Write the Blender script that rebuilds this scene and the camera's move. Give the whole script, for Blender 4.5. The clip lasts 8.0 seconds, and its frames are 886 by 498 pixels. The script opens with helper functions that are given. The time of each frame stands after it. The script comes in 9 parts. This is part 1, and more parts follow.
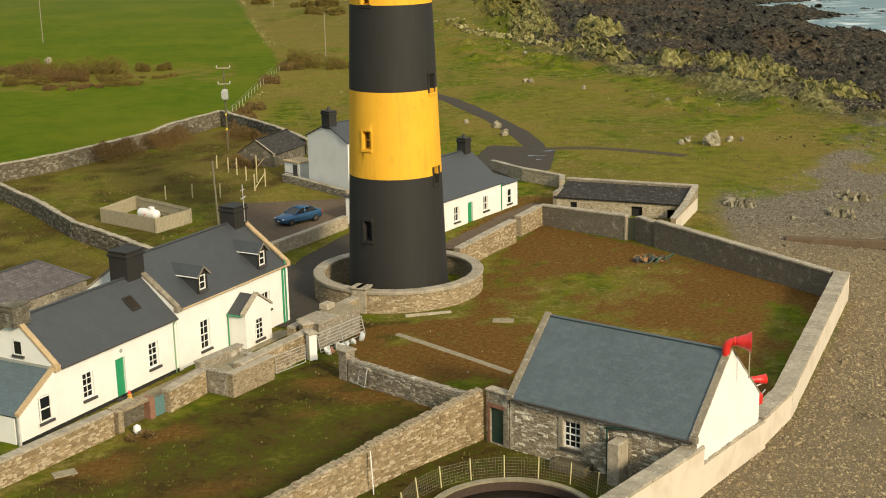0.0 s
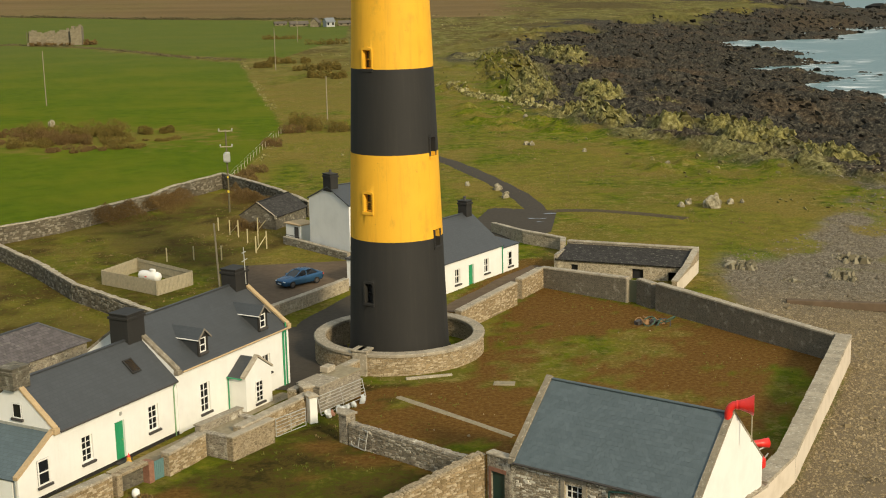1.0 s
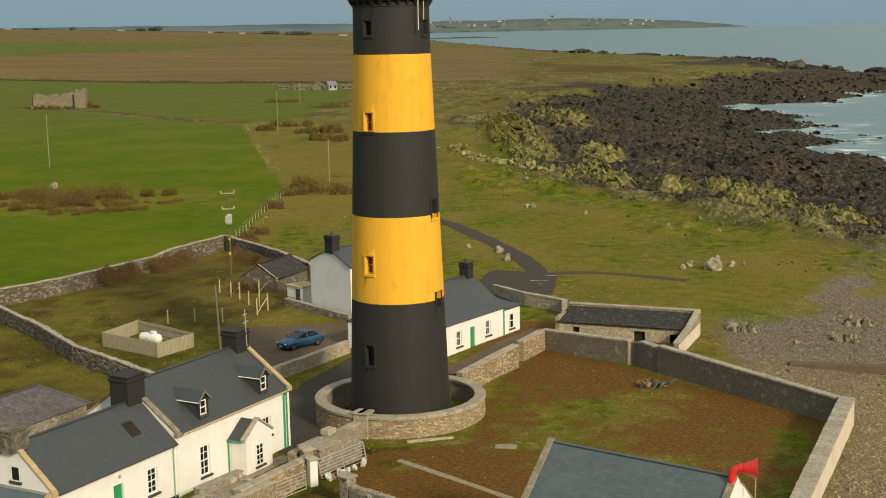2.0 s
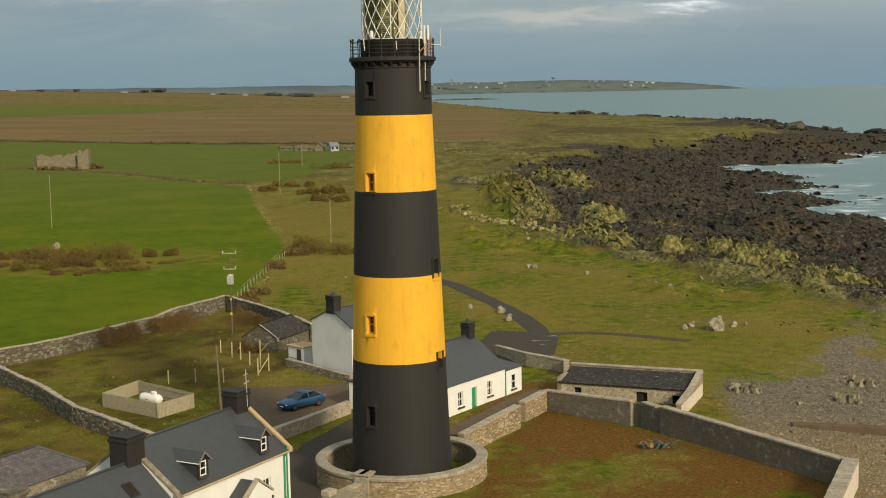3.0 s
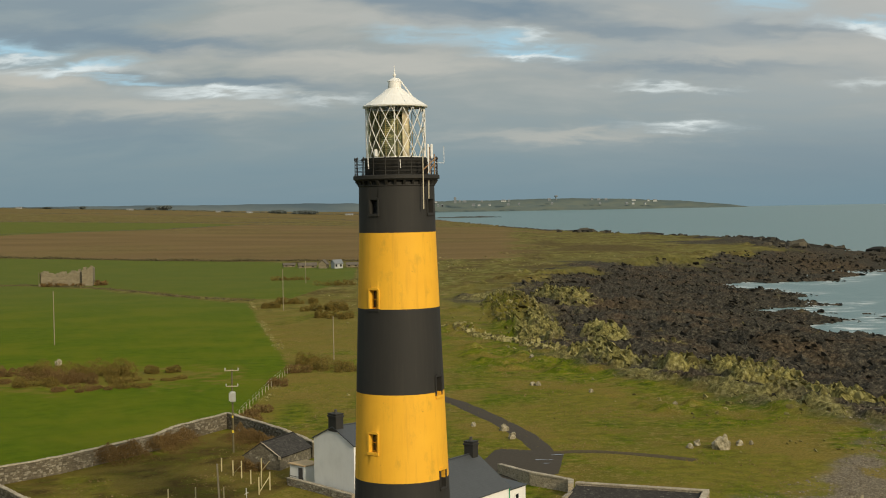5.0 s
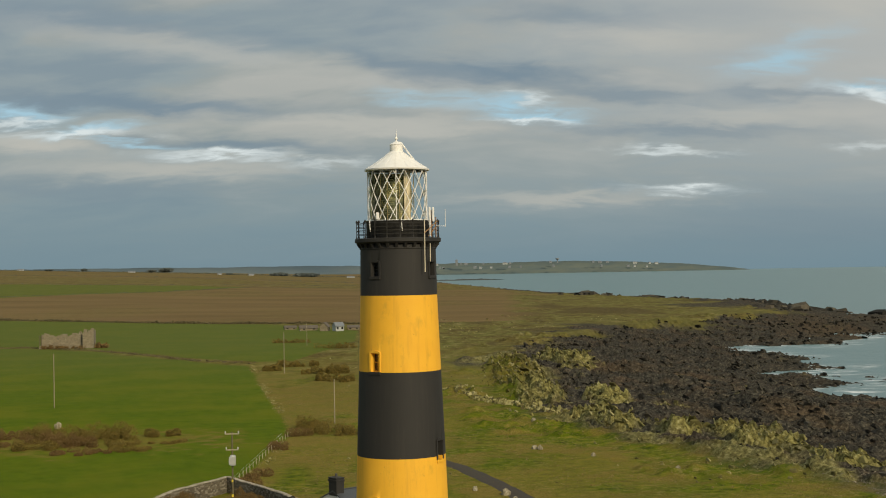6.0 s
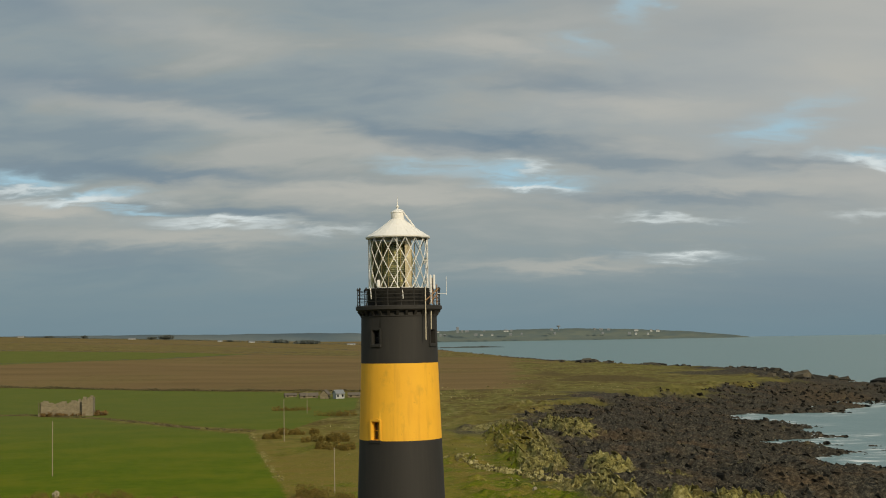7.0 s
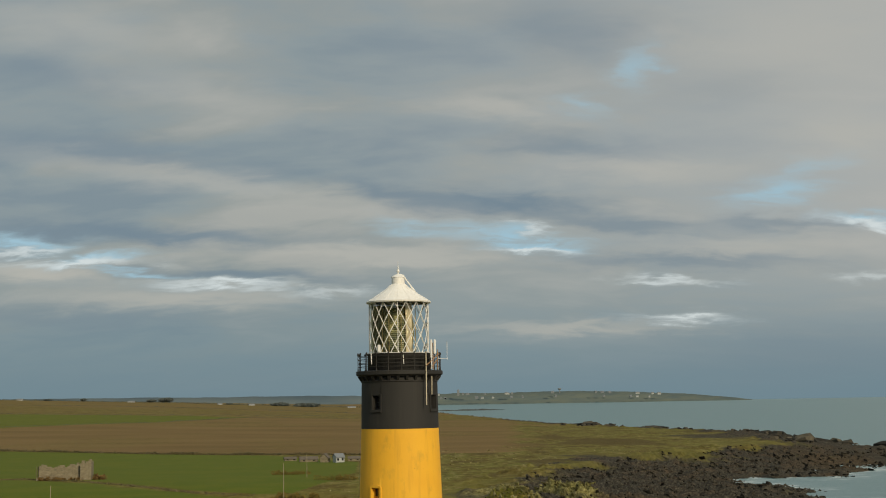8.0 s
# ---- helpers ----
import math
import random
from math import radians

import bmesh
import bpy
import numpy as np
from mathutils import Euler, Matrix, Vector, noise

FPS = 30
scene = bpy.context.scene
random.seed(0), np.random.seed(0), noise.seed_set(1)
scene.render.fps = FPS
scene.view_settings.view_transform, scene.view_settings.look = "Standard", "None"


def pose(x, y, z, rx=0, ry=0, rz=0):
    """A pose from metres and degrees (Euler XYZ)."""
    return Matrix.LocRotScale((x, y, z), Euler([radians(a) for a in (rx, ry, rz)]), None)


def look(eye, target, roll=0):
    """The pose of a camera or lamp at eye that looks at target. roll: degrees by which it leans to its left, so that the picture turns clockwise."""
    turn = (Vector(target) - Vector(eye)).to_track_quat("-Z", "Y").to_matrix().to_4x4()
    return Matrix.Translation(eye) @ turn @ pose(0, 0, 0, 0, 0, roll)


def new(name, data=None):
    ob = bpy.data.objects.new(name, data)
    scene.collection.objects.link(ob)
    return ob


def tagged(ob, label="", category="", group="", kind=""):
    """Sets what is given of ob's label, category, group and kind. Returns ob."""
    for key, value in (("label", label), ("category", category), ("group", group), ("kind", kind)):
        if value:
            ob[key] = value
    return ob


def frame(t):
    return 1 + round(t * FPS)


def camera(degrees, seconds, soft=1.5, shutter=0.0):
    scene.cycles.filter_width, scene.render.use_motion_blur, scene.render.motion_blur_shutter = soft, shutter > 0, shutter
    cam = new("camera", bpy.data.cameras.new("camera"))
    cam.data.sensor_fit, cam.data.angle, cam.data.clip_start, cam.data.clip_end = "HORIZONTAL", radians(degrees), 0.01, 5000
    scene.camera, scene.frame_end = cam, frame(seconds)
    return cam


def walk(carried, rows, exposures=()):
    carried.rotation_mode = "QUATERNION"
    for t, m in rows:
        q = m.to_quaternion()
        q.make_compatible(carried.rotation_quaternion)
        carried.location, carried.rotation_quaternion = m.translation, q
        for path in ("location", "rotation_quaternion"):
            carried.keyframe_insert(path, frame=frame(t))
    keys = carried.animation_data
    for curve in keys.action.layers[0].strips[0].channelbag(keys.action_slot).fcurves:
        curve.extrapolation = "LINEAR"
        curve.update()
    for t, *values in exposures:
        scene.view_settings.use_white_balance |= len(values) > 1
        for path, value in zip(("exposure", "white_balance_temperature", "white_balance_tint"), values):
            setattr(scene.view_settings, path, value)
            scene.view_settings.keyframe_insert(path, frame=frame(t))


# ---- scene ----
# The camera hovers 100 m in front of the tower and tilts up; it leans one degree.
cam = camera(36.45, 8.0, soft=1.05)
EYE = (3.37, -100.0, 28.93)
TILT = [  # seconds, yaw, pitch, roll, rise
    (0.0, -0.055, -14.581, -1.179, 0.0), (0.5, -0.060, -13.279, -1.170, 0.03), (1.0, -0.066, -11.942, -1.154, 0.04),
    (1.5, -0.062, -10.611, -1.133, 0.04), (3.0, -0.045, -6.715, -1.105, -0.01), (3.5, -0.018, -5.464, -1.100, -0.02),
    (4.0, 0.0, -4.228, -1.055, -0.03), (4.5, 0.003, -2.986, -1.035, -0.03), (6.0, 0.018, 0.941, -0.990, 0.0),
    (6.5, 0.016, 2.297, -0.950, 0.01), (7.0, 0.012, 3.803, -0.925, 0.03), (7.2, 0.008, 4.85, -0.915, 0.03),
    (7.4, 0.002, 5.90, -0.910, 0.06), (7.5, -0.002, 6.200, -0.915, 0.09), (7.7, -0.004, 6.36, -0.930, 0.16), (8.0, -0.005, 6.451, -0.939, 0.22)]


def leaning(yaw, pitch, roll, rise):
    """The camera's pose: heading to the left of +y, tilt above level, lean to its left."""
    m = pose(EYE[0], EYE[1], EYE[2] + rise, 90 + pitch, 0, yaw)
    return m @ pose(0, 0, 0, 0, 0, roll)


walk(cam, [(t, leaning(*row)) for t, *row in TILT], exposures=[(0.0, 0.34), (0.5, 0.28), (1.5, 0.18), (3.0, 0.06), (4.5, -0.08), (6.5, -0.21), (8.0, -0.30)])
# ---- light ----
SUN_AZ, SUN_EL = radians(-58), radians(26)   # the sun's bearing from +x, and height
sun_way = Vector((math.cos(SUN_AZ) * math.cos(SUN_EL), math.sin(SUN_AZ) * math.cos(SUN_EL), math.sin(SUN_EL)))
sun = new("sun", bpy.data.lights.new("sun", "SUN"))
sun.data.energy, sun.data.angle, sun.data.color = 3.65, radians(9.0), (1.0, 0.845, 0.58)
sun.matrix_world = look((0, 0, 60), Vector((0, 0, 60)) - sun_way)


def nodes_of(tree):
    """Two short makers for a node tree: a node with its inputs set, and a link."""
    def node(kind, at=None, **inputs):
        n = tree.nodes.new(kind)
        at = at or {}
        if "operation" in at:
            n.operation = at["operation"]
        if "use_clamp" in at:
            n.use_clamp = at["use_clamp"]
        if "clamp" in at:
            n.clamp = at["clamp"]
        if "feature" in at:
            n.feature = at["feature"]
        if "data_type" in at:
            n.data_type, n.blend_type, n.clamp_factor = at["data_type"], at["blend_type"], True
        if "offset" in at:
            n.offset, n.squash = at["offset"], 1.0
        if "attribute" in at:
            n.attribute_name = at["attribute"]
        for key, value in inputs.items():
            key = int(key[1:]) if key[0] == "i" and key[1:].isdigit() else key.replace("_", " ")
            if isinstance(value, bpy.types.NodeSocket):
                tree.links.new(value, n.inputs[key])
            else:
                n.inputs[key].default_value = value
        return n
    return node


def math_node(node, op, a, b=0.0, c=0.0, clamp=False):
    return node("ShaderNodeMath", {"operation": op, "use_clamp": clamp}, i0=a, i1=b, i2=c).outputs[0]


def ramp(node, fac, stops, mode="LINEAR"):
    n = node("ShaderNodeValToRGB", Fac=fac)
    n.color_ramp.interpolation = mode
    els = n.color_ramp.elements
    while len(els) < len(stops):
        els.new(0.5)
    for e, (at, col) in zip(els, stops):
        e.position = at
        e.color = (*col, 1) if len(col) == 3 else col
    return n.outputs["Color"]


def ramp_val(node, v, lo, hi):
    n = node("ShaderNodeMapRange", {"clamp": True}, Value=v)
    n.inputs[1].default_value, n.inputs[2].default_value = lo, hi
    return n.outputs[0]


def grey(v):
    return (v, v, v)


def mix(node, fac, a, b, mode="MIX"):
    n = node("ShaderNodeMix", {"data_type": "RGBA", "blend_type": mode})
    for key, value in ((0, fac), (6, a), (7, b)):
        if isinstance(value, bpy.types.NodeSocket):
            n.id_data.links.new(value, n.inputs[key])
        else:
            n.inputs[key].default_value = value if key == 0 else (*value, 1)
    return n.outputs[2]


# Openings, lit edges and banks of the cloud: bearing, height, half width, half height, lean, strength.
BLUE_GAPS = [
    (-0.315, 0.1229, 0.0302, 0.0058, 0.066, 0.8),
    (-0.264, 0.1102, 0.0378, 0.0031, -0.064, 0.9),
    (0.051, 0.1203, 0.0378, 0.0079, 0.136, 0.85),
    (0.077, 0.1118, 0.0227, 0.0026, 0.066, 0.85),
    (-0.016, 0.1295, 0.0302, 0.0058, 0.117, 0.45),
    (0.252, 0.1508, 0.0302, 0.0084, -0.103, 0.6),
    (0.321, 0.1317, 0.0277, 0.0047, 0.067, 0.85),
    (0.155, 0.2500, 0.0131, 0.0136, -0.383, 0.45),
    (0.107, 0.2194, 0.0192, 0.0063, 0.217, 0.35),
    (-0.226, 0.0994, 0.0302, 0.0026, 0.116, 0.6),
    (0.272, 0.1690, 0.0302, 0.0063, -0.183, 0.3),
]
BRIGHT_EDGES = [
    (-0.276, 0.1078, 0.0479, 0.0026, -0.004, 0.9),
    (-0.164, 0.0891, 0.0428, 0.0026, 0.036, 0.95),
    (-0.314, 0.1157, 0.0252, 0.0021, -0.084, 0.6),
    (0.070, 0.1098, 0.0277, 0.0018, 0.056, 0.8),
    (0.176, 0.0586, 0.0312, 0.0031, 0.016, 0.9),
    (0.167, 0.0870, 0.0312, 0.0021, 0.036, 0.55),
    (0.316, 0.1287, 0.0252, 0.0037, 0.117, 0.85),
    (0.326, 0.1217, 0.0151, 0.0031, 0.217, 0.7),
    (0.062, 0.1274, 0.0111, 0.0031, 0.217, 0.5),
    (-0.086, 0.0823, 0.0302, 0.0021, -0.014, 0.35),
    (0.320, 0.0878, 0.0227, 0.0031, 0.016, 0.4),
]
WARM_BANKS = [
    (-0.306, 0.1007, 0.0605, 0.0089, 0.076, 0.75),
    (-0.192, 0.0810, 0.1008, 0.0079, 0.016, 0.6),
    (-0.061, 0.1102, 0.1008, 0.0068, 0.036, 0.6),
    (-0.019, 0.1040, 0.0403, 0.0052, 0.016, 0.55),
    (0.043, 0.2182, 0.0554, 0.0089, 0.117, 0.6),
    (0.148, 0.1719, 0.0655, 0.0105, 0.037, 0.65),
    (0.268, 0.2692, 0.1058, 0.0472, -0.083, 0.55),
    (0.311, 0.1942, 0.0454, 0.0210, 0.017, 0.6),
    (-0.171, 0.1655, 0.1411, 0.0105, 0.177, 0.5),
    (0.090, 0.0529, 0.0857, 0.0047, 0.016, 0.5),
    (0.227, 0.1098, 0.0706, 0.0068, 0.016, 0.5),
    (-0.270, 0.2871, 0.1008, 0.0210, 0.117, 0.45),
    (-0.180, 0.2329, 0.0806, 0.0157, 0.217, 0.4),
]
DARK_BANKS = [
    (0.046, 0.1461, 0.0756, 0.0089, 0.097, 0.75),
    (-0.039, 0.1569, 0.0504, 0.0089, 0.217, 0.6),
    (-0.226, 0.1266, 0.1159, 0.0068, 0.047, 0.75),
    (-0.285, 0.1331, 0.0454, 0.0063, 0.017, 0.45),
    (-0.150, 0.0956, 0.0806, 0.0052, 0.076, 0.7),
    (0.184, 0.1028, 0.0958, 0.0068, 0.016, 0.6),
    (0.138, 0.1291, 0.0554, 0.0052, 0.097, 0.5),
    (0.253, 0.1285, 0.0605, 0.0058, 0.017, 0.45),
    (-0.248, 0.1914, 0.1008, 0.0115, 0.137, 0.6),
    (0.093, 0.1883, 0.0554, 0.0094, 0.117, 0.5),
    (-0.287, 0.2530, 0.0756, 0.0115, 0.167, 0.4),
    (0.100, 0.2787, 0.0655, 0.0236, 0.117, 0.45),
    (0.223, 0.2349, 0.0554, 0.0147, -0.083, 0.35),
    (-0.267, 0.0671, 0.1109, 0.0094, 0.016, 0.4),
    (0.278, 0.0330, 0.1109, 0.0210, 0.016, 0.3),
]


# A cloudy sky: layered stratus over a pale blue, darker towards the sea's edge, with some bright rifts.
world = bpy.data.worlds.new("sky")
scene.world = world
world.use_nodes = True
world.node_tree.nodes.clear()
node = nodes_of(world.node_tree)
sky = node("ShaderNodeTexSky")
sky.sky_type, sky.sun_disc, sky.sun_elevation, sky.sun_rotation, sky.dust_density = "NISHITA", False, SUN_EL, radians(90) - SUN_AZ, 2.0
way = node("ShaderNodeTexCoord").outputs["Generated"]
xyz = node("ShaderNodeSeparateXYZ", Vector=way)
wx, wy, wz = xyz.outputs
up = math_node(node, "MAXIMUM", wz, 0.0)
# the cloud lies in a deck overhead: it crowds together towards the horizon
deck = math_node(node, "ADD", math_node(node, "MAXIMUM", wz, -0.02), 0.28)
u, v = math_node(node, "DIVIDE", wx, deck), math_node(node, "DIVIDE", wy, deck)
layer = node("ShaderNodeCombineXYZ", X=u, Y=v, Z=0.0).outputs[0]


def billow(turn, scale, shift, size, detail, rough, bend):
    at = node("ShaderNodeMapping", Vector=layer, Rotation=(0, 0, turn), Scale=scale, Location=shift).outputs[0]
    return node("ShaderNodeTexNoise", Vector=at, Scale=size, Detail=detail, Roughness=rough, Distortion=bend)


big = billow(0.30, (1.0, 1.9, 1), (1.3, 2.2, 0.4), 1.5, 4.0, 0.5, 0.6).outputs[0]
mid = billow(0.22, (1.0, 1.7, 1), (4.1, 0.7, 2.0), 4.0, 6.0, 0.52, 0.7).outputs[0]
fine = billow(0.1, (1.0, 1.9, 1), (7.3, 4.2, 1.7), 11.0, 5.0, 0.55, 0.5).outputs[0]
cloud = math_node(node, "ADD", math_node(node, "MULTIPLY", big, 0.62), math_node(node, "ADD", math_node(node, "MULTIPLY", mid, 0.30), math_node(node, "MULTIPLY", fine, 0.08)))
tone = ramp(node, cloud, [(0.38, (0.242, 0.298, 0.335)), (0.46, (0.305, 0.350, 0.362)), (0.53, (0.345, 0.365, 0.350)), (0.62, (0.445, 0.438, 0.405))])
# the low sky is a bluish grey veil
veil = ramp(node, up, [(0.0, grey(1.0)), (0.03, grey(0.86)), (0.065, grey(0.50)), (0.11, grey(0.0))])
sky_col = mix(node, veil, tone, (0.192, 0.278, 0.328))
# the side towards the sun is a little brighter and warmer
ahead = math_node(node, "MAXIMUM", wy, 0.05)
bearing, height = math_node(node, "DIVIDE", wx, ahead), math_node(node, "DIVIDE", wz, ahead)
sunward = math_node(node, "MULTIPLY", ramp_val(node, bearing, -0.1, 0.35), ramp_val(node, height, 0.02, 0.13))
sky_col = mix(node, math_node(node, "MULTIPLY", sunward, 0.75), sky_col, (0.52, 0.505, 0.48))
warp = billow(0.0, (1.0, 1.7, 1), (2.0, 5.0, 0.0), 9.0, 4.0, 0.55, 0.3).outputs[1]
warp_xyz = node("ShaderNodeSeparateXYZ", Vector=warp).outputs
sx = math_node(node, "ADD", bearing, math_node(node, "MULTIPLY", math_node(node, "SUBTRACT", warp_xyz[0], 0.5), 0.09))
sz = math_node(node, "ADD", height, math_node(node, "MULTIPLY", math_node(node, "SUBTRACT", warp_xyz[1], 0.5), 0.022))


def bank(col, x, z, w, h, lean, amount, colour, torn):
    """One soft-edged opening or bank of cloud."""
    dx, dz = math_node(node, "SUBTRACT", sx, x), math_node(node, "SUBTRACT", sz, z)
    dz = math_node(node, "ADD", dz, math_node(node, "MULTIPLY", dx, lean))
    a, b = math_node(node, "DIVIDE", dx, w), math_node(node, "DIVIDE", dz, h)
    r = math_node(node, "ADD", math_node(node, "MULTIPLY", a, a), math_node(node, "MULTIPLY", b, b))
    soft = math_node(node, "POWER", 2.718, math_node(node, "MULTIPLY", r, -1.0))
    return mix(node, math_node(node, "MULTIPLY", soft, math_node(node, "MULTIPLY", torn, amount)), col, colour)


loose, ragged = ramp_val(node, mid, -0.02, 0.38), ramp_val(node, fine, 0.22, 0.48)
for rows, colour, torn in ((DARK_BANKS, (0.195, 0.258, 0.315), loose), (WARM_BANKS, (0.530, 0.505, 0.455), loose), (BLUE_GAPS, (0.40, 0.60, 0.72), ragged), (BRIGHT_EDGES, (0.76, 0.80, 0.80), ragged)):
    for *shape, amount in rows:
        sky_col = bank(sky_col, *shape, min(1.0, 1.3 * amount), colour, torn)
# thinner, brighter cloud overhead
high = ramp(node, up, [(0.30, grey(1.0)), (0.75, grey(1.6))])
sky_col = mix(node, 1.0, sky_col, high, "MULTIPLY")
sky_col = mix(node, 1.0, sky_col, (0.965, 1.0, 1.0), "MULTIPLY")
back = node("ShaderNodeBackground", Color=sky_col, Strength=1.10)
clear = node("ShaderNodeBackground", Color=sky.outputs[0], Strength=0.1)
blend = node("ShaderNodeMixShader", Fac=0.93)
world.node_tree.links.new(clear.outputs[0], blend.inputs[1])
world.node_tree.links.new(back.outputs[0], blend.inputs[2])
node("ShaderNodeOutputWorld", Surface=blend.outputs[0])
# ---- materials ----
def surface(name, build):
    """A node material; build(node, principled) sets the principled shader's inputs."""
    m = bpy.data.materials.new(name)
    m.use_nodes = True
    m.node_tree.nodes.clear()
    node = nodes_of(m.node_tree)
    p = node("ShaderNodeBsdfPrincipled")
    node("ShaderNodeOutputMaterial", Surface=p.outputs[0])
    build(node, p, lambda key, value: m.node_tree.links.new(value, p.inputs[key]))
    return m


def place(node, scale=(1, 1, 1), turn=(0, 0, 0)):
    co = node("ShaderNodeTexCoord").outputs["Object"]
    return node("ShaderNodeMapping", Vector=co, Scale=scale, Rotation=turn).outputs[0]


def world_place(node, scale=(1, 1, 1)):
    co = node("ShaderNodeNewGeometry").outputs["Position"]
    return node("ShaderNodeMapping", Vector=co, Scale=scale).outputs[0]


def noise_of(node, co, scale, detail=4.0, rough=0.55, distortion=0.0):
    return node("ShaderNodeTexNoise", Vector=co, Scale=scale, Detail=detail, Roughness=rough, Distortion=distortion).outputs[0]


def bump(node, height, strength=0.4, distance=0.02):
    return node("ShaderNodeBump", Height=height, Strength=strength, Distance=distance).outputs[0]


def paint(name, colour, rough=0.6, stain=(0.5, 0.45, 0.4), amount=0.35, streak=True, grain=0.25, metal=0.0):
    """Weathered paint or render: broad blotches, fine grain and rain streaks."""
    def build(node, p, put):
        co = world_place(node)
        broad = noise_of(node, co, 0.7, 5, 0.6)
        fine = noise_of(node, co, 9.0, 4, 0.6)
        run = noise_of(node, world_place(node, (3.5, 3.5, 0.22)), 1.0, 4, 0.6)
        worn = math_node(node, "MULTIPLY", ramp_val(node, run if streak else broad, 0.5, 0.78), amount)
        c = mix(node, worn, colour, tuple(a * b for a, b in zip(colour, stain)))
        c = mix(node, math_node(node, "MULTIPLY", ramp_val(node, broad, 0.42, 0.75), 0.5), c, tuple(min(1, v * 0.8) for v in colour))
        put("Base Color", c)
        p.inputs["Roughness"].default_value, p.inputs["Metallic"].default_value = rough, metal
        put("Normal", bump(node, fine, grain, 0.02))
    return surface(name, build)


def rubble(name, dark, light, lichen=(0.55, 0.53, 0.46), mortar=(0.36, 0.33, 0.28), scale=3.6, lichen_amount=0.5):
    """Rubble masonry: flat uneven stones in pale joints, patched with lichen."""
    def build(node, p, put):
        co = world_place(node, (1, 1, 2.0))
        warp = node("ShaderNodeTexNoise", Vector=co, Scale=1.2, Detail=2.0)
        co2 = node("ShaderNodeVectorMath", {"operation": "ADD"}, i0=co, i1=node("ShaderNodeVectorMath", {"operation": "SCALE"}, i0=warp.outputs[1], Scale=0.35).outputs[0]).outputs[0]
        cell = node("ShaderNodeTexVoronoi", {"feature": "F1"}, Vector=co2, Scale=scale, Randomness=0.9)
        edge = node("ShaderNodeTexVoronoi", {"feature": "DISTANCE_TO_EDGE"}, Vector=co2, Scale=scale, Randomness=0.9).outputs["Distance"]
        pick = node("ShaderNodeSeparateXYZ", Vector=cell.outputs["Color"]).outputs[0]
        stone = mix(node, pick, dark, light)
        fine = noise_of(node, world_place(node), 14, 4, 0.65)
        stone = mix(node, math_node(node, "MULTIPLY", fine, 0.5), stone, tuple(v * 0.6 for v in dark))
        blotch = noise_of(node, world_place(node), 0.55, 5, 0.65)
        stone = mix(node, math_node(node, "MULTIPLY", ramp_val(node, blotch, 0.45, 0.65), 0.55), stone, tuple((a + b) * 0.3 for a, b in zip(dark, light)))
        joint = ramp_val(node, edge, 0.0, 0.11)
        c = mix(node, joint, mortar, stone)
        patch = ramp_val(node, noise_of(node, world_place(node), 1.7, 6, 0.7), 0.55, 0.72)
        c = mix(node, math_node(node, "MULTIPLY", patch, lichen_amount), c, lichen)
        put("Base Color", c)
        p.inputs["Roughness"].default_value = 0.92
        h = math_node(node, "ADD", math_node(node, "MULTIPLY", ramp_val(node, edge, 0.0, 0.2), 0.8), math_node(node, "MULTIPLY", fine, 0.4))
        put("Normal", bump(node, h, 0.8, 0.035))
    return surface(name, build)


def slab_stone(name, colour, spots=(0.60, 0.57, 0.48)):
    """Dressed slabs: nearly smooth, each of its own tone, with soft stains and pale lichen spots."""
    def build(node, p, put):
        co = world_place(node)
        broad, fine = noise_of(node, co, 1.1, 5, 0.65), noise_of(node, co, 12, 4, 0.65)
        tone = node("ShaderNodeObjectInfo").outputs["Random"]
        c = mix(node, tone, tuple(v * 0.84 for v in colour), tuple(v * 1.14 for v in colour))
        c = mix(node, math_node(node, "MULTIPLY", ramp_val(node, broad, 0.45, 0.7), 0.55), c, tuple(v * 0.6 for v in colour))
        c = mix(node, math_node(node, "MULTIPLY", ramp_val(node, noise_of(node, co, 4.5, 5, 0.75), 0.54, 0.66), 0.6), c, spots)
        c = mix(node, math_node(node, "MULTIPLY", ramp_val(node, noise_of(node, co, 2.3, 6, 0.75), 0.54, 0.66), 0.6), c, tuple(v * 0.42 for v in colour))
        put("Base Color", c)
        p.inputs["Roughness"].default_value = 0.9
        p.inputs["Specular IOR Level"].default_value = 0.2
        put("Normal", bump(node, fine, 0.35, 0.02))
    return surface(name, build)


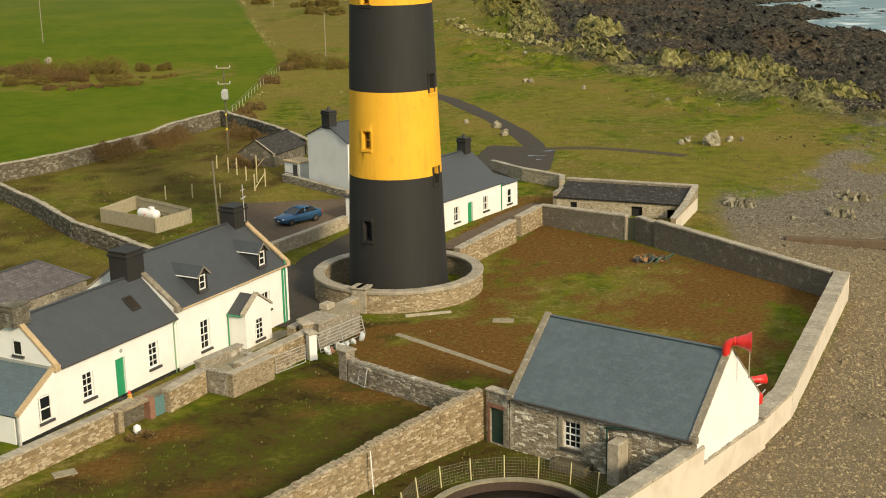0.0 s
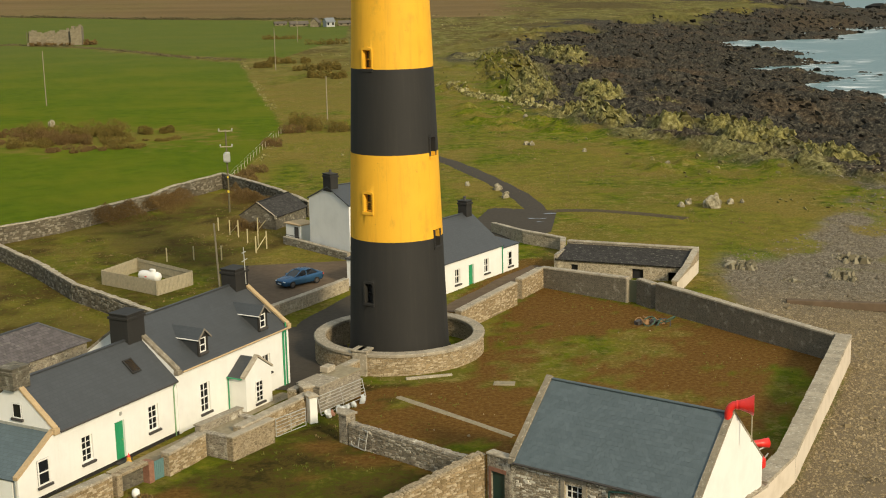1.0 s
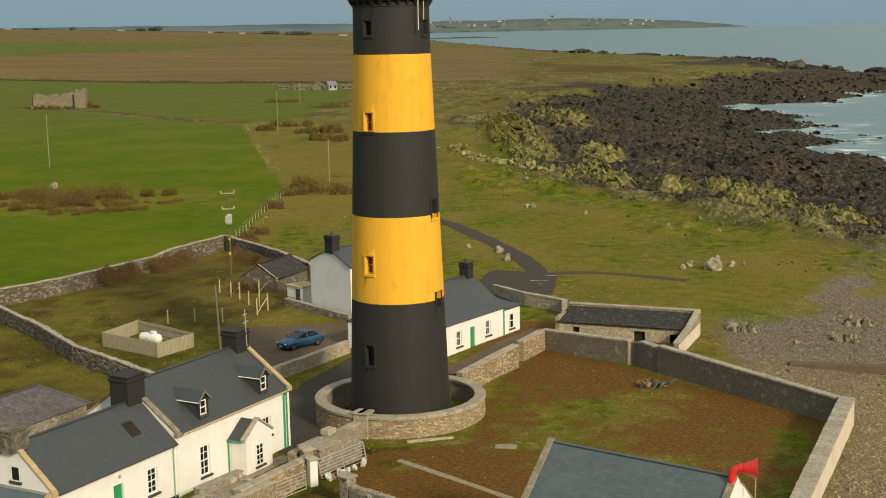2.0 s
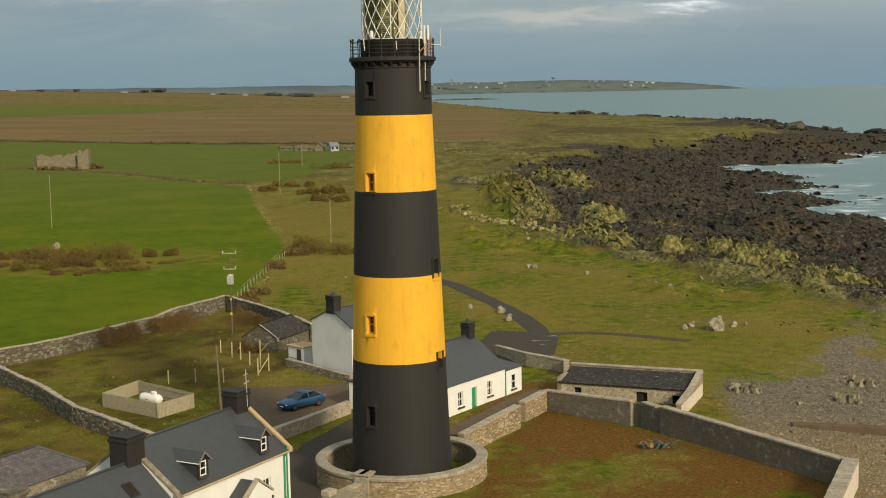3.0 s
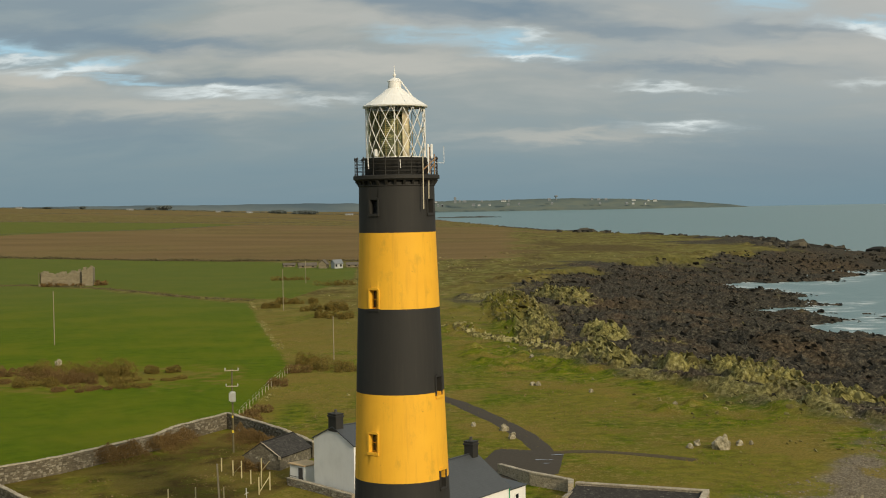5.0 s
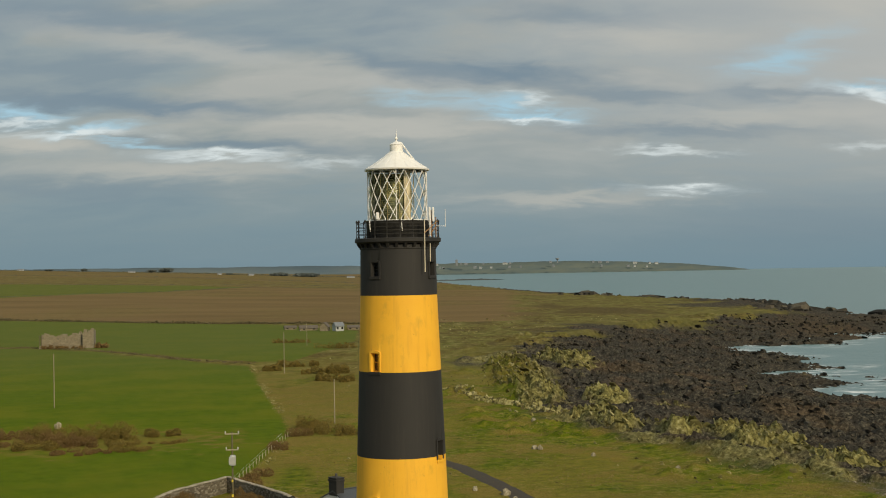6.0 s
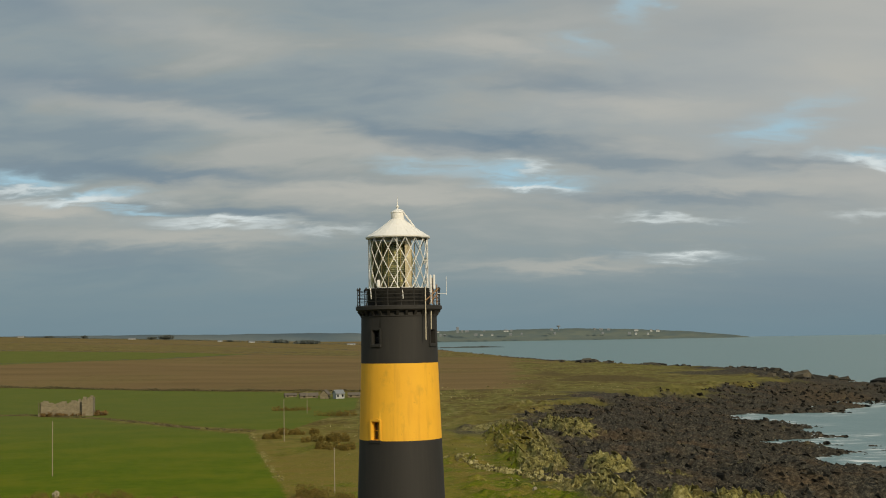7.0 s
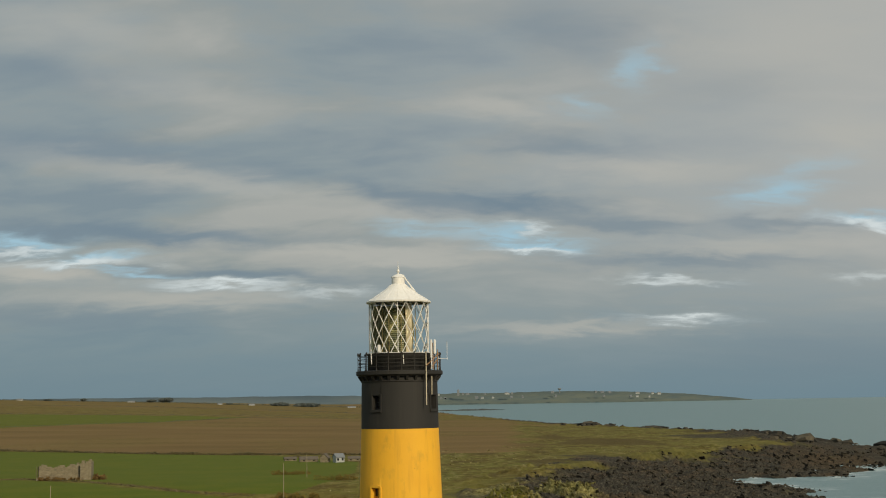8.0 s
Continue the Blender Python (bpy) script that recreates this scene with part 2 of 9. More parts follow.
def slate(name, colour, course=0.26, width=0.32, contrast=0.3, lichen=0.0, gap=0.45, gloss=0.55):
    """Slates in courses along the roof (object's x), stepped by bump, each of its own tone."""
    def build(node, p, put):
        co = node("ShaderNodeUVMap").outputs[0]
        b = node("ShaderNodeTexBrick", {"offset": 0.5}, Vector=co, Scale=1.0, Mortar_Size=0.012, Mortar_Smooth=0.2, Bias=0.0, Brick_Width=width, Row_Height=course)
        b.inputs["Color1"].default_value, b.inputs["Color2"].default_value, b.inputs["Mortar"].default_value = (*[v * (1 - contrast) for v in colour], 1), (*[v * (1 + contrast) for v in colour], 1), (*[v * gap for v in colour], 1)
        broad = noise_of(node, world_place(node), 0.9, 5, 0.65)
        c = mix(node, math_node(node, "MULTIPLY", ramp_val(node, broad, 0.45, 0.7), 0.45), b.outputs[0], tuple(v * 0.72 for v in colour))
        if lichen:
            spot = ramp_val(node, noise_of(node, world_place(node), 3.0, 6, 0.75), 0.56, 0.7)
            c = mix(node, math_node(node, "MULTIPLY", spot, lichen), c, (0.30, 0.29, 0.23))
        put("Base Color", c)
        p.inputs["Roughness"].default_value = gloss
        p.inputs["Specular IOR Level"].default_value = 0.5 if gloss < 0.7 else 0.15
        put("Normal", bump(node, b.outputs[1], -0.35, 0.02))
    return surface(name, build)


def plain(name, colour, rough=0.5, metal=0.0, spread=0.25, scale=6.0):
    def build(node, p, put):
        n = noise_of(node, world_place(node), scale, 4, 0.6)
        put("Base Color", mix(node, n, tuple(v * (1 - spread) for v in colour), tuple(min(1, v * (1 + spread)) for v in colour)))
        p.inputs["Roughness"].default_value, p.inputs["Metallic"].default_value = rough, metal
        p.inputs["Specular IOR Level"].default_value = 0.12 if rough > 0.8 else 0.5
        put("Normal", bump(node, noise_of(node, world_place(node), scale * 6, 3), 0.15, 0.01))
    return surface(name, build)


def glass(name, tint=(0.85, 0.9, 0.9)):
    def build(node, p, put):
        p.inputs["Base Color"].default_value = (*tint, 1)
        p.inputs["Roughness"].default_value, p.inputs["Transmission Weight"].default_value, p.inputs["IOR"].default_value = 0.03, 1.0, 1.05
    return surface(name, build)


BLACK = paint("black_paint", (0.0145, 0.0135, 0.0118), 0.75, (2.2, 2.1, 1.9), 0.5, grain=0.3)
def yellow_look(node, p, put):
    """Yellow masonry paint with brush marks, greenish runs and dull blotches."""
    co = world_place(node)
    c = mix(node, noise_of(node, co, 0.45, 5, 0.6), (0.68, 0.345, 0.022), (0.77, 0.425, 0.032))
    run = noise_of(node, world_place(node, (2.2, 2.2, 0.16)), 1.0, 5, 0.65)
    c = mix(node, math_node(node, "MULTIPLY", ramp_val(node, run, 0.53, 0.74), 0.55), c, (0.50, 0.27, 0.025))
    blot = math_node(node, "MULTIPLY", ramp_val(node, noise_of(node, world_place(node, (1, 1, 0.5)), 0.9, 6, 0.7), 0.56, 0.72), 0.55)
    c = mix(node, blot, c, (0.42, 0.26, 0.03))
    spot = math_node(node, "MULTIPLY", ramp_val(node, noise_of(node, co, 3.2, 4, 0.7), 0.66, 0.74), 0.6)
    put("Base Color", mix(node, spot, c, (0.24, 0.15, 0.03)))
    p.inputs["Roughness"].default_value = 0.7
    p.inputs["Specular IOR Level"].default_value = 0.3
    put("Normal", bump(node, math_node(node, "ADD", noise_of(node, co, 9.0, 4, 0.6), noise_of(node, co, 1.2, 3, 0.6)), 0.3, 0.03))


YELLOW = surface("yellow_paint", yellow_look)
WHITE = paint("white_render", (0.74, 0.735, 0.705), 0.75, (0.78, 0.76, 0.68), 0.16, grain=0.3)
WHITE_METAL = paint("white_metal", (0.74, 0.73, 0.70), 0.45, (0.7, 0.62, 0.5), 0.3)
STONE = rubble("rubble_stone", (0.15, 0.13, 0.098), (0.36, 0.31, 0.23), lichen=(0.64, 0.60, 0.50), mortar=(0.34, 0.30, 0.23), scale=4.2, lichen_amount=0.85)
STONE_DARK = rubble("mossy_field_stone", (0.07, 0.062, 0.045), (0.20, 0.175, 0.125), lichen=(0.52, 0.49, 0.41), mortar=(0.11, 0.098, 0.07), scale=4.0, lichen_amount=0.6)
STONE_WARM = rubble("warm_rubble_stone", (0.17, 0.13, 0.075), (0.40, 0.315, 0.195), lichen=(0.62, 0.55, 0.42), mortar=(0.36, 0.29, 0.19), scale=4.2, lichen_amount=0.4)
COPING = slab_stone("coping_stone", (0.325, 0.282, 0.212))
VERGE = slab_stone("lichened_verge_stone", (0.24, 0.205, 0.15), (0.55, 0.51, 0.42))
PATCHED = rubble("patched_lime_stone", (0.26, 0.215, 0.145), (0.46, 0.39, 0.28), lichen=(0.66, 0.60, 0.48), mortar=(0.50, 0.43, 0.32), scale=3.0, lichen_amount=0.7)
GREY_STONE = rubble("flecked_grey_stone", (0.22, 0.18, 0.12), (0.48, 0.41, 0.30), lichen=(0.74, 0.69, 0.57), mortar=(0.62, 0.55, 0.42), scale=4.4, lichen_amount=0.6)
MOSSY_RENDER = rubble("mossy_render", (0.115, 0.100, 0.072), (0.215, 0.188, 0.138), lichen=(0.48, 0.45, 0.37), mortar=(0.19, 0.168, 0.125), scale=5.5, lichen_amount=0.55)
PALE_RENDER = rubble("flaking_lime_render", (0.24, 0.20, 0.135), (0.42, 0.36, 0.265), lichen=(0.62, 0.57, 0.46), mortar=(0.40, 0.345, 0.255), scale=2.2, lichen_amount=0.7)
LIME = paint("limewashed_wall", (0.60, 0.525, 0.425), 0.85, (0.7, 0.62, 0.5), 0.6, streak=False, grain=0.8)
SLATE_DARK = slate("dark_slates", (0.048, 0.053, 0.058), contrast=0.06, gap=0.72)
SLATE_PURPLE = slate("purple_slates", (0.105, 0.095, 0.098), contrast=0.22, lichen=0.4, gloss=0.85)
SLATE_BLUE = slate("blue_grey_slates", (0.085, 0.115, 0.128), course=0.24, width=0.34, contrast=0.10, gap=0.66)
SLATE_OLD = slate("old_slates", (0.042, 0.040, 0.038), contrast=0.3, lichen=0.35, gloss=0.9)
SLATE_STORE = slate("mossy_dark_slates", (0.040, 0.037, 0.034), contrast=0.3, lichen=0.7, gloss=0.9)
GREEN = plain("green_paint", (0.02, 0.25, 0.11), 0.45)
PALE_GREEN = plain("faded_green_paint", (0.22, 0.36, 0.20), 0.6)
DARK_GREEN = plain("dark_green_paint", (0.012, 0.045, 0.035), 0.5)
RED = plain("red_paint", (0.62, 0.025, 0.018), 0.4, spread=0.15)
CLAY = plain("sandstone_verge", (0.42, 0.31, 0.18), 0.85, spread=0.35)
SILL = plain("dark_sill", (0.05, 0.045, 0.042), 0.7)
BRICK = plain("red_brick", (0.24, 0.125, 0.085), 0.85, spread=0.45)
TIMBER = plain("weathered_timber", (0.33, 0.29, 0.20), 0.85, spread=0.35, scale=4)
GALV = plain("galvanised_steel", (0.50, 0.50, 0.47), 0.45, 0.5)
DARK = plain("dark_inside", (0.012, 0.012, 0.013), 0.8)
PANE = glass("pane")
WINDOW = plain("window_pane", (0.012, 0.014, 0.017), 0.06)
CONCRETE = plain("concrete", (0.25, 0.215, 0.145), 0.9, spread=0.45, scale=3)
TARMAC = plain("tarmac", (0.056, 0.047, 0.036), 0.85, spread=0.3, scale=2.5)
# ---- ground ----
def part(name, bm, material, parent, label="", smooth=False):
    """One mesh from a bmesh, under a thing or a part."""
    me = bpy.data.meshes.new(name)
    bm.normal_update()
    bm.to_mesh(me)
    bm.free()
    if smooth:
        me.polygons.foreach_set("use_smooth", [True] * len(me.polygons))
    for m in material if isinstance(material, (list, tuple)) else [material]:
        me.materials.append(m)
    ob = new(name, me)
    ob.parent = parent
    if label:
        ob["label"] = label
    return ob


def thing(name, at, turn=0.0, label="", category="", group="", kind=""):
    """An empty at the thing's base, turned about z by degrees."""
    ob = new(name)
    ob.matrix_basis = pose(*at, 0, 0, turn)
    return tagged(ob, label, category, group, kind)


def hashed(ix, iy, seed):
    h = (ix * 374761393 + iy * 668265263 + seed * 974634777) & 0x7FFFFFFF
    h = ((h ^ (h >> 13)) * 1274126177) & 0x7FFFFFFF
    return ((h ^ (h >> 16)) & 0xFFFF) / 65535.0


def value_noise(x, y, seed=0):
    ix, iy = np.floor(x).astype(np.int64), np.floor(y).astype(np.int64)
    fx, fy = x - ix, y - iy
    fx, fy = fx * fx * (3 - 2 * fx), fy * fy * (3 - 2 * fy)
    a, b = hashed(ix, iy, seed), hashed(ix + 1, iy, seed)
    c, d = hashed(ix, iy + 1, seed), hashed(ix + 1, iy + 1, seed)
    return (a + (b - a) * fx) * (1 - fy) + (c + (d - c) * fx) * fy


def fbm(x, y, octaves=4, seed=0, gain=0.5):
    total, amp, norm = 0.0, 1.0, 0.0
    for k in range(octaves):
        total = total + amp * value_noise(x * 2 ** k, y * 2 ** k, seed + 17 * k)
        norm, amp = norm + amp, amp * gain
    return total / norm


def near_line(x, y, line):
    """Signed distance to an open line: positive to the right of its course."""
    best, side = np.full(np.shape(x), 1e9), np.zeros(np.shape(x))
    for (x0, y0), (x1, y1) in zip(line, line[1:]):
        dx, dy = x1 - x0, y1 - y0
        k = np.clip(((x - x0) * dx + (y - y0) * dy) / (dx * dx + dy * dy), 0, 1)
        d = np.hypot(x - x0 - k * dx, y - y0 - k * dy)
        s = (x - x0) * dy - (y - y0) * dx
        take = d < best - 1e-9
        best, side = np.where(take, d, best), np.where(take, s, side)
    return best * np.sign(side)


def inside(x, y, ring):
    """Whether points lie in a closed ring."""
    res = np.zeros(np.shape(x), bool)
    for (x0, y0), (x1, y1) in zip(ring, ring[1:] + ring[:1]):
        cross = (y0 > y) != (y1 > y)
        res ^= cross & (x < (x1 - x0) * (y - y0) / ((y1 - y0) if y1 != y0 else 1e-9) + x0)
    return res


def ease(v, lo, hi):
    v = np.clip((v - lo) / (hi - lo), 0, 1)
    return v * v * (3 - 2 * v)


SEA = -6.0
TURF_EDGE = [(8, -200), (13, -60), (16.5, -38.8), (24, -28.3), (33.5, -7), (29, 14), (29, 23), (33, 33), (44, 43), (57, 68), (54, 78), (48, 88), (42, 104), (35, 124), (28, 141), (23, 156), (20, 185), (17, 235), (18, 285), (24, 365), (31, 425), (50, 490), (85, 560), (128, 622), (200, 735), (232, 860), (235, 1050), (175, 1320), (100, 1760), (-18, 2480), (-170, 3300), (-300, 4900)]
TIDE_EDGE = [(75, -200), (85, -60), (105, 60), (122, 200), (118, 248), (108, 260), (104, 285), (122, 350), (126, 410), (112, 465), (155, 492), (205, 550), (250, 590), (305, 715), (292, 790), (280, 830), (262, 860), (297, 1096), (290, 1160), (205, 1345), (128, 1780), (8, 2500), (-130, 3300), (-240, 4900)]
LAWN_FIELD = [(-26.2, 80.2), (-25.6, 107), (-24.5, 140), (-31, 177), (-40, 223), (-60, 332), (-79, 350), (-107, 392), (-138, 430), (-172, 460), (-400, 478), (-400, 40), (-49.5, 38), (-45, 44.7), (-40.2, 50.4), (-35.7, 58.2), (-32.6, 64), (-31.4, 69.2)]
FIELD_BANK = [(-58, 334), (-80, 353), (-107, 395), (-138, 433), (-172, 463), (-400, 482)]
PASTURE = [(-60, 343), (-47, 345), (-35, 472), (-40, 570), (-95, 668), (-162, 715), (-290, 792), (-700, 900), (-700, 486), (-400, 484), (-172, 465), (-107, 397)]
YARD = [(5, -8), (8, 9), (12.5, 19.4), (21, 10.5), (32, -5), (23, -27), (14, -38), (6, -30), (-2.5, -21), (-3, -10)]
YARD_GREEN = [(15.0, -0.5, 7.5, 4.2, 1.0), (20, 3.2, 4.5, 2.5, 0.8), (11.5, -6.5, 5.0, 4.2, 0.95), (15.9, -12.6, 7, 2.2, 0.75), (9, 6, 2.5, 3, 0.6), (27.5, -13.5, 2.0, 7, 1.0), (24.5, -22, 2.2, 5, 1.0), (0.8, -13, 2.2, 1.3, 0.7), (4.5, -22, 2.0, 1.5, 0.6), (20, -26, 5, 3, 0.7)]
LOW_MUD = [(-4.6, -21.3, 2.2, 1.4, 1.0), (-12.2, -29, 2.5, 2.0, 0.9), (-1.5, -23.6, 2.5, 1.6, 0.8), (-8, -36, 5, 2.2, 0.7), (-14.5, -33.8, 2.5, 2.2, 0.9), (-6, -26, 2.0, 1.0, 0.5), (2.5, -30, 2.0, 3.0, 0.8)]
HEATH = [(-14, 118, 9, 30, 0.75), (-24, 225, 16, 70, 0.85), (-30, 340, 24, 60, 0.85), (92, 860, 40, 90, 1.0), (140, 960, 40, 60, 0.9), (60, 480, 30, 40, 0.7), (20, 420, 20, 40, 0.6), (-5, 270, 25, 18, 0.6), (14, 60, 7, 4, 0.5), (27, 47, 8, 3, 0.6), (-28, 66, 7, 12, 1.0), (-20, 62, 6, 9, 1.0), (-38, 12, 14, 13, 1.0), (-30, 0, 8, 9, 0.9), (-24, 40, 8, 10, 0.7)]
# crags, dark peaty ground, olive turf and brown weed on the shore: centre, reach and strength
CRAGS = [(22, 262, 8, 80, 1.0), (42, 334, 9, 40, 0.9), (40, 211, 5, 24, 1.0), (53, 219, 6, 15, 0.5), (33, 155, 6, 17, 1.0), (55, 124, 8, 17, 1.0), (63, 100, 7, 16, 1.0), (43, 130, 4, 15, 0.7), (26, 229, 6, 40, 0.8), (8, 491, 5, 40, 0.7), (52, 199, 3, 14, 0.5), (72, 88, 6, 10, 0.9)]
PEAT = [(112, 821, 36, 90, 1.0), (50, 767, 28, 80, 0.8), (86, 951, 20, 90, 0.8), (50, 554, 16, 40, 0.7), (19, 682, 18, 50, 0.6), (22, 430, 4, 26, 0.8), (20, 560, 14, 20, 0.5)]
OLIVE = [(62, 505, 20, 42, 0.8), (95, 590, 24, 40, 0.8), (59, 969, 20, 70, 0.9), (95, 671, 26, 50, 0.8), (183, 753, 43, 48, 1.0), (129, 619, 19, 70, 0.9), (202, 1140, 58, 130, 0.6), (70, 632, 36, 45, 0.7), (11, 326, 8, 50, 0.8), (11, 217, 7, 16, 0.5), (20, 400, 14, 30, 0.5)]
WEED = [(56, 179, 8, 20, 0.8), (81, 192, 9, 26, 0.9), (201, 570, 24, 120, 0.9), (61, 312, 21, 50, 0.6), (174, 617, 15, 100, 0.5), (90, 130, 10, 20, 0.7)]
COTTAGE_YARD = [(3.2, 12), (9.2, 27.5), (11.5, 31.5), (15.2, 31.0), (12.4, 20.5), (9.2, 14), (4.6, 6.5)]
TANK_YARD = [(5, -30.8), (7, -31.8), (15.5, -38), (4, -51), (-13, -51), (-4.7, -41.4)]
LOW_YARD = [(-18, -36), (-9.5, -23), (-5, -17), (-3.4, -8.2), (1.5, -8.5), (-2.6, -20.6), (5, -29), (2, -36), (-10, -46), (-24, -46)]


def patches(x, y, rows, seed, size, ragged=1.1):
    """How strongly points lie in some ragged patches."""
    best = np.zeros(np.shape(x))
    for cx, cy, rx, ry, amount in rows:
        best = np.maximum(best, amount * np.exp(-((x - cx) / rx) ** 2 - ((y - cy) / ry) ** 2))
    return ease(best + (fbm(x / size, y / size, 4, seed, 0.6) - 0.5) * ragged, 0.34, 0.72)


def far_lift(x, y):
    """Land and sea rise a little far out, so that they meet the sky where the true horizon lies."""
    return 23.6 * ease(np.hypot(x, y + 100), 1500, 4900)


def inland_rise(x, y):
    r, a = np.hypot(x, y + 100), np.degrees(np.arctan2(x, y + 100))
    return ease(r, 700, 3200) * np.interp(a, [-18, -11.5, -7.5, -3.8, 0, 4], [42, 30, 20, 11, 3, 0]) - 0.55 * far_lift(x, y) * ease(-a, -2, 6)


def tide_gap(x, y):
    """How far inland of the ragged tide line."""
    return -near_line(x, y, TIDE_EDGE) + ((fbm(x / 34, y / 34, 4, 77) - 0.5) * 46 + (fbm(x / 7, y / 16, 3, 78) - 0.5) * 12) * ease(y, 120, 240) * (1 - ease(y, 1300, 2000))


def ground_z(x, y):
    """The land's height."""
    d, s = near_line(x, y, TURF_EDGE), tide_gap(x, y)
    shore = np.where(d > 0, np.clip(d / np.maximum(d + np.maximum(s, 0), 1e-3), 0, 1), 0)
    shore = np.where(s < 0, 1.0, shore)
    z = SEA * shore - np.where(s < 0, np.minimum(-s * 0.12, 3.0), 0)
    z = z + 0.06 * (fbm(x / 5, y / 5, 3, 5) - 0.5) + 0.8 * (fbm(x / 60, y / 60, 2, 8) - 0.5) * ease(np.hypot(x, y - 5), 55, 120)
    z = z - 0.62 * np.exp(-(((x + 5) / 9) ** 2 + ((y - 6) / 13) ** 2))
    z = z - 1.9 * (1 - ease(np.hypot(x - 6.45, y + 41.1), 3.3, 4.3))
    rocky = ease(d, -3, 7) * ease(y, 52, 80)
    # tilted strata: long ribs along the bedding, broken across it, steep to one side
    w = fbm(x / 18, y / 18, 3, 3) - 0.5
    p, q = x * 0.80 + y * 0.60 + 9 * w, -x * 0.60 + y * 0.80 + 6 * w
    saw = (p / 5.2) % 1.0
    step = np.where(saw < 0.75, saw / 0.75, (1 - saw) / 0.25)
    ribs = 1 - np.abs(2 * fbm(p / 2.6, q / 7.0, 3, 21, 0.62) - 1) * 2.2
    teeth = 1 - np.abs(2 * fbm(p / 1.1, q / 2.6, 2, 25, 0.6) - 1) * 2.0
    chunks = fbm(x / 3.2, y / 3.2, 4, 22, 0.6)
    rock = (step - 0.4) * 1.1 * (0.3 + fbm(x / 30, y / 30, 2, 9)) + (ribs - 0.45) * 1.25 + (teeth - 0.5) * 0.6 + (fbm(x / 16, y / 16, 3, 31) - 0.5) * 4.2 + (fbm(x / 45, y / 45, 2, 32) - 0.5) * 2.5
    shelf = np.where(shore > 0.8, 0.8, 1.0)
    z = z + rocky * rock * shelf + 0.55 * np.exp(-((d - 3) / 8) ** 2) * ease(y, 52, 80)
    crags = 0.35 * np.exp(-((d - 6) / 7) ** 2) * ease(y, 50, 75) * (1 - ease(y, 260, 420)) * ease(fbm(x / 13, y / 13, 3, 34), 0.42, 0.62)
    crags = np.maximum(crags, patches(x, y, CRAGS, 35, 7.0, 1.3) * ease(d, -6, -1))
    z = z + crags * (2.1 * np.maximum(ribs - 0.15, 0) + 1.4 * np.maximum(teeth - 0.3, 0) - 0.3)
    # outcrops on the turf by the shore
    edge = np.exp(-((d + 8) / 9) ** 2) * ease(y, 50, 90)
    z = z + edge * np.maximum(fbm(x / 9, y / 9, 3, 23) - 0.5, 0) * (2.0 + 5.0 * np.maximum(ribs, 0))
    return z + np.where(s > 0, inland_rise(x, y), 0) + far_lift(x, y)


def steps(parts):
    out = []
    for lo, hi, a, b in parts:
        v = lo
        while v < hi:
            out.append(v)
            v += a + (b - a) * (v - lo) / (hi - lo)
    return np.array(out + [parts[-1][1]])


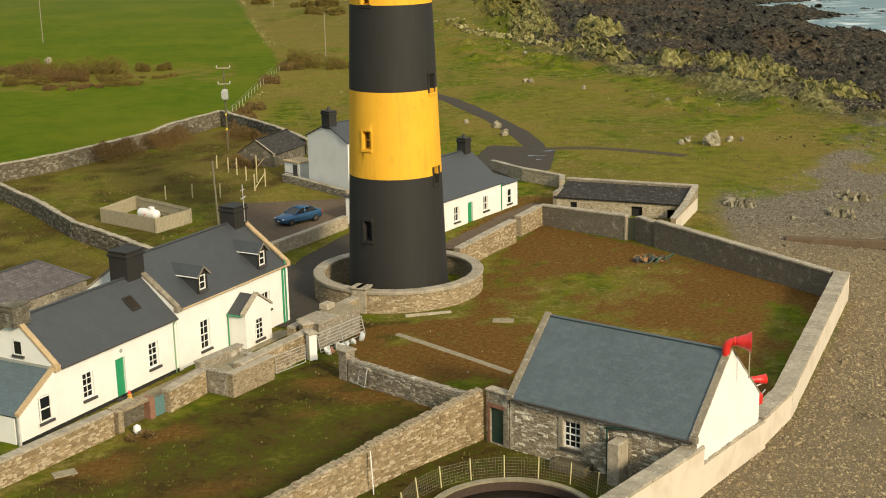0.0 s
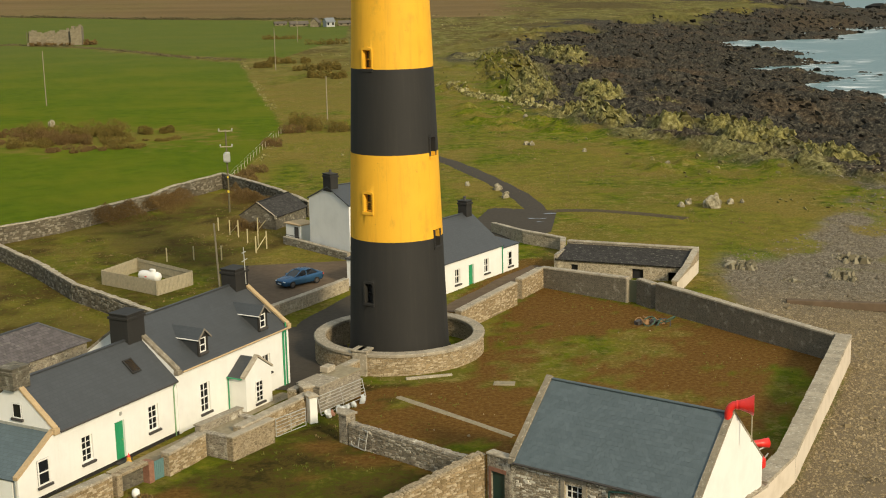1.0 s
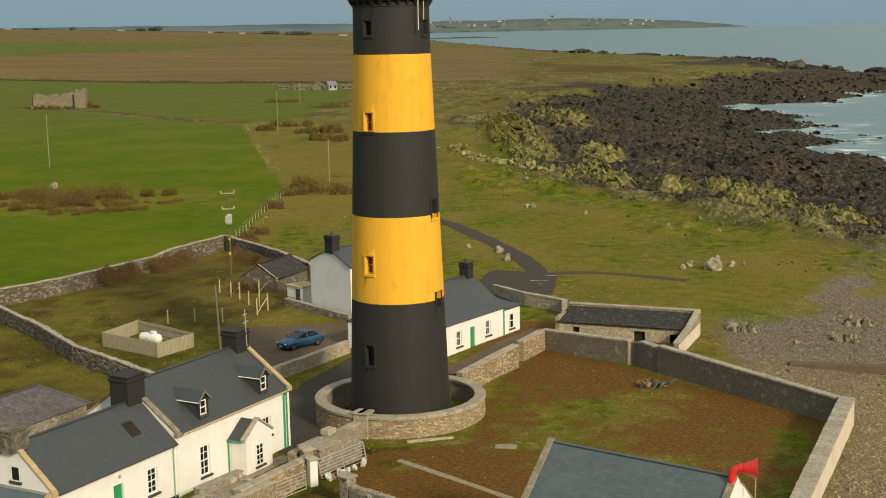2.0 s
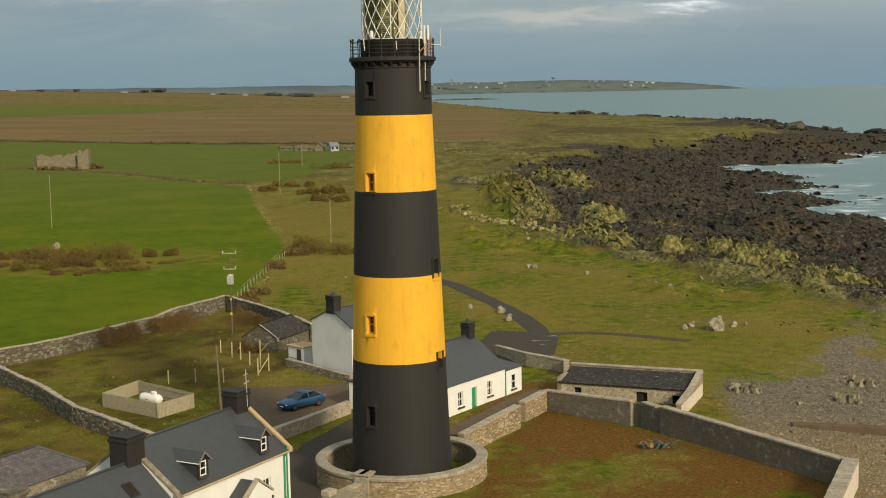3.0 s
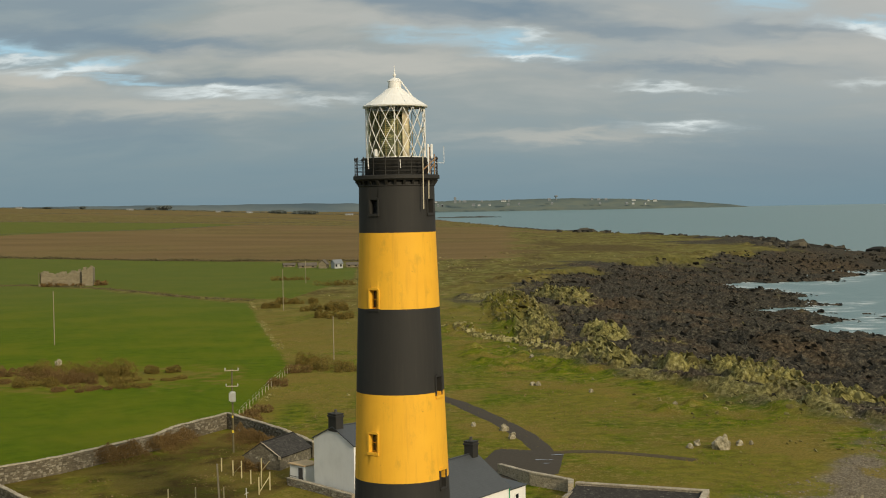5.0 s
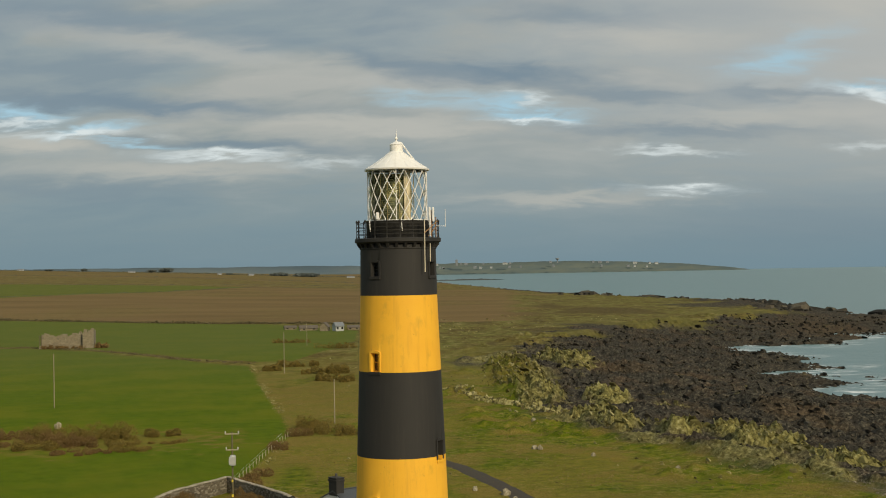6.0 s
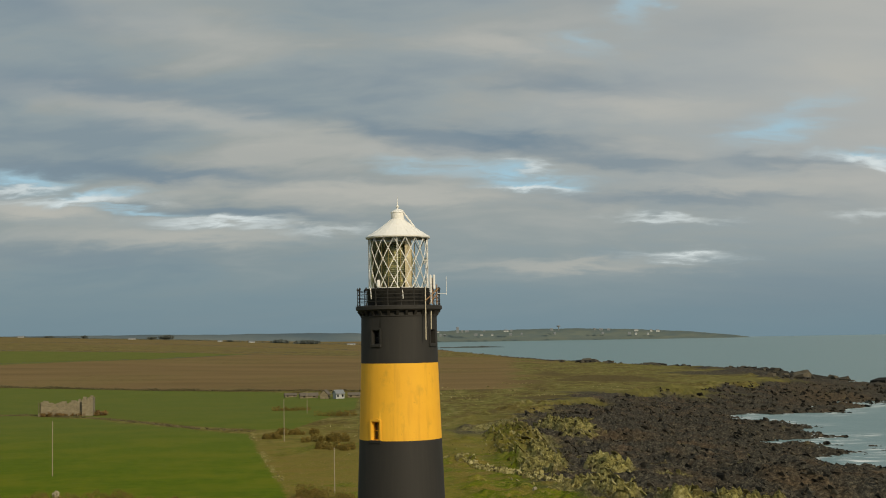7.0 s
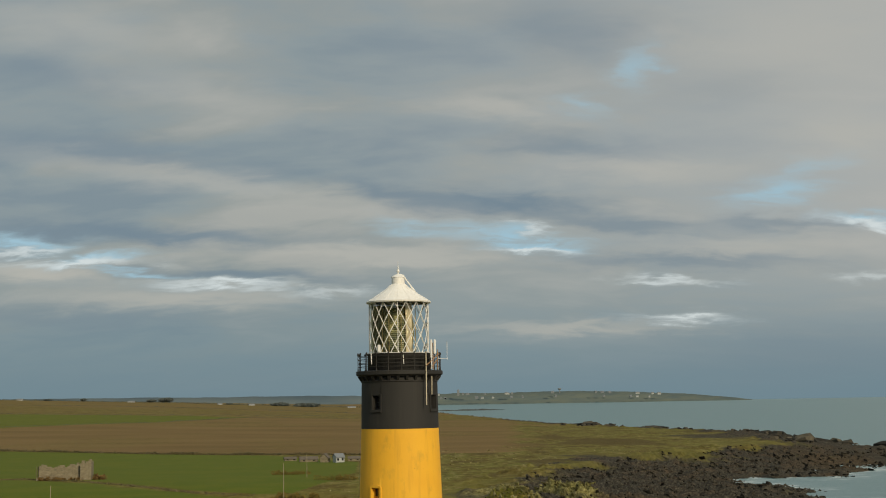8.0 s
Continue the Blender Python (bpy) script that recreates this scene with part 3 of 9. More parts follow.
def make_ground():
    xs = steps([(-2600, -400, 120, 20), (-400, -90, 12, 3), (-90, -45, 2.0, 0.9), (-45, 14, 0.8, 0.8), (14, 130, 0.55, 0.6), (130, 330, 0.9, 2.2), (330, 2600, 8, 160)])
    ys = steps([(-260, -60, 20, 2), (-60, 55, 0.8, 0.8), (55, 230, 0.6, 0.75), (230, 520, 0.9, 2.2), (520, 1000, 2.4, 7), (1000, 4900, 9, 80)])
    x, y = np.meshgrid(xs, ys)
    z = ground_z(x, y)
    ny, nx = x.shape
    d = near_line(x, y, TURF_EDGE)
    wob = (fbm(x / 6, y / 6, 4, 2) - 0.5) * 8 + (fbm(x / 22, y / 40, 4, 6) - 0.5) * 44 * ease(y, 140, 300) * (1 - ease(y, 1200, 1800)) + (fbm(x / 45, y / 110, 4, 7) - 0.5) * 60 * ease(y, 380, 520)
    far = ease(y, 150, 480)
    speck = fbm(x / 2.2, y / 2.2, 4, 12)
    lawn = np.maximum(inside(x, y, LAWN_FIELD), inside(x, y, PASTURE)).astype(float)
    # the farmland beyond: fields in strips
    r, a = np.hypot(x, y + 100), np.degrees(np.arctan2(x, y + 100))
    hedge = np.interp(a, [-18, -11.5, -4], [950, 825, 765])
    lawn = np.where((r > np.interp(a, [-18, -11.5, -8], [1450, 1650, 1930])) & (r < 1930) & (a < -8), 0.8, lawn)
    straw = ((r > hedge) & (lawn < 0.1)) * (1 - ease(a + (speck - 0.5) * 3, 2.2, 5.2) * (1 - ease(r, 1400, 1700)))
    straw = np.where((r > 1935) & (r < 2350), 0.42, straw)
    straw = np.where((r > 2350) & (a < -4), 0.75, straw)
    straw = straw * (1 - ease(a, 2.5, 3.5) * ease(fbm(x / 30, y / 60, 4, 53), 0.40, 0.55)) * (0.72 + 0.28 * ease(fbm(x / 90, y / 160, 3, 51), 0.35, 0.6))
    green = np.zeros(x.shape)
    for gx, gy, rx, ry, amount in YARD_GREEN:
        green = np.maximum(green, amount * np.exp(-((x - gx) / rx) ** 2 - ((y - gy) / ry) ** 2))
    dirt = inside(x, y, YARD) * (1 - 0.92 * ease(green + (fbm(x / 1.3, y / 1.3, 5, 12, 0.7) - 0.5) * 2.0, 0.30, 0.70))
    mud = np.zeros(x.shape)
    for gx, gy, rx, ry, amount in LOW_MUD:
        mud = np.maximum(mud, amount * np.exp(-((x - gx) / rx) ** 2 - ((y - gy) / ry) ** 2))
    dirt = np.maximum(dirt, inside(x, y, COTTAGE_YARD) * (0.8 + 0.2 * speck))
    dirt = np.maximum(dirt, inside(x, y, LOW_YARD) * ease(mud + (speck - 0.5) * 1.3, 0.35, 0.8) * 0.9)
    gardens = inside(x, y, [(-50, 40), (-30, 62), (-25, 75), (-12, 60), (-13, 40), (-18, 30), (-15, 8), (-25, -8), (-60, 10)])
    heath = (ease(fbm(x / 14, y / 22, 4, 14) + 0.19 * gardens, 0.50, 0.68) * (0.65 + 0.35 * gardens) + ease(y, 200, 380) * ease(fbm(x / 28, y / 60, 5, 16, 0.6), 0.42, 0.60)).clip(0, 1) * (1 - lawn) * (1 - inside(x, y, YARD)) * (1 - inside(x, y, LOW_YARD))
    thicket = np.exp(-((x + 61) / 30) ** 2 - ((y - 136) / 19) ** 2)
    lawn = lawn * (1 - ease(thicket + (speck - 0.45) * 1.2, 0.38, 0.75) * 0.85)
    heath = np.maximum(heath, ease(thicket + (speck - 0.45) * 1.2, 0.38, 0.75) * 0.85)
    bank = np.abs(near_line(x, y, FIELD_BANK))
    heath = np.maximum(heath, (1 - ease(bank + wob * 0.4, 2, 6)) * (x < -58) * (y > 300) * 0.9)
    lawn = lawn * (1 - (1 - ease(bank + wob * 0.4, 2, 6)) * (x < -58) * (y > 300))
    for hx, hy, rx, ry, amount in HEATH:
        heath = np.maximum(heath, amount * ease(np.exp(-((x - hx) / rx) ** 2 - ((y - hy) / ry) ** 2) + (fbm(x / 7, y / 14, 4, 19) - 0.5) * 1.1, 0.4, 0.75))
    verge = near_line(x, y, [(-25, 84), (-25.2, 107), (-24, 140), (-30.5, 177), (-39.5, 223), (-60, 336)])
    heath = np.maximum(heath, 0.85 * ease(verge, -1.0, 0.5) * (1 - ease(verge + wob * 0.5, 1.5, 6)) * (y > 80) * (y < 420))
    damp = np.maximum(inside(x, y, LOW_YARD), inside(x, y, TANK_YARD)) * 0.92
    damp = np.maximum(damp, gardens * (0.22 + 0.6 * ease(fbm(x / 5, y / 7, 4, 23, 0.65), 0.44, 0.60)))
    near = 1 - ease(y, 8, 16)
    shingle = (ease(d + wob * 0.5, -1.5, 1.5) * (1 - near) + near * ease(d, -1.0, -0.4)) * (1 - ease(y + wob * 2, 62, 80)) * (1 - 0.9 * ease(y + (fbm(x / 3, y / 3, 3, 88) - 0.5) * 8, 27, 31) * ease(fbm(x / 5, y / 5, 4, 87), 0.40, 0.56))
    rock = ease(d + wob, -3, 3) * ease(y + wob * 2, 55, 78)
    olive, peat, weed = (patches(x, y, rows, seed, 26.0, 1.2) for rows, seed in ((OLIVE, 81), (PEAT, 82), (WEED, 83)))
    rock = np.maximum(rock * (1 - 0.92 * olive * (y > 380)), patches(x, y, [(207, 925, 44, 80, 1.0), (70, 590, 30, 40, 0.6)], 84, 26.0, 1.2) * 0.9)
    fringe = np.exp(-((d + wob * 0.7 - 3) / 7) ** 2) * ease(fbm(x / 9, y / 9, 3, 15), 0.42, 0.60) * (1 - ease(y, 300, 500))
    pale = rock * np.maximum(0.75 * fringe, patches(x, y, CRAGS, 35, 7.0, 1.3))
    faces = (np.arange((ny - 1) * (nx - 1)).reshape(ny - 1, nx - 1) + np.arange(ny - 1)[:, None])
    quads = np.stack([faces, faces + 1, faces + nx + 1, faces + nx], -1).reshape(-1, 4)
    me = bpy.data.meshes.new("ground")
    me.vertices.add(nx * ny)
    me.vertices.foreach_set("co", np.stack([x, y, z], -1).astype(np.float32).ravel())
    me.loops.add(quads.size)
    me.loops.foreach_set("vertex_index", quads.ravel().astype(np.int32))
    me.polygons.add(len(quads))
    me.polygons.foreach_set("loop_start", np.arange(0, quads.size, 4, dtype=np.int32))
    me.polygons.foreach_set("use_smooth", np.ones(len(quads), bool))
    me.update(calc_edges=True)
    for name, chans in (("cover", (lawn, straw, dirt)), ("shore", (shingle, rock, pale)), ("growth", (heath, damp, far)), ("bands", (olive, peat, weed))):
        at = me.color_attributes.new(name, "FLOAT_COLOR", "POINT")
        cols = np.stack([*[np.asarray(c, float) * np.ones(x.shape) for c in chans], np.ones(x.shape)], -1)
        at.data.foreach_set("color", cols.astype(np.float32).ravel())
    me.materials.append(GROUND)
    return tagged(new("ground", me), "grassy coastal land falling to shingle and dark rock", "ground", kind="structure")


def ramp_tint(node, v, low, high):
    return ramp(node, v, [(0.35, low), (0.65, high)])


def ground_look(node, p, put):
    def channels(name):
        return node("ShaderNodeSeparateXYZ", Vector=node("ShaderNodeAttribute", {"attribute": name}).outputs["Color"]).outputs
    lawn, straw, dirt = channels("cover")
    shingle, rock, pale = channels("shore")
    heath, damp, far = channels("growth")
    olive, peat, weed = channels("bands")
    co = world_place(node)
    flat = world_place(node, (1, 1, 0.0))
    broad, mid, fine = noise_of(node, flat, 0.045, 5, 0.6), noise_of(node, flat, 0.35, 5, 0.62), noise_of(node, flat, 3.2, 5, 0.7)
    blade = noise_of(node, flat, 11.0, 3, 0.7)
    # rough turf: yellow-green and rust
    turf = ramp(node, noise_of(node, flat, 0.5, 6, 0.7), [(0.36, (0.034, 0.048, 0.005)), (0.45, (0.072, 0.097, 0.006)), (0.54, (0.114, 0.134, 0.008)), (0.64, (0.180, 0.154, 0.020))])
    patch = noise_of(node, flat, 0.075, 6, 0.68)
    turf = mix(node, math_node(node, "MULTIPLY", ramp_val(node, patch, 0.47, 0.57), 0.85), turf, ramp_tint(node, fine, (0.108, 0.078, 0.016), (0.212, 0.158, 0.042)))
    turf = mix(node, math_node(node, "MULTIPLY", ramp_val(node, noise_of(node, flat, 2.4, 5, 0.75), 0.50, 0.62), 0.40), turf, (0.055, 0.070, 0.008))
    turf = mix(node, math_node(node, "MULTIPLY", ramp_val(node, noise_of(node, flat, 0.055, 4, 0.6), 0.50, 0.60), 0.35), turf, (0.075, 0.105, 0.008))
    tussock = math_node(node, "MULTIPLY", ramp_val(node, noise_of(node, flat, 0.8, 4, 0.75), 0.52, 0.60), ramp_val(node, noise_of(node, flat, 0.07, 3, 0.6), 0.40, 0.58))
    turf = mix(node, math_node(node, "MULTIPLY", tussock, 0.5), turf, (0.26, 0.20, 0.072))
    rusty = ramp(node, fine, [(0.3, (0.115, 0.088, 0.017)), (0.6, (0.225, 0.168, 0.040))])
    c = mix(node, math_node(node, "MULTIPLY", heath, 0.72), turf, rusty)
    c = mix(node, math_node(node, "MULTIPLY", ramp_val(node, heath, 0.8, 1.0), 0.35), c, ramp_tint(node, mid, (0.050, 0.040, 0.014), (0.125, 0.085, 0.030)))
    moss = ramp(node, math_node(node, "ADD", math_node(node, "MULTIPLY", noise_of(node, flat, 0.32, 3, 0.6), 0.5), math_node(node, "MULTIPLY", noise_of(node, flat, 2.2, 7, 0.78), 0.5)), [(0.41, (0.032, 0.023, 0.008)), (0.48, (0.072, 0.048, 0.014)), (0.525, (0.054, 0.054, 0.008)), (0.59, (0.080, 0.080, 0.011)), (0.66, (0.15, 0.108, 0.035))])
    c = mix(node, damp, c, moss)
    grass = ramp(node, mid, [(0.3, (0.058, 0.096, 0.004)), (0.7, (0.104, 0.140, 0.006))])
    grass = mix(node, math_node(node, "MULTIPLY", ramp_val(node, broad, 0.43, 0.62), 0.7), grass, (0.134, 0.142, 0.010))
    grass = mix(node, math_node(node, "MULTIPLY", ramp_val(node, fine, 0.42, 0.68), 0.35), grass, (0.056, 0.082, 0.007))
    c = mix(node, math_node(node, "MULTIPLY", far, 0.85), c, ramp(node, noise_of(node, world_place(node, (0.06, 0.022, 0)), 1.0, 6, 0.7), [(0.36, (0.056, 0.043, 0.018)), (0.45, (0.118, 0.094, 0.030)), (0.55, (0.128, 0.122, 0.032)), (0.66, (0.22, 0.178, 0.080))]))
    mottle = noise_of(node, world_place(node, (0.22, 0.10, 0)), 1.0, 6, 0.75)
    c = mix(node, math_node(node, "MULTIPLY", math_node(node, "MULTIPLY", far, 0.6), ramp_val(node, mottle, 0.50, 0.60)), c, (0.045, 0.038, 0.014))
    c = mix(node, math_node(node, "MULTIPLY", math_node(node, "MULTIPLY", far, 0.55), ramp_val(node, mottle, 0.47, 0.38)), c, (0.235, 0.205, 0.095))
    c = mix(node, math_node(node, "MULTIPLY", peat, 0.8), c, ramp_tint(node, mid, (0.052, 0.040, 0.017), (0.105, 0.078, 0.032)))
    c = mix(node, math_node(node, "MULTIPLY", olive, 0.75), c, ramp_tint(node, noise_of(node, world_place(node, (0.09, 0.03, 0)), 1.0, 6, 0.7), (0.070, 0.068, 0.018), (0.165, 0.145, 0.046)))
    # far pasture turns grey-green: distance haze put into the grass colour
    grass = mix(node, math_node(node, "MULTIPLY", far, 0.6), grass, (0.098, 0.112, 0.032))
    c = mix(node, lawn, c, grass)
    stubble = ramp(node, noise_of(node, world_place(node, (0.005, 0.014, 0)), 1.0, 5, 0.55), [(0.35, (0.132, 0.092, 0.040)), (0.65, (0.170, 0.118, 0.053))])
    c = mix(node, straw, c, stubble)
    soil = ramp(node, fine, [(0.3, (0.078, 0.040, 0.011)), (0.5, (0.126, 0.066, 0.017)), (0.70, (0.185, 0.108, 0.033))])
    c = mix(node, dirt, c, soil)
    # pebbles
    cell = node("ShaderNodeTexVoronoi", {"feature": "F1"}, Vector=flat, Scale=5.2, Randomness=1.0)
    pick = node("ShaderNodeSeparateXYZ", Vector=cell.outputs["Color"]).outputs[0]
    pebble = ramp(node, pick, [(0.0, (0.13, 0.100, 0.058)), (0.5, (0.225, 0.176, 0.108)), (0.85, (0.30, 0.235, 0.145)), (1.0, (0.45, 0.39, 0.29))])
    pebble = mix(node, ramp_val(node, cell.outputs["Distance"], 0.1, 0.24), pebble, (0.150, 0.118, 0.076))
    pebble = mix(node, math_node(node, "MULTIPLY", ramp_val(node, mid, 0.5, 0.75), 0.4), pebble, (0.19, 0.155, 0.11))
    cove = ramp_val(node, node("ShaderNodeSeparateXYZ", Vector=co).outputs[1], 8.0, 22.0)
    pebble = mix(node, math_node(node, "MULTIPLY", cove, 0.8), pebble, ramp(node, pick, [(0.0, (0.08, 0.07, 0.056)), (0.5, (0.125, 0.110, 0.085)), (1.0, (0.26, 0.235, 0.19))]))
    c = mix(node, shingle, c, pebble)
    # shore rock: dark weed below, pale lichen-yellow above
    metre, grit = noise_of(node, world_place(node), 1.3, 5, 0.7), noise_of(node, world_place(node), 0.09, 4, 0.6)
    # low spots of the bump's noise are coloured dark, as shaded crevices
    weedy = ramp(node, metre, [(0.3, (0.013, 0.012, 0.011)), (0.5, (0.042, 0.039, 0.032)), (0.68, (0.130, 0.116, 0.086))])
    weedy = mix(node, math_node(node, "MULTIPLY", weed, 0.5), weedy, ramp_tint(node, metre, (0.036, 0.026, 0.016), (0.120, 0.086, 0.050)))
    weedy = mix(node, math_node(node, "MULTIPLY", ramp_val(node, grit, 0.48, 0.66), 0.4), weedy, ramp_tint(node, metre, (0.050, 0.031, 0.019), (0.150, 0.100, 0.058)))
    crag = ramp(node, metre, [(0.30, (0.042, 0.037, 0.016)), (0.46, (0.150, 0.134, 0.045)), (0.58, (0.265, 0.242, 0.088)), (0.72, (0.42, 0.39, 0.23))])
    c = mix(node, rock, c, mix(node, pale, weedy, crag))
    put("Base Color", c)
    p.inputs["Roughness"].default_value = 0.95
    p.inputs["Specular IOR Level"].default_value = 0.03
    h = math_node(node, "ADD", math_node(node, "MULTIPLY", fine, 0.7), math_node(node, "MULTIPLY", blade, 0.35))
    h = math_node(node, "ADD", h, math_node(node, "MULTIPLY", math_node(node, "MULTIPLY", metre, rock), 3.0))
    put("Normal", bump(node, h, 0.55, 0.30))


GROUND = surface("coastal_ground", ground_look)
ground = make_ground()


def water_look(node, p, put):
    co = world_place(node, (1, 1, 0))
    wave = math_node(node, "ADD", noise_of(node, world_place(node, (0.25, 0.6, 0)), 1.0, 4, 0.6), math_node(node, "MULTIPLY", noise_of(node, world_place(node, (0.02, 0.05, 0)), 1.0, 3, 0.6), 2.0))
    foam = node("ShaderNodeSeparateXYZ", Vector=node("ShaderNodeAttribute", {"attribute": "foam"}).outputs["Color"]).outputs[0]
    lace = ramp_val(node, noise_of(node, world_place(node, (0.09, 0.2, 0)), 1.0, 6, 0.7), 0.51, 0.62)
    put("Base Color", mix(node, math_node(node, "MULTIPLY", foam, lace), (0.062, 0.145, 0.155), (0.8, 0.82, 0.82)))
    p.inputs["Roughness"].default_value = 0.34
    put("Normal", bump(node, wave, 0.35, 0.6))


def make_sea():
    """The sea out to the horizon; it rises a little far out, as the eye's horizon lies nearer than the true one."""
    xs = steps([(20, 400, 6, 8), (400, 4900, 40, 300)])
    xs = np.concatenate([steps([(-3000, 20, 200, 12)])[:-1], xs])
    ys = steps([(-400, 100, 40, 8), (100, 900, 5, 9), (900, 4950, 30, 90)])
    x, y = np.meshgrid(xs, ys)
    r = np.hypot(x, y + 100)
    z = SEA + far_lift(x, y)
    ny, nx = x.shape
    s = -tide_gap(x, y)
    foam = np.exp(-((s - 6) / 14) ** 2) * ease(fbm(x / 30, y / 30, 3, 41), 0.25, 0.5) * ease(y, 150, 260) * (1 - ease(y, 900, 1300))
    f = (np.arange((ny - 1) * (nx - 1)).reshape(ny - 1, nx - 1) + np.arange(ny - 1)[:, None])
    quads = np.stack([f, f + 1, f + nx + 1, f + nx], -1).reshape(-1, 4)
    me = bpy.data.meshes.new("water")
    me.from_pydata(np.stack([x, y, z], -1).reshape(-1, 3).tolist(), [], quads.tolist())
    me.polygons.foreach_set("use_smooth", [True] * len(me.polygons))
    at = me.color_attributes.new("foam", "FLOAT_COLOR", "POINT")
    at.data.foreach_set("color", np.repeat(foam.ravel(), 4).astype(np.float32))
    me.materials.append(WATER)
    return tagged(new("water", me), "grey-green sea with white surf on rocks", "sea", kind="structure")


WATER = surface("sea_water", water_look)
water = make_sea()
# ---- shapes ----
def box(bm, x0, x1, y0, y1, z0, z1, m=None, bevel=0.0):
    vs = [bm.verts.new((x, y, z)) for z in (z0, z1) for x, y in ((x0, y0), (x1, y0), (x1, y1), (x0, y1))]
    fs = [bm.faces.new([vs[i] for i in f]) for f in ((3, 2, 1, 0), (4, 5, 6, 7), (0, 1, 5, 4), (1, 2, 6, 5), (2, 3, 7, 6), (3, 0, 4, 7))]
    if bevel:
        es = {e for f in fs for e in f.edges}
        made = bmesh.ops.bevel(bm, geom=list(es), offset=bevel, segments=1, affect="EDGES")
        vs = list({v for f in made["faces"] for v in f.verts} | {v for v in vs if v.is_valid})
    if m is not None:
        bmesh.ops.transform(bm, matrix=m, verts=[v for v in vs if v.is_valid])
    return vs


def boxes(*dims, bevel=0.0):
    bm = bmesh.new()
    for d in dims:
        box(bm, *d, bevel=bevel)
    return bm


def prism(bm, poly, way, uv=None):
    """A solid from a closed 3D polygon, pushed along a vector."""
    way = Vector(way)
    a = [bm.verts.new(p) for p in poly]
    b = [bm.verts.new(Vector(p) + way) for p in poly]
    n = len(poly)
    fs = [bm.faces.new(a[::-1]), bm.faces.new(b)]
    for i in range(n):
        fs.append(bm.faces.new((a[i], a[(i + 1) % n], b[(i + 1) % n], b[i])))
    bmesh.ops.recalc_face_normals(bm, faces=fs)
    return fs


def lathe(bm, profile, n=48, a0=0.0, a1=360.0, cap=False):
    """Turns (radius, z) points about z, from a0 to a1 degrees."""
    full = abs(a1 - a0) > 359.9
    rings = []
    for r, z in profile:
        rings.append([bm.verts.new((r * math.cos(radians(a0 + (a1 - a0) * i / n)), r * math.sin(radians(a0 + (a1 - a0) * i / n)), z)) for i in range(n if full else n + 1)])
    for p, q in zip(rings, rings[1:]):
        for i in range(n):
            j = (i + 1) % len(p)
            bm.faces.new((p[i], p[j], q[j], q[i]))
    if cap:
        bm.faces.new(rings[0][::-1])
        bm.faces.new(rings[-1])
    return rings


def turned(profile, n=32, cap=True, at=(0, 0, 0)):
    bm = bmesh.new()
    lathe(bm, profile, n, cap=cap)
    bmesh.ops.translate(bm, vec=at, verts=bm.verts)
    return bm


def rod(bm, a, b, r=0.03, n=6, r1=None):
    """A round bar between two points."""
    a, b = Vector(a), Vector(b)
    q = (b - a).to_track_quat("Z", "Y").to_matrix()
    r1 = r if r1 is None else r1
    ra = [bm.verts.new(a + q @ Vector((r * math.cos(k * math.tau / n), r * math.sin(k * math.tau / n), 0))) for k in range(n)]
    rb = [bm.verts.new(b + q @ Vector((r1 * math.cos(k * math.tau / n), r1 * math.sin(k * math.tau / n), 0))) for k in range(n)]
    for k in range(n):
        bm.faces.new((ra[k], ra[(k + 1) % n], rb[(k + 1) % n], rb[k]))
    bm.faces.new(ra[::-1]), bm.faces.new(rb)
    return bm


def rods(*lines, r=0.03, n=6):
    bm = bmesh.new()
    for a, b in lines:
        rod(bm, a, b, r, n)
    return bm


def roof_slab(bm, corners, thick, along, up):
    """A roof plane with slate courses laid in its UVs. corners: eave left, eave right, ridge right, ridge left."""
    c = [Vector(p) for p in corners]
    nrm = (c[1] - c[0]).cross(c[3] - c[0]).normalized()
    lay = bm.loops.layers.uv.verify()
    a = [bm.verts.new(p) for p in c]
    b = [bm.verts.new(p - nrm * thick) for p in c]
    fs = [bm.faces.new(a), bm.faces.new(b[::-1])] + [bm.faces.new((b[i], b[(i + 1) % 4], a[(i + 1) % 4], a[i])) for i in range(4)]
    e1 = (c[1] - c[0]).normalized()
    e2 = nrm.cross(e1)
    for f in fs:
        for loop in f.loops:
            v = loop.vert.co - c[0]
            loop[lay].uv = (v.dot(e1) + along, v.dot(e2) + up)
    return fs


def joined(name, verts, faces, material, smooth=False):
    """A mesh of many small pieces: verts (pieces, k, 3), faces of one piece."""
    n, k, _ = verts.shape
    f = (np.array(faces)[None] + (np.arange(n) * k)[:, None, None]).reshape(-1, len(faces[0]))
    me = bpy.data.meshes.new(name)
    me.vertices.add(n * k)
    me.vertices.foreach_set("co", verts.astype(np.float32).ravel())
    me.loops.add(f.size)
    me.loops.foreach_set("vertex_index", f.astype(np.int32).ravel())
    me.polygons.add(len(f))
    me.polygons.foreach_set("loop_start", np.arange(0, f.size, f.shape[1], dtype=np.int32))
    me.polygons.foreach_set("use_smooth", np.full(len(f), smooth))
    me.update(calc_edges=True)
    me.materials.append(material)
    return new(name, me)


def ray_z(x, y):
    return float(ground_z(np.array([float(x)]), np.array([float(y)]))[0])
# ---- the lighthouse ----
TOWER_R = [(3.84, -1.0), (3.84, 0.0), (3.725, 2.4), (3.51, 8.75), (3.29, 15.1), (3.045, 21.6), (2.85, 27.05), (2.80, 30.75)]


def tower_r(z):
    return float(np.interp(z, [p[1] for p in TOWER_R], [p[0] for p in TOWER_R]))


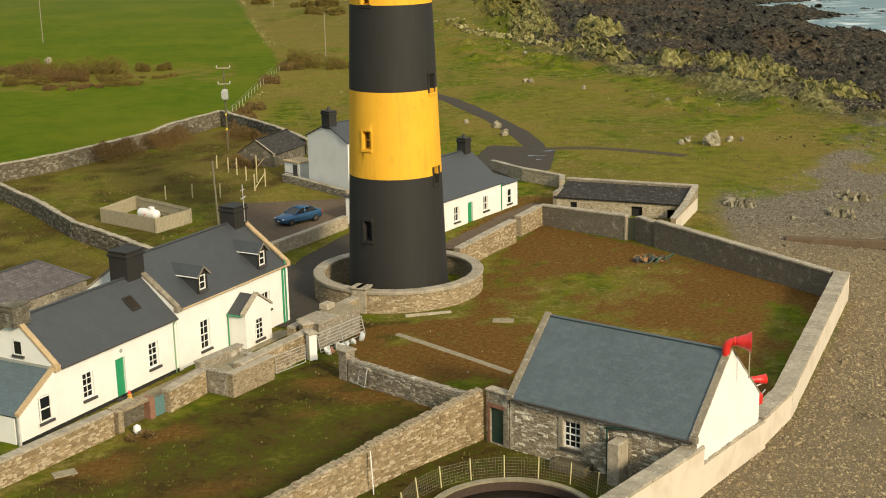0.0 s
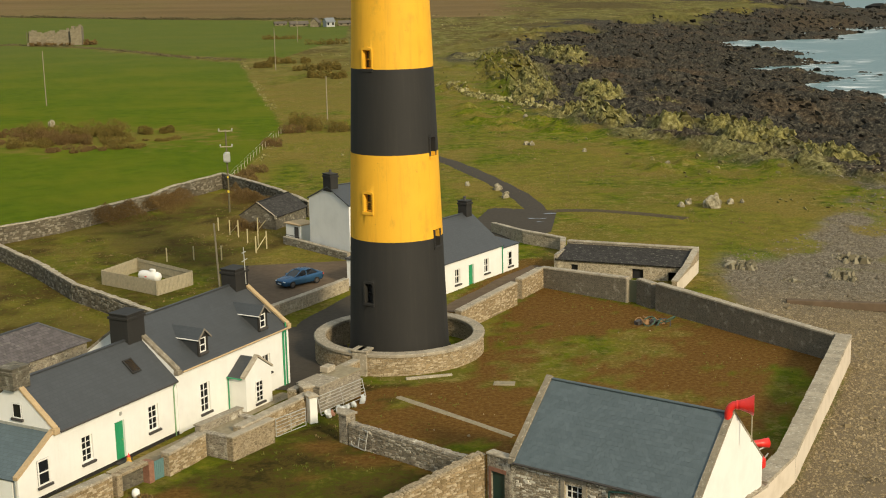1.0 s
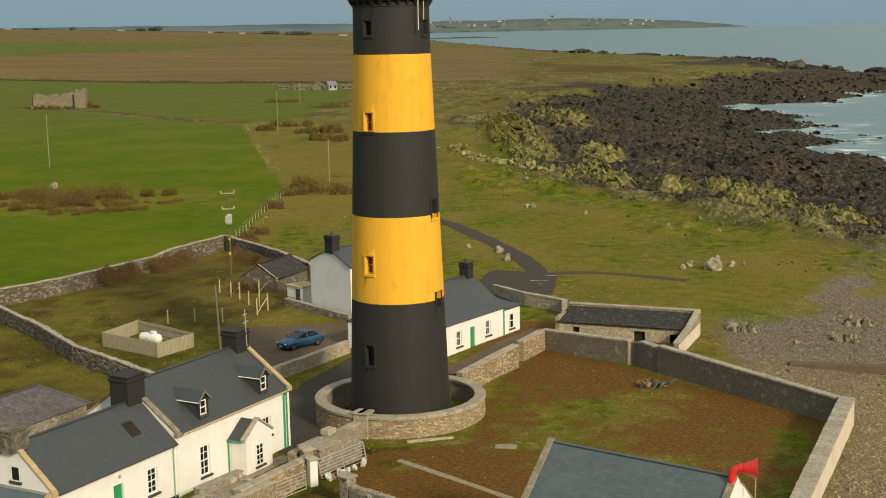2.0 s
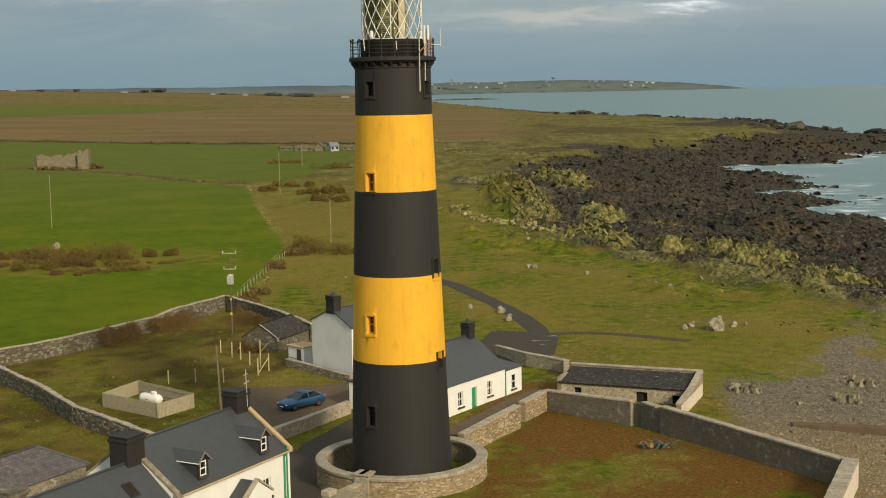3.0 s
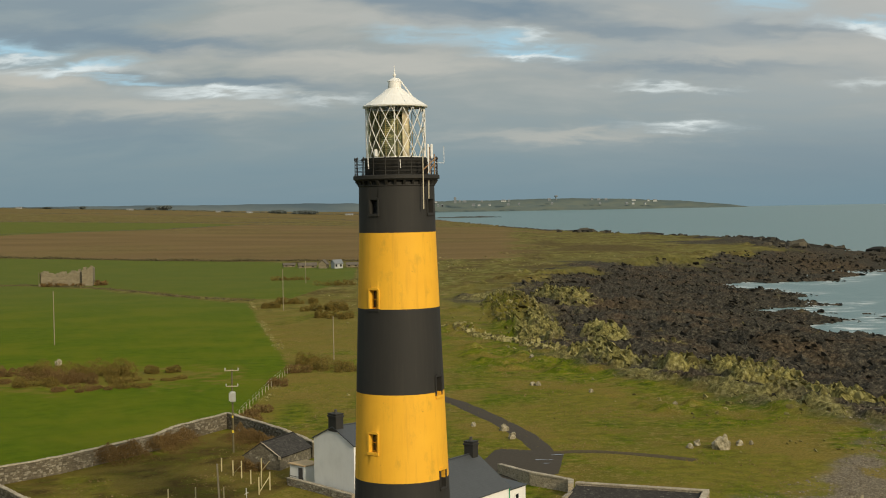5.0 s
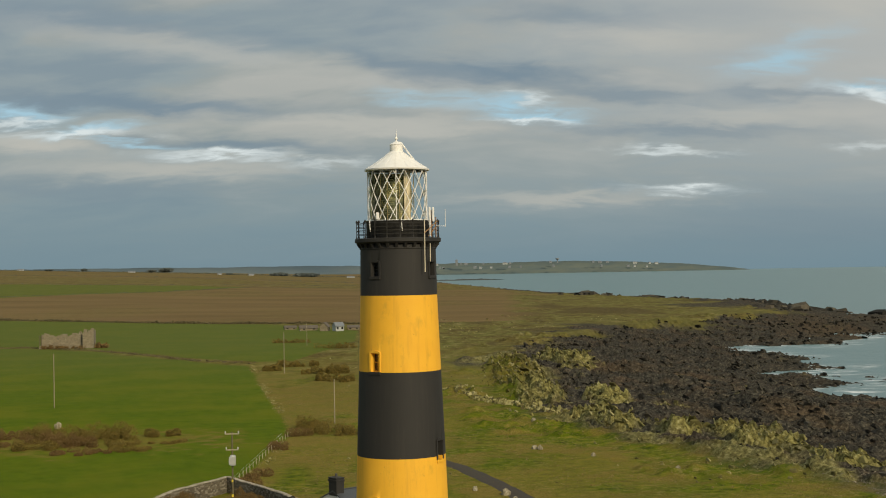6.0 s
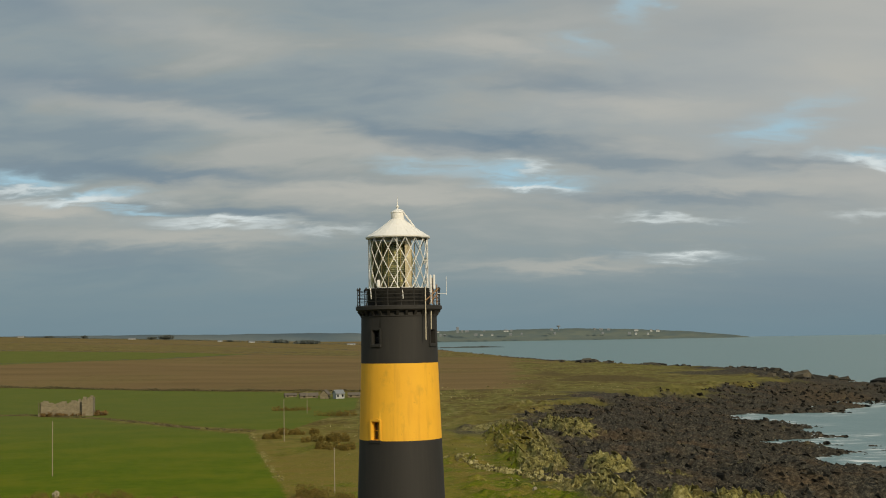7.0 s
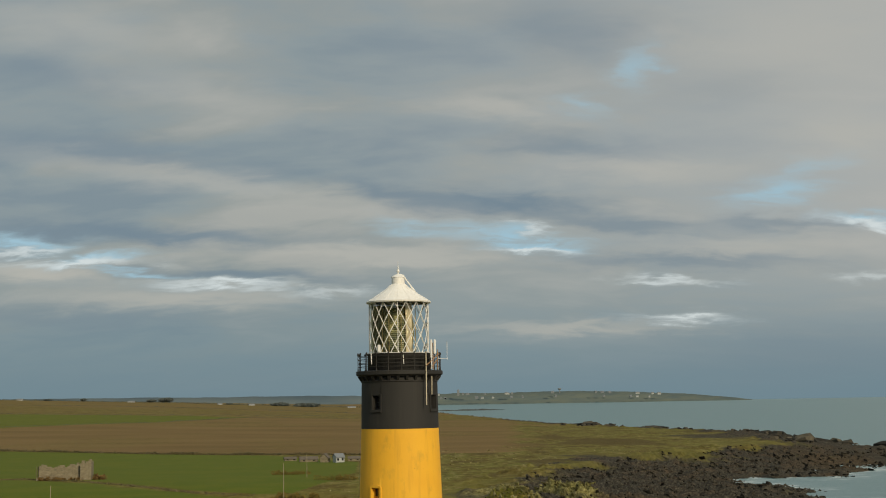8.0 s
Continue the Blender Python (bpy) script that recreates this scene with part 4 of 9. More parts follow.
# windows: bearing from the seaward front in degrees, sill height, head height, width
TOWER_WINDOWS = [(-35, 4.45, 5.90, 0.72), (-35, 11.30, 12.60, 0.72), (-35, 21.72, 23.05, 0.72), (-35, 28.62, 29.62, 0.66),
                 (62, 8.45, 9.70, 0.75), (62, 15.2, 16.55, 0.75), (62, 28.62, 29.62, 0.72)]


def shaft_band(z0, z1, thick=0.02):
    """One painted band of the shaft, with the window openings cut out and their reveals turned inwards."""
    turns = set(np.linspace(-180, 180, 73)[:-1].round(3))
    levels = set(np.linspace(z0, z1, max(3, int((z1 - z0) / 0.8))).round(3))
    cuts = []
    for a, lo, hi, w in TOWER_WINDOWS:
        if hi > z0 and lo < z1:
            half = math.degrees(w / 2 / tower_r((lo + hi) / 2))
            turns = {t for t in turns if not (abs(t - (a - half)) < 1.2 or abs(t - (a + half)) < 1.2)} | {a - half, a + half}
            levels = {v for v in levels if abs(v - lo) > 0.15 and abs(v - hi) > 0.15 or v in (z0, z1)} | {max(lo, z0), min(hi, z1)}
            cuts.append((a - half, a + half, max(lo, z0), min(hi, z1), lo >= z0, hi <= z1))
    turns, levels = sorted(turns), sorted(levels)
    bm = bmesh.new()

    def at(t, z, inset=0.0):
        r = tower_r(z) - inset
        return (r * math.sin(radians(t)), -r * math.cos(radians(t)), z)
    grid = [[bm.verts.new(at(t, z)) for t in turns] for z in levels]
    n = len(turns)
    for i in range(len(levels) - 1):
        for j in range(n):
            k = (j + 1) % n
            tm = (turns[j] + (turns[k] if k else 180.0 + 180 + turns[0])) / 2 if k == 0 else (turns[j] + turns[k]) / 2
            zm = (levels[i] + levels[i + 1]) / 2
            if any(a < tm < b and lo < zm < hi for a, b, lo, hi, _, _ in cuts):
                continue
            f = bm.faces.new((grid[i][j], grid[i][k], grid[i + 1][k], grid[i + 1][j]))
            f.smooth = True
    for a, b, lo, hi, sill, head in cuts:
        q = [bm.verts.new(at(a, lo)), bm.verts.new(at(b, lo)), bm.verts.new(at(b, hi)), bm.verts.new(at(a, hi))]
        d = [bm.verts.new(at(a, lo, 0.55)), bm.verts.new(at(b, lo, 0.55)), bm.verts.new(at(b, hi, 0.55)), bm.verts.new(at(a, hi, 0.55))]
        sides = [(1, 2), (3, 0)] + ([(0, 1)] if sill else []) + ([(2, 3)] if head else [])
        for i, j in sides:
            bm.faces.new((q[i], q[j], d[j], d[i]))
    bmesh.ops.remove_doubles(bm, verts=bm.verts, dist=0.0005)
    bmesh.ops.recalc_face_normals(bm, faces=bm.faces)
    return bm


def tower_window(tower, a, lo, hi, w):
    """A small-paned sash deep in its opening, with a projecting sill and hood."""
    r = tower_r((lo + hi) / 2)
    sash = part("window", boxes((-w / 2, w / 2, 0.40, 0.44, lo, hi)), WINDOW, tower)
    turn = pose(0, 0, 0, 0, 0, a) @ Matrix.Translation((0, -r, 0))
    sash.matrix_basis = turn
    t, mid = 0.035, (lo + hi) / 2
    bars = [(-w / 2, w / 2, 0.34, 0.40, lo, lo + 0.07), (-w / 2, w / 2, 0.34, 0.40, hi - 0.07, hi), (-w / 2, -w / 2 + 0.06, 0.34, 0.40, lo, hi), (w / 2 - 0.06, w / 2, 0.34, 0.40, lo, hi),
            (-w / 2, w / 2, 0.35, 0.40, mid - t, mid + t), (-t / 2, t / 2, 0.35, 0.40, lo, hi)]
    def coat(z):
        return YELLOW if 9.09 < z < 15.47 or 21.67 < z < 27.22 else BLACK
    painted = YELLOW if 9.1 < (lo + hi) / 2 < 15.47 or 21.67 < (lo + hi) / 2 < 27.2 else BLACK
    fr = part("window_frame", boxes(*bars), painted, sash)
    sill = part("sill", boxes((-w / 2 - 0.15, w / 2 + 0.15, -0.10, 0.30, lo - 0.22, lo - 0.003), bevel=0.02), coat(lo - 0.1), tower)
    sill.matrix_basis = turn
    for s in (-1, 1):
        j = part("jamb", boxes((min(s * w / 2, s * (w / 2 + 0.14)) + (0.003 if s > 0 else -0.003), max(s * w / 2, s * (w / 2 + 0.14)), -0.035, 0.25, lo - 0.002, hi + 0.02), bevel=0.01), painted, tower)
        j.matrix_basis = turn
    # the rounded hood
    bm = bmesh.new()
    pts = [(-w / 2 - 0.14, 0, hi + 0.02)] + [((w / 2 + 0.14) * -math.cos(radians(k)), 0, hi + 0.02 + 0.20 * math.sin(radians(k))) for k in range(20, 180, 20)] + [(w / 2 + 0.14, 0, hi + 0.02)]
    prism(bm, [(x, -0.035, z) for x, _, z in pts], (0, 0.25, 0))
    hood = part("hood", bm, coat(hi + 0.1), tower)
    hood.matrix_basis = turn


def make_lighthouse():
    tower = thing("lighthouse", (0, 0, 0), 0, "tall round lighthouse in black and yellow bands, white lantern", "lighthouse")
    bands = [(-0.9, 9.09, BLACK), (9.09, 15.47, YELLOW), (15.47, 21.67, BLACK), (21.67, 27.22, YELLOW), (27.22, 30.75, BLACK)]
    for z0, z1, m in bands:
        part("black_band" if m is BLACK else "yellow_band", shaft_band(z0, z1), m, tower, "black painted masonry" if m is BLACK else "yellow painted masonry")
    part("plinth", turned([(3.84, -0.9), (3.95, -0.9), (3.95, 0.25), (3.86, 0.33)], 72, False), BLACK, tower, smooth=True)
    for w in TOWER_WINDOWS:
        tower_window(tower, *w)
    # gallery: corbels, deck and railing
    part("gallery_deck", turned([(2.7, 31.02), (3.02, 31.02), (3.12, 31.10), (3.20, 31.14), (3.20, 31.38), (3.14, 31.42), (2.2, 31.42)], 72, False), BLACK, tower)
    for k in range(28):
        bm = bmesh.new()
        prism(bm, [(2.74, -0.09, 30.66), (2.90, -0.09, 30.72), (3.10, -0.09, 31.02), (2.74, -0.09, 31.02)], (0, 0.18, 0))
        part("corbel", bm, BLACK, tower).matrix_basis = pose(0, 0, 0, 0, 0, k * 360 / 28)
    part("neck", turned([(2.80, 30.60), (2.86, 30.62), (2.86, 30.70), (2.78, 30.72), (2.75, 31.03)], 72, False), BLACK, tower, smooth=True)
    for k in range(20):
        a = radians(k * 18 + 5)
        post = part("rail_post", turned([(0.055, 0), (0.045, 0.12), (0.03, 0.2), (0.03, 1.12), (0.06, 1.16), (0.075, 1.24), (0.045, 1.32), (0.0, 1.36)], 8, False), BLACK, tower)
        post.matrix_basis = Matrix.Translation((3.05 * math.cos(a), 3.05 * math.sin(a), 31.42))
    for z in (31.72, 31.98, 32.24, 32.50):
        bm = bmesh.new()
        lathe(bm, [(3.03, z - 0.018), (3.07, z - 0.018), (3.07, z + 0.018), (3.03, z + 0.018), (3.03, z - 0.018)], 60)
        part("rail", bm, BLACK, tower)
    # lantern base, glazing lattice, roof
    part("lantern_base", turned([(2.30, 31.40), (2.34, 31.44), (2.34, 32.55), (2.38, 32.58), (2.38, 32.70)], 64, False), BLACK, tower, smooth=True)
    part("lantern_sill", turned([(2.10, 32.64), (2.36, 32.64), (2.36, 32.74), (2.10, 32.74)], 64, False), WHITE_METAL, tower)
    z0, z1, r, cells = 32.74, 36.42, 2.16, 16
    step = 360 / cells
    for k in range(cells):
        for s in (-1, 1):
            bm = bmesh.new()
            hops = 14
            pts = []
            for i in range(hops + 1):
                t = i / hops
                aa = radians(-96.4 + k * step + s * step * 2.35 * (1 - t))
                pts.append((r * math.cos(aa), r * math.sin(aa), z0 + (z1 - z0) * t))
            for p, q in zip(pts, pts[1:]):
                rod(bm, p, q, 0.029, 5)
            part("glazing_bar", bm, WHITE_METAL, tower)
    for k in range(4):
        a = radians(k * 90)
        part("upright", rods(((2.2 * math.cos(a), 2.2 * math.sin(a), z0), (2.2 * math.cos(a), 2.2 * math.sin(a), z1)), r=0.03), WHITE_METAL, tower)
    panes = part("lantern_glass", turned([(2.10, z0), (2.10, z1)], 32, False), PANE, tower, "clear curved glass", smooth=True)
    panes.visible_shadow = False
    # the lens: stacked prisms on a pedestal
    prof = [(0.35, 31.5), (0.35, 32.6), (0.9, 32.7)]
    for i in range(22):
        z = 32.8 + i * 0.145
        b = 1.12 - 0.32 * abs((i - 10.5) / 11) ** 2
        prof += [(b - 0.05, z), (b, z + 0.07)]
    prof += [(0.7, 36.05), (0.1, 36.2)]
    part("lens", turned(prof, 28, False), LENS, tower, "ribbed glass lens tinted green and amber")
    for k in range(8):
        a = radians(k * 45 + 10)
        part("lens_frame", rods(((1.18 * math.cos(a), 1.18 * math.sin(a), 32.7), (1.18 * math.cos(a), 1.18 * math.sin(a), 36.1)), r=0.03), BRASS, tower)
    # blinds hung inside the landward panes
    bm = bmesh.new()
    lathe(bm, [(1.98, z0 + 0.05), (1.98, z1 - 0.05), (1.96, z1 - 0.05), (1.96, z0 + 0.05), (1.98, z0 + 0.05)], 30, 77, 196)
    part("blind", bm, BLIND, tower, "dark olive blind behind the glass")
    # added pale strip before the lens, coloured as its sunlit side
    bm = bmesh.new()
    lathe(bm, [(1.26, z0 + 0.05), (1.26, z1 - 0.05), (1.23, z1 - 0.05), (1.23, z0 + 0.05), (1.26, z0 + 0.05)], 6, -65, -40)
    part("lens_shield", bm, LENS_LIT, tower, "pale beige strip painted as the sunlit side of the lens")
    roof = part("lantern_roof", turned([(2.12, 36.40), (2.40, 36.44), (2.42, 36.54), (2.30, 36.60), (1.62, 37.04), (1.02, 37.46), (0.52, 37.86)], 48, False), WHITE_METAL, tower, "white conical metal roof")
    for k in range(16):
        a = radians(k * 22.5)
        bm = bmesh.new()
        for (r0, h0), (r1, h1) in zip([(2.34, 36.60), (1.62, 37.045), (1.02, 37.465)], [(1.62, 37.045), (1.02, 37.465), (0.52, 37.87)]):
            rod(bm, (r0 * math.cos(a), r0 * math.sin(a), h0), (r1 * math.cos(a), r1 * math.sin(a), h1), 0.007, 5)
        part("seam", bm, WHITE_METAL, roof)
    part("vent_drum", turned([(0.52, 37.82), (0.50, 37.9), (0.50, 38.34), (0.54, 38.38), (0.46, 38.46), (0.2, 38.60), (0.07, 38.66)], 28, True), WHITE_METAL, tower, smooth=False)
    part("finial", turned([(0.05, 38.6), (0.05, 38.72), (0.10, 38.78), (0.12, 38.86), (0.06, 38.95), (0.03, 39.05), (0.05, 39.15), (0.02, 39.22), (0.012, 39.55)], 10, True), WHITE_METAL, tower)
    part("roof_ladder", rods(((0.30, -0.20, 38.56), (1.22, -0.50, 37.25)), ((0.36, -0.06, 38.56), (1.30, -0.30, 37.25)), ((0.02, -0.12, 38.62), (0.33, -0.13, 38.56)), r=0.03), WHITE_METAL, tower)
    # what hangs on the gallery: aerials, cable pipes, a fog bell's housing
    part("drain_pipe", rods(((2.02, -2.50, 32.75), (2.02, -2.58, 28.9)), r=0.038, n=8), BEIGE, tower)
    part("cable_pipe", rods(((2.42, -2.32, 30.95), (2.40, -2.16, 29.65)), r=0.038, n=8), BEIGE, tower)
    part("short_pipe", rods(((2.42, -2.2, 32.9), (2.42, -2.2, 31.5)), r=0.035, n=6), WHITE_METAL, tower)
    mast = part("aerial_bracket", rods(((2.0, -2.55, 31.7), (2.95, -1.75, 32.6)), ((2.52, -1.80, 31.45), (2.52, -1.80, 33.4)), ((2.3, -2.1, 31.5), (2.85, -1.7, 32.2)), ((2.85, -1.75, 31.45), (2.85, -1.75, 32.9)), r=0.04), RUST, tower)
    for dx in (0, 0.26):
        part("panel_aerial", boxes((2.32 + dx, 2.48 + dx, -1.98, -1.86, 32.3 + dx, 33.62), bevel=0.04), WHITE_METAL, mast)
    part("whip_aerial", rods(((2.85, -1.75, 32.25), (3.55, -1.25, 32.25)), ((3.55, -1.25, 32.15), (3.55, -1.25, 33.5)), r=0.018), WHITE_METAL, tower)
    for dx, dz in ((-2.0, 0.0), (-0.6, 0.0), (0.35, 0.0)):
        part("scupper_pipe", rods(((dx, -2.40 + abs(dx) * 0.35, 32.72), (dx + 0.05, -2.42 + abs(dx) * 0.35, 31.9)), r=0.04), WHITE_METAL, tower)
    lampbox = part("lamp_box", boxes((-1.52, -1.28, -1.98, -1.80, 32.76, 33.3), bevel=0.05), WHITE_METAL, tower)
    return tower


def lens_look(node, p, put):
    put("Base Color", ramp(node, noise_of(node, world_place(node, (1, 1, 1.2)), 1.5, 4, 0.6), [(0.3, (0.08, 0.088, 0.050)), (0.5, (0.20, 0.20, 0.11)), (0.66, (0.46, 0.42, 0.20))]))
    p.inputs["Roughness"].default_value = 0.12


LENS = surface("lens_glass", lens_look)
BLIND = plain("olive_blind", (0.36, 0.36, 0.22), 0.7, spread=0.5, scale=1.2)
LENS_LIT = plain("beige_lit_lens", (0.46, 0.39, 0.26), 0.7, spread=0.4, scale=2)
BEIGE = plain("beige_pipe", (0.52, 0.46, 0.34), 0.6)
BRASS = plain("brass", (0.42, 0.32, 0.14), 0.4, 0.6)
RUST = plain("rusty_steel", (0.26, 0.15, 0.07), 0.8)
lighthouse = make_lighthouse()


def make_ring_wall():
    """The round stone wall about the tower's foot, open towards the yard's path."""
    wall = thing("ring_wall", (0, 0, 0), 0, "round rubble stone wall with flat coping about the tower", "wall", kind="structure")
    a0, a1 = 248.5, 248.5 + 354 - 0.6
    bm = bmesh.new()
    lathe(bm, [(5.75, -1.2), (6.50, -1.2), (6.46, 1.22), (5.78, 1.22), (5.75, -1.2)], 90, a0, a1)
    part("masonry", bm, STONE_WARM, wall)
    n = 52
    for k in range(n):
        bm = bmesh.new()
        lathe(bm, [(5.66, 1.225), (6.56, 1.225), (6.56, 1.40), (6.50, 1.45), (5.72, 1.45), (5.66, 1.40), (5.66, 1.225)], 2, a0 + (a1 - a0) * (k + 0.012) / n, a0 + (a1 - a0) * (k + 0.988) / n)
        part("coping_stone", bm, COPING, wall)
    for a in (a0 - 1.2, a1 + 1.2):
        pier = part("gate_pier", boxes((5.60, 6.62, -0.34, 0.34, -1.0, 1.55), bevel=0.03), COPING, wall)
        pier.matrix_basis = pose(0, 0, 0, 0, 0, a)
        cap = part("pier_cap", boxes((5.5, 6.72, -0.44, 0.44, 1.553, 1.72), bevel=0.04), COPING, wall)
        cap.matrix_basis = pose(0, 0, 0, 0, 0, a)
    return wall


ring_wall = make_ring_wall()
# ---- houses ----
def holed(bm, x0, x1, z0, z1, holes, thick, top=None):
    """An upright wall panel in the xz plane at y = 0, its thickness to +y, with openings cut through."""
    xs = sorted({x0, x1, *[v for h in holes for v in h[:2]]})
    zs = sorted({z0, z1, *[v for h in holes for v in h[2:4]]})
    made = {}

    def v(x, y, z):
        key = (round(x, 4), y, round(z, 4))
        if key not in made:
            made[key] = bm.verts.new((x, y, z))
        return made[key]
    for a, b in zip(xs, xs[1:]):
        for c, d in zip(zs, zs[1:]):
            xm, zm = (a + b) / 2, (c + d) / 2
            if any(h[0] < xm < h[1] and h[2] < zm < h[3] for h in holes):
                continue
            bm.faces.new((v(a, 0, c), v(b, 0, c), v(b, 0, d), v(a, 0, d)))
            bm.faces.new((v(a, thick, d), v(b, thick, d), v(b, thick, c), v(a, thick, c)))
    for a, b, c, d in [h[:4] for h in holes] + [(x0, x1, z0, z1)]:
        ex = sorted({a, b, *[x for x in xs if a < x < b]})
        ez = sorted({c, d, *[z for z in zs if c < z < d]})
        for p, q in zip(ex, ex[1:]):
            for z in (c, d):
                bm.faces.new((v(p, 0, z), v(p, thick, z), v(q, thick, z), v(q, 0, z)))
        for p, q in zip(ez, ez[1:]):
            for x in (a, b):
                bm.faces.new((v(x, 0, p), v(x, 0, q), v(x, thick, q), v(x, thick, p)))
    bmesh.ops.recalc_face_normals(bm, faces=bm.faces)
    return bm


def sash_window(house, x0, x1, z0, z1, cols=2, rows=4, name="window", y=0.0, turn=None, deep=0.12):
    """A white sash with glazing bars, glass and a dark projecting sill, in an opening of the front."""
    m = turn or Matrix.Identity(4)
    pane = part(name, boxes((x0, x1, y + deep + 0.04, y + deep + 0.06, z0, z1)), WINDOW, house)
    pane.matrix_basis = m
    f, d = 0.085, (y + deep, y + deep + 0.038)
    bars = [(x0, x1, *d, z0, z0 + f), (x0, x1, *d, z1 - f, z1), (x0, x0 + f, *d, z0 + f, z1 - f), (x1 - f, x1, *d, z0 + f, z1 - f)]
    zm = (z0 + z1) / 2
    bars.append((x0 + f, x1 - f, d[0] - 0.01, d[1], zm - 0.035, zm + 0.035))
    part("window_frame", boxes(*bars), WHITE_METAL, pane)
    thin = []
    for k in range(1, cols):
        xc = x0 + (x1 - x0) * k / cols
        thin.append((xc - 0.024, xc + 0.024, d[0] + 0.008, d[1], z0 + f, z1 - f))
    for k in range(1, rows):
        zc = z0 + (z1 - z0) * k / rows
        if abs(zc - zm) > 0.05:
            thin.append((x0 + f, x1 - f, d[0] + 0.01, d[1], zc - 0.022, zc + 0.022))
    if thin:
        part("glazing_lattice", boxes(*thin), WHITE_METAL, pane)
    part("sill", boxes((x0 - 0.12, x1 + 0.12, y - 0.14, y + deep, z0 - 0.15, z0 - 0.003), bevel=0.015), SILL, pane)
    return pane


def door_leaf(house, x0, x1, z0, z1, material, y=0.0, deep=0.15, panels=4):
    leaf = part("door", boxes((x0, x1, y + deep, y + deep + 0.05, z0, z1)), material, house)
    w, h = x1 - x0, z1 - z0
    for i in range(2):
        for j in range(panels // 2):
            a, c = x0 + w * (0.12 + 0.42 * i), z0 + h * (0.08 + 0.46 * j)
            part("door_panel", boxes((a, a + w * 0.34, y + deep - 0.015, y + deep + 0.01, c, c + h * 0.36), bevel=0.01), material, leaf)
    part("door_handle", turned([(0.03, 0), (0.035, 0.03), (0.0, 0.05)], 8, False), BRASS, leaf).matrix_basis = Matrix.Translation((x0 + w * 0.88, y + deep, z0 + h * 0.48)) @ pose(0, 0, 0, 90)
    part("step", boxes((x0 - 0.15, x1 + 0.15, y - 0.35, y - 0.003, z0 - 0.4, z0 - 0.02), bevel=0.02), SILL, house)
    return leaf


def chimney(house, x0, x1, y0, y1, z0, z1, material, pots=2):
    c = part("chimney", boxes((x0, x1, y0, y1, z0, z1), bevel=0.02), material, house)
    part("chimney_cap", boxes((x0 - 0.08, x1 + 0.08, y0 - 0.08, y1 + 0.08, z1 - 0.30, z1 - 0.12), (x0 - 0.05, x1 + 0.05, y0 - 0.05, y1 + 0.05, z1 + 0.002, z1 + 0.1), bevel=0.02), material, c)
    for k in range(pots):
        p = part("chimney_pot", turned([(0.15, 0), (0.13, 0.28), (0.16, 0.32), (0.12, 0.36)], 12, True), SILL, c)
        p.matrix_basis = Matrix.Translation((x0 + (x1 - x0) * (k + 0.5) / pots, (y0 + y1) / 2, z1 + 0.1))
    return c


def gable_wall(house, x, thick, depth, base, eave, ridge, material, lift=0.0, y0=0.0):
    """The end wall of a gabled house: thickness along x, from y0 to y0 + depth."""
    bm = bmesh.new()
    prism(bm, [(x, y0, base), (x, y0 + depth, base), (x, y0 + depth, eave + lift), (x, y0 + depth / 2, ridge + lift), (x, y0, eave + lift)], (thick, 0, 0))
    return part("gable_wall", bm, material, house)


def verge(house, x, width, depth, eave, ridge, material, lift=0.06, thick=0.16, over=0.12, front_only=False):
    """Raised stone tabling up both slopes of a gable, with a kneeler at the eaves."""
    s = (ridge - eave) / (depth / 2)
    for side in ((0, 1) if not front_only else (0,)):
        y = (lambda v: v) if side == 0 else (lambda v: depth - v)
        n = 7
        for k in range(n):
            a, b = -over + (depth / 2 + over) * k / n + 0.01, -over + (depth / 2 + over) * (k + 1) / n
            j = 0.012 * (k % 2)
            bm = bmesh.new()
            prism(bm, [(x, y(a), eave + s * a + lift + j), (x, y(b), eave + s * b + lift + j), (x, y(b), eave + s * b + lift + thick + j), (x, y(a), eave + s * a + lift + thick + j)], (width, 0, 0))
            part("verge_stone", bm, material, house)
    part("kneeler", boxes((x - 0.02, x + width + 0.02, -over - 0.12, 0.1, eave - 0.30, eave - over * s + lift + 0.10), bevel=0.02), material, house)


def gutter(house, x0, x1, y, z, material, drops=(), foot=0.0):
    bm = bmesh.new()
    rod(bm, (x0, y, z), (x1, y, z), 0.065, 8)
    part("gutter", bm, material, house)
    for x in drops:
        part("downpipe", rods(((x, y, z - 0.03), (x, y + 0.06, z - 0.35)), ((x, y + 0.06, z - 0.35), (x, y + 0.06, foot)), r=0.05, n=8), material, house)


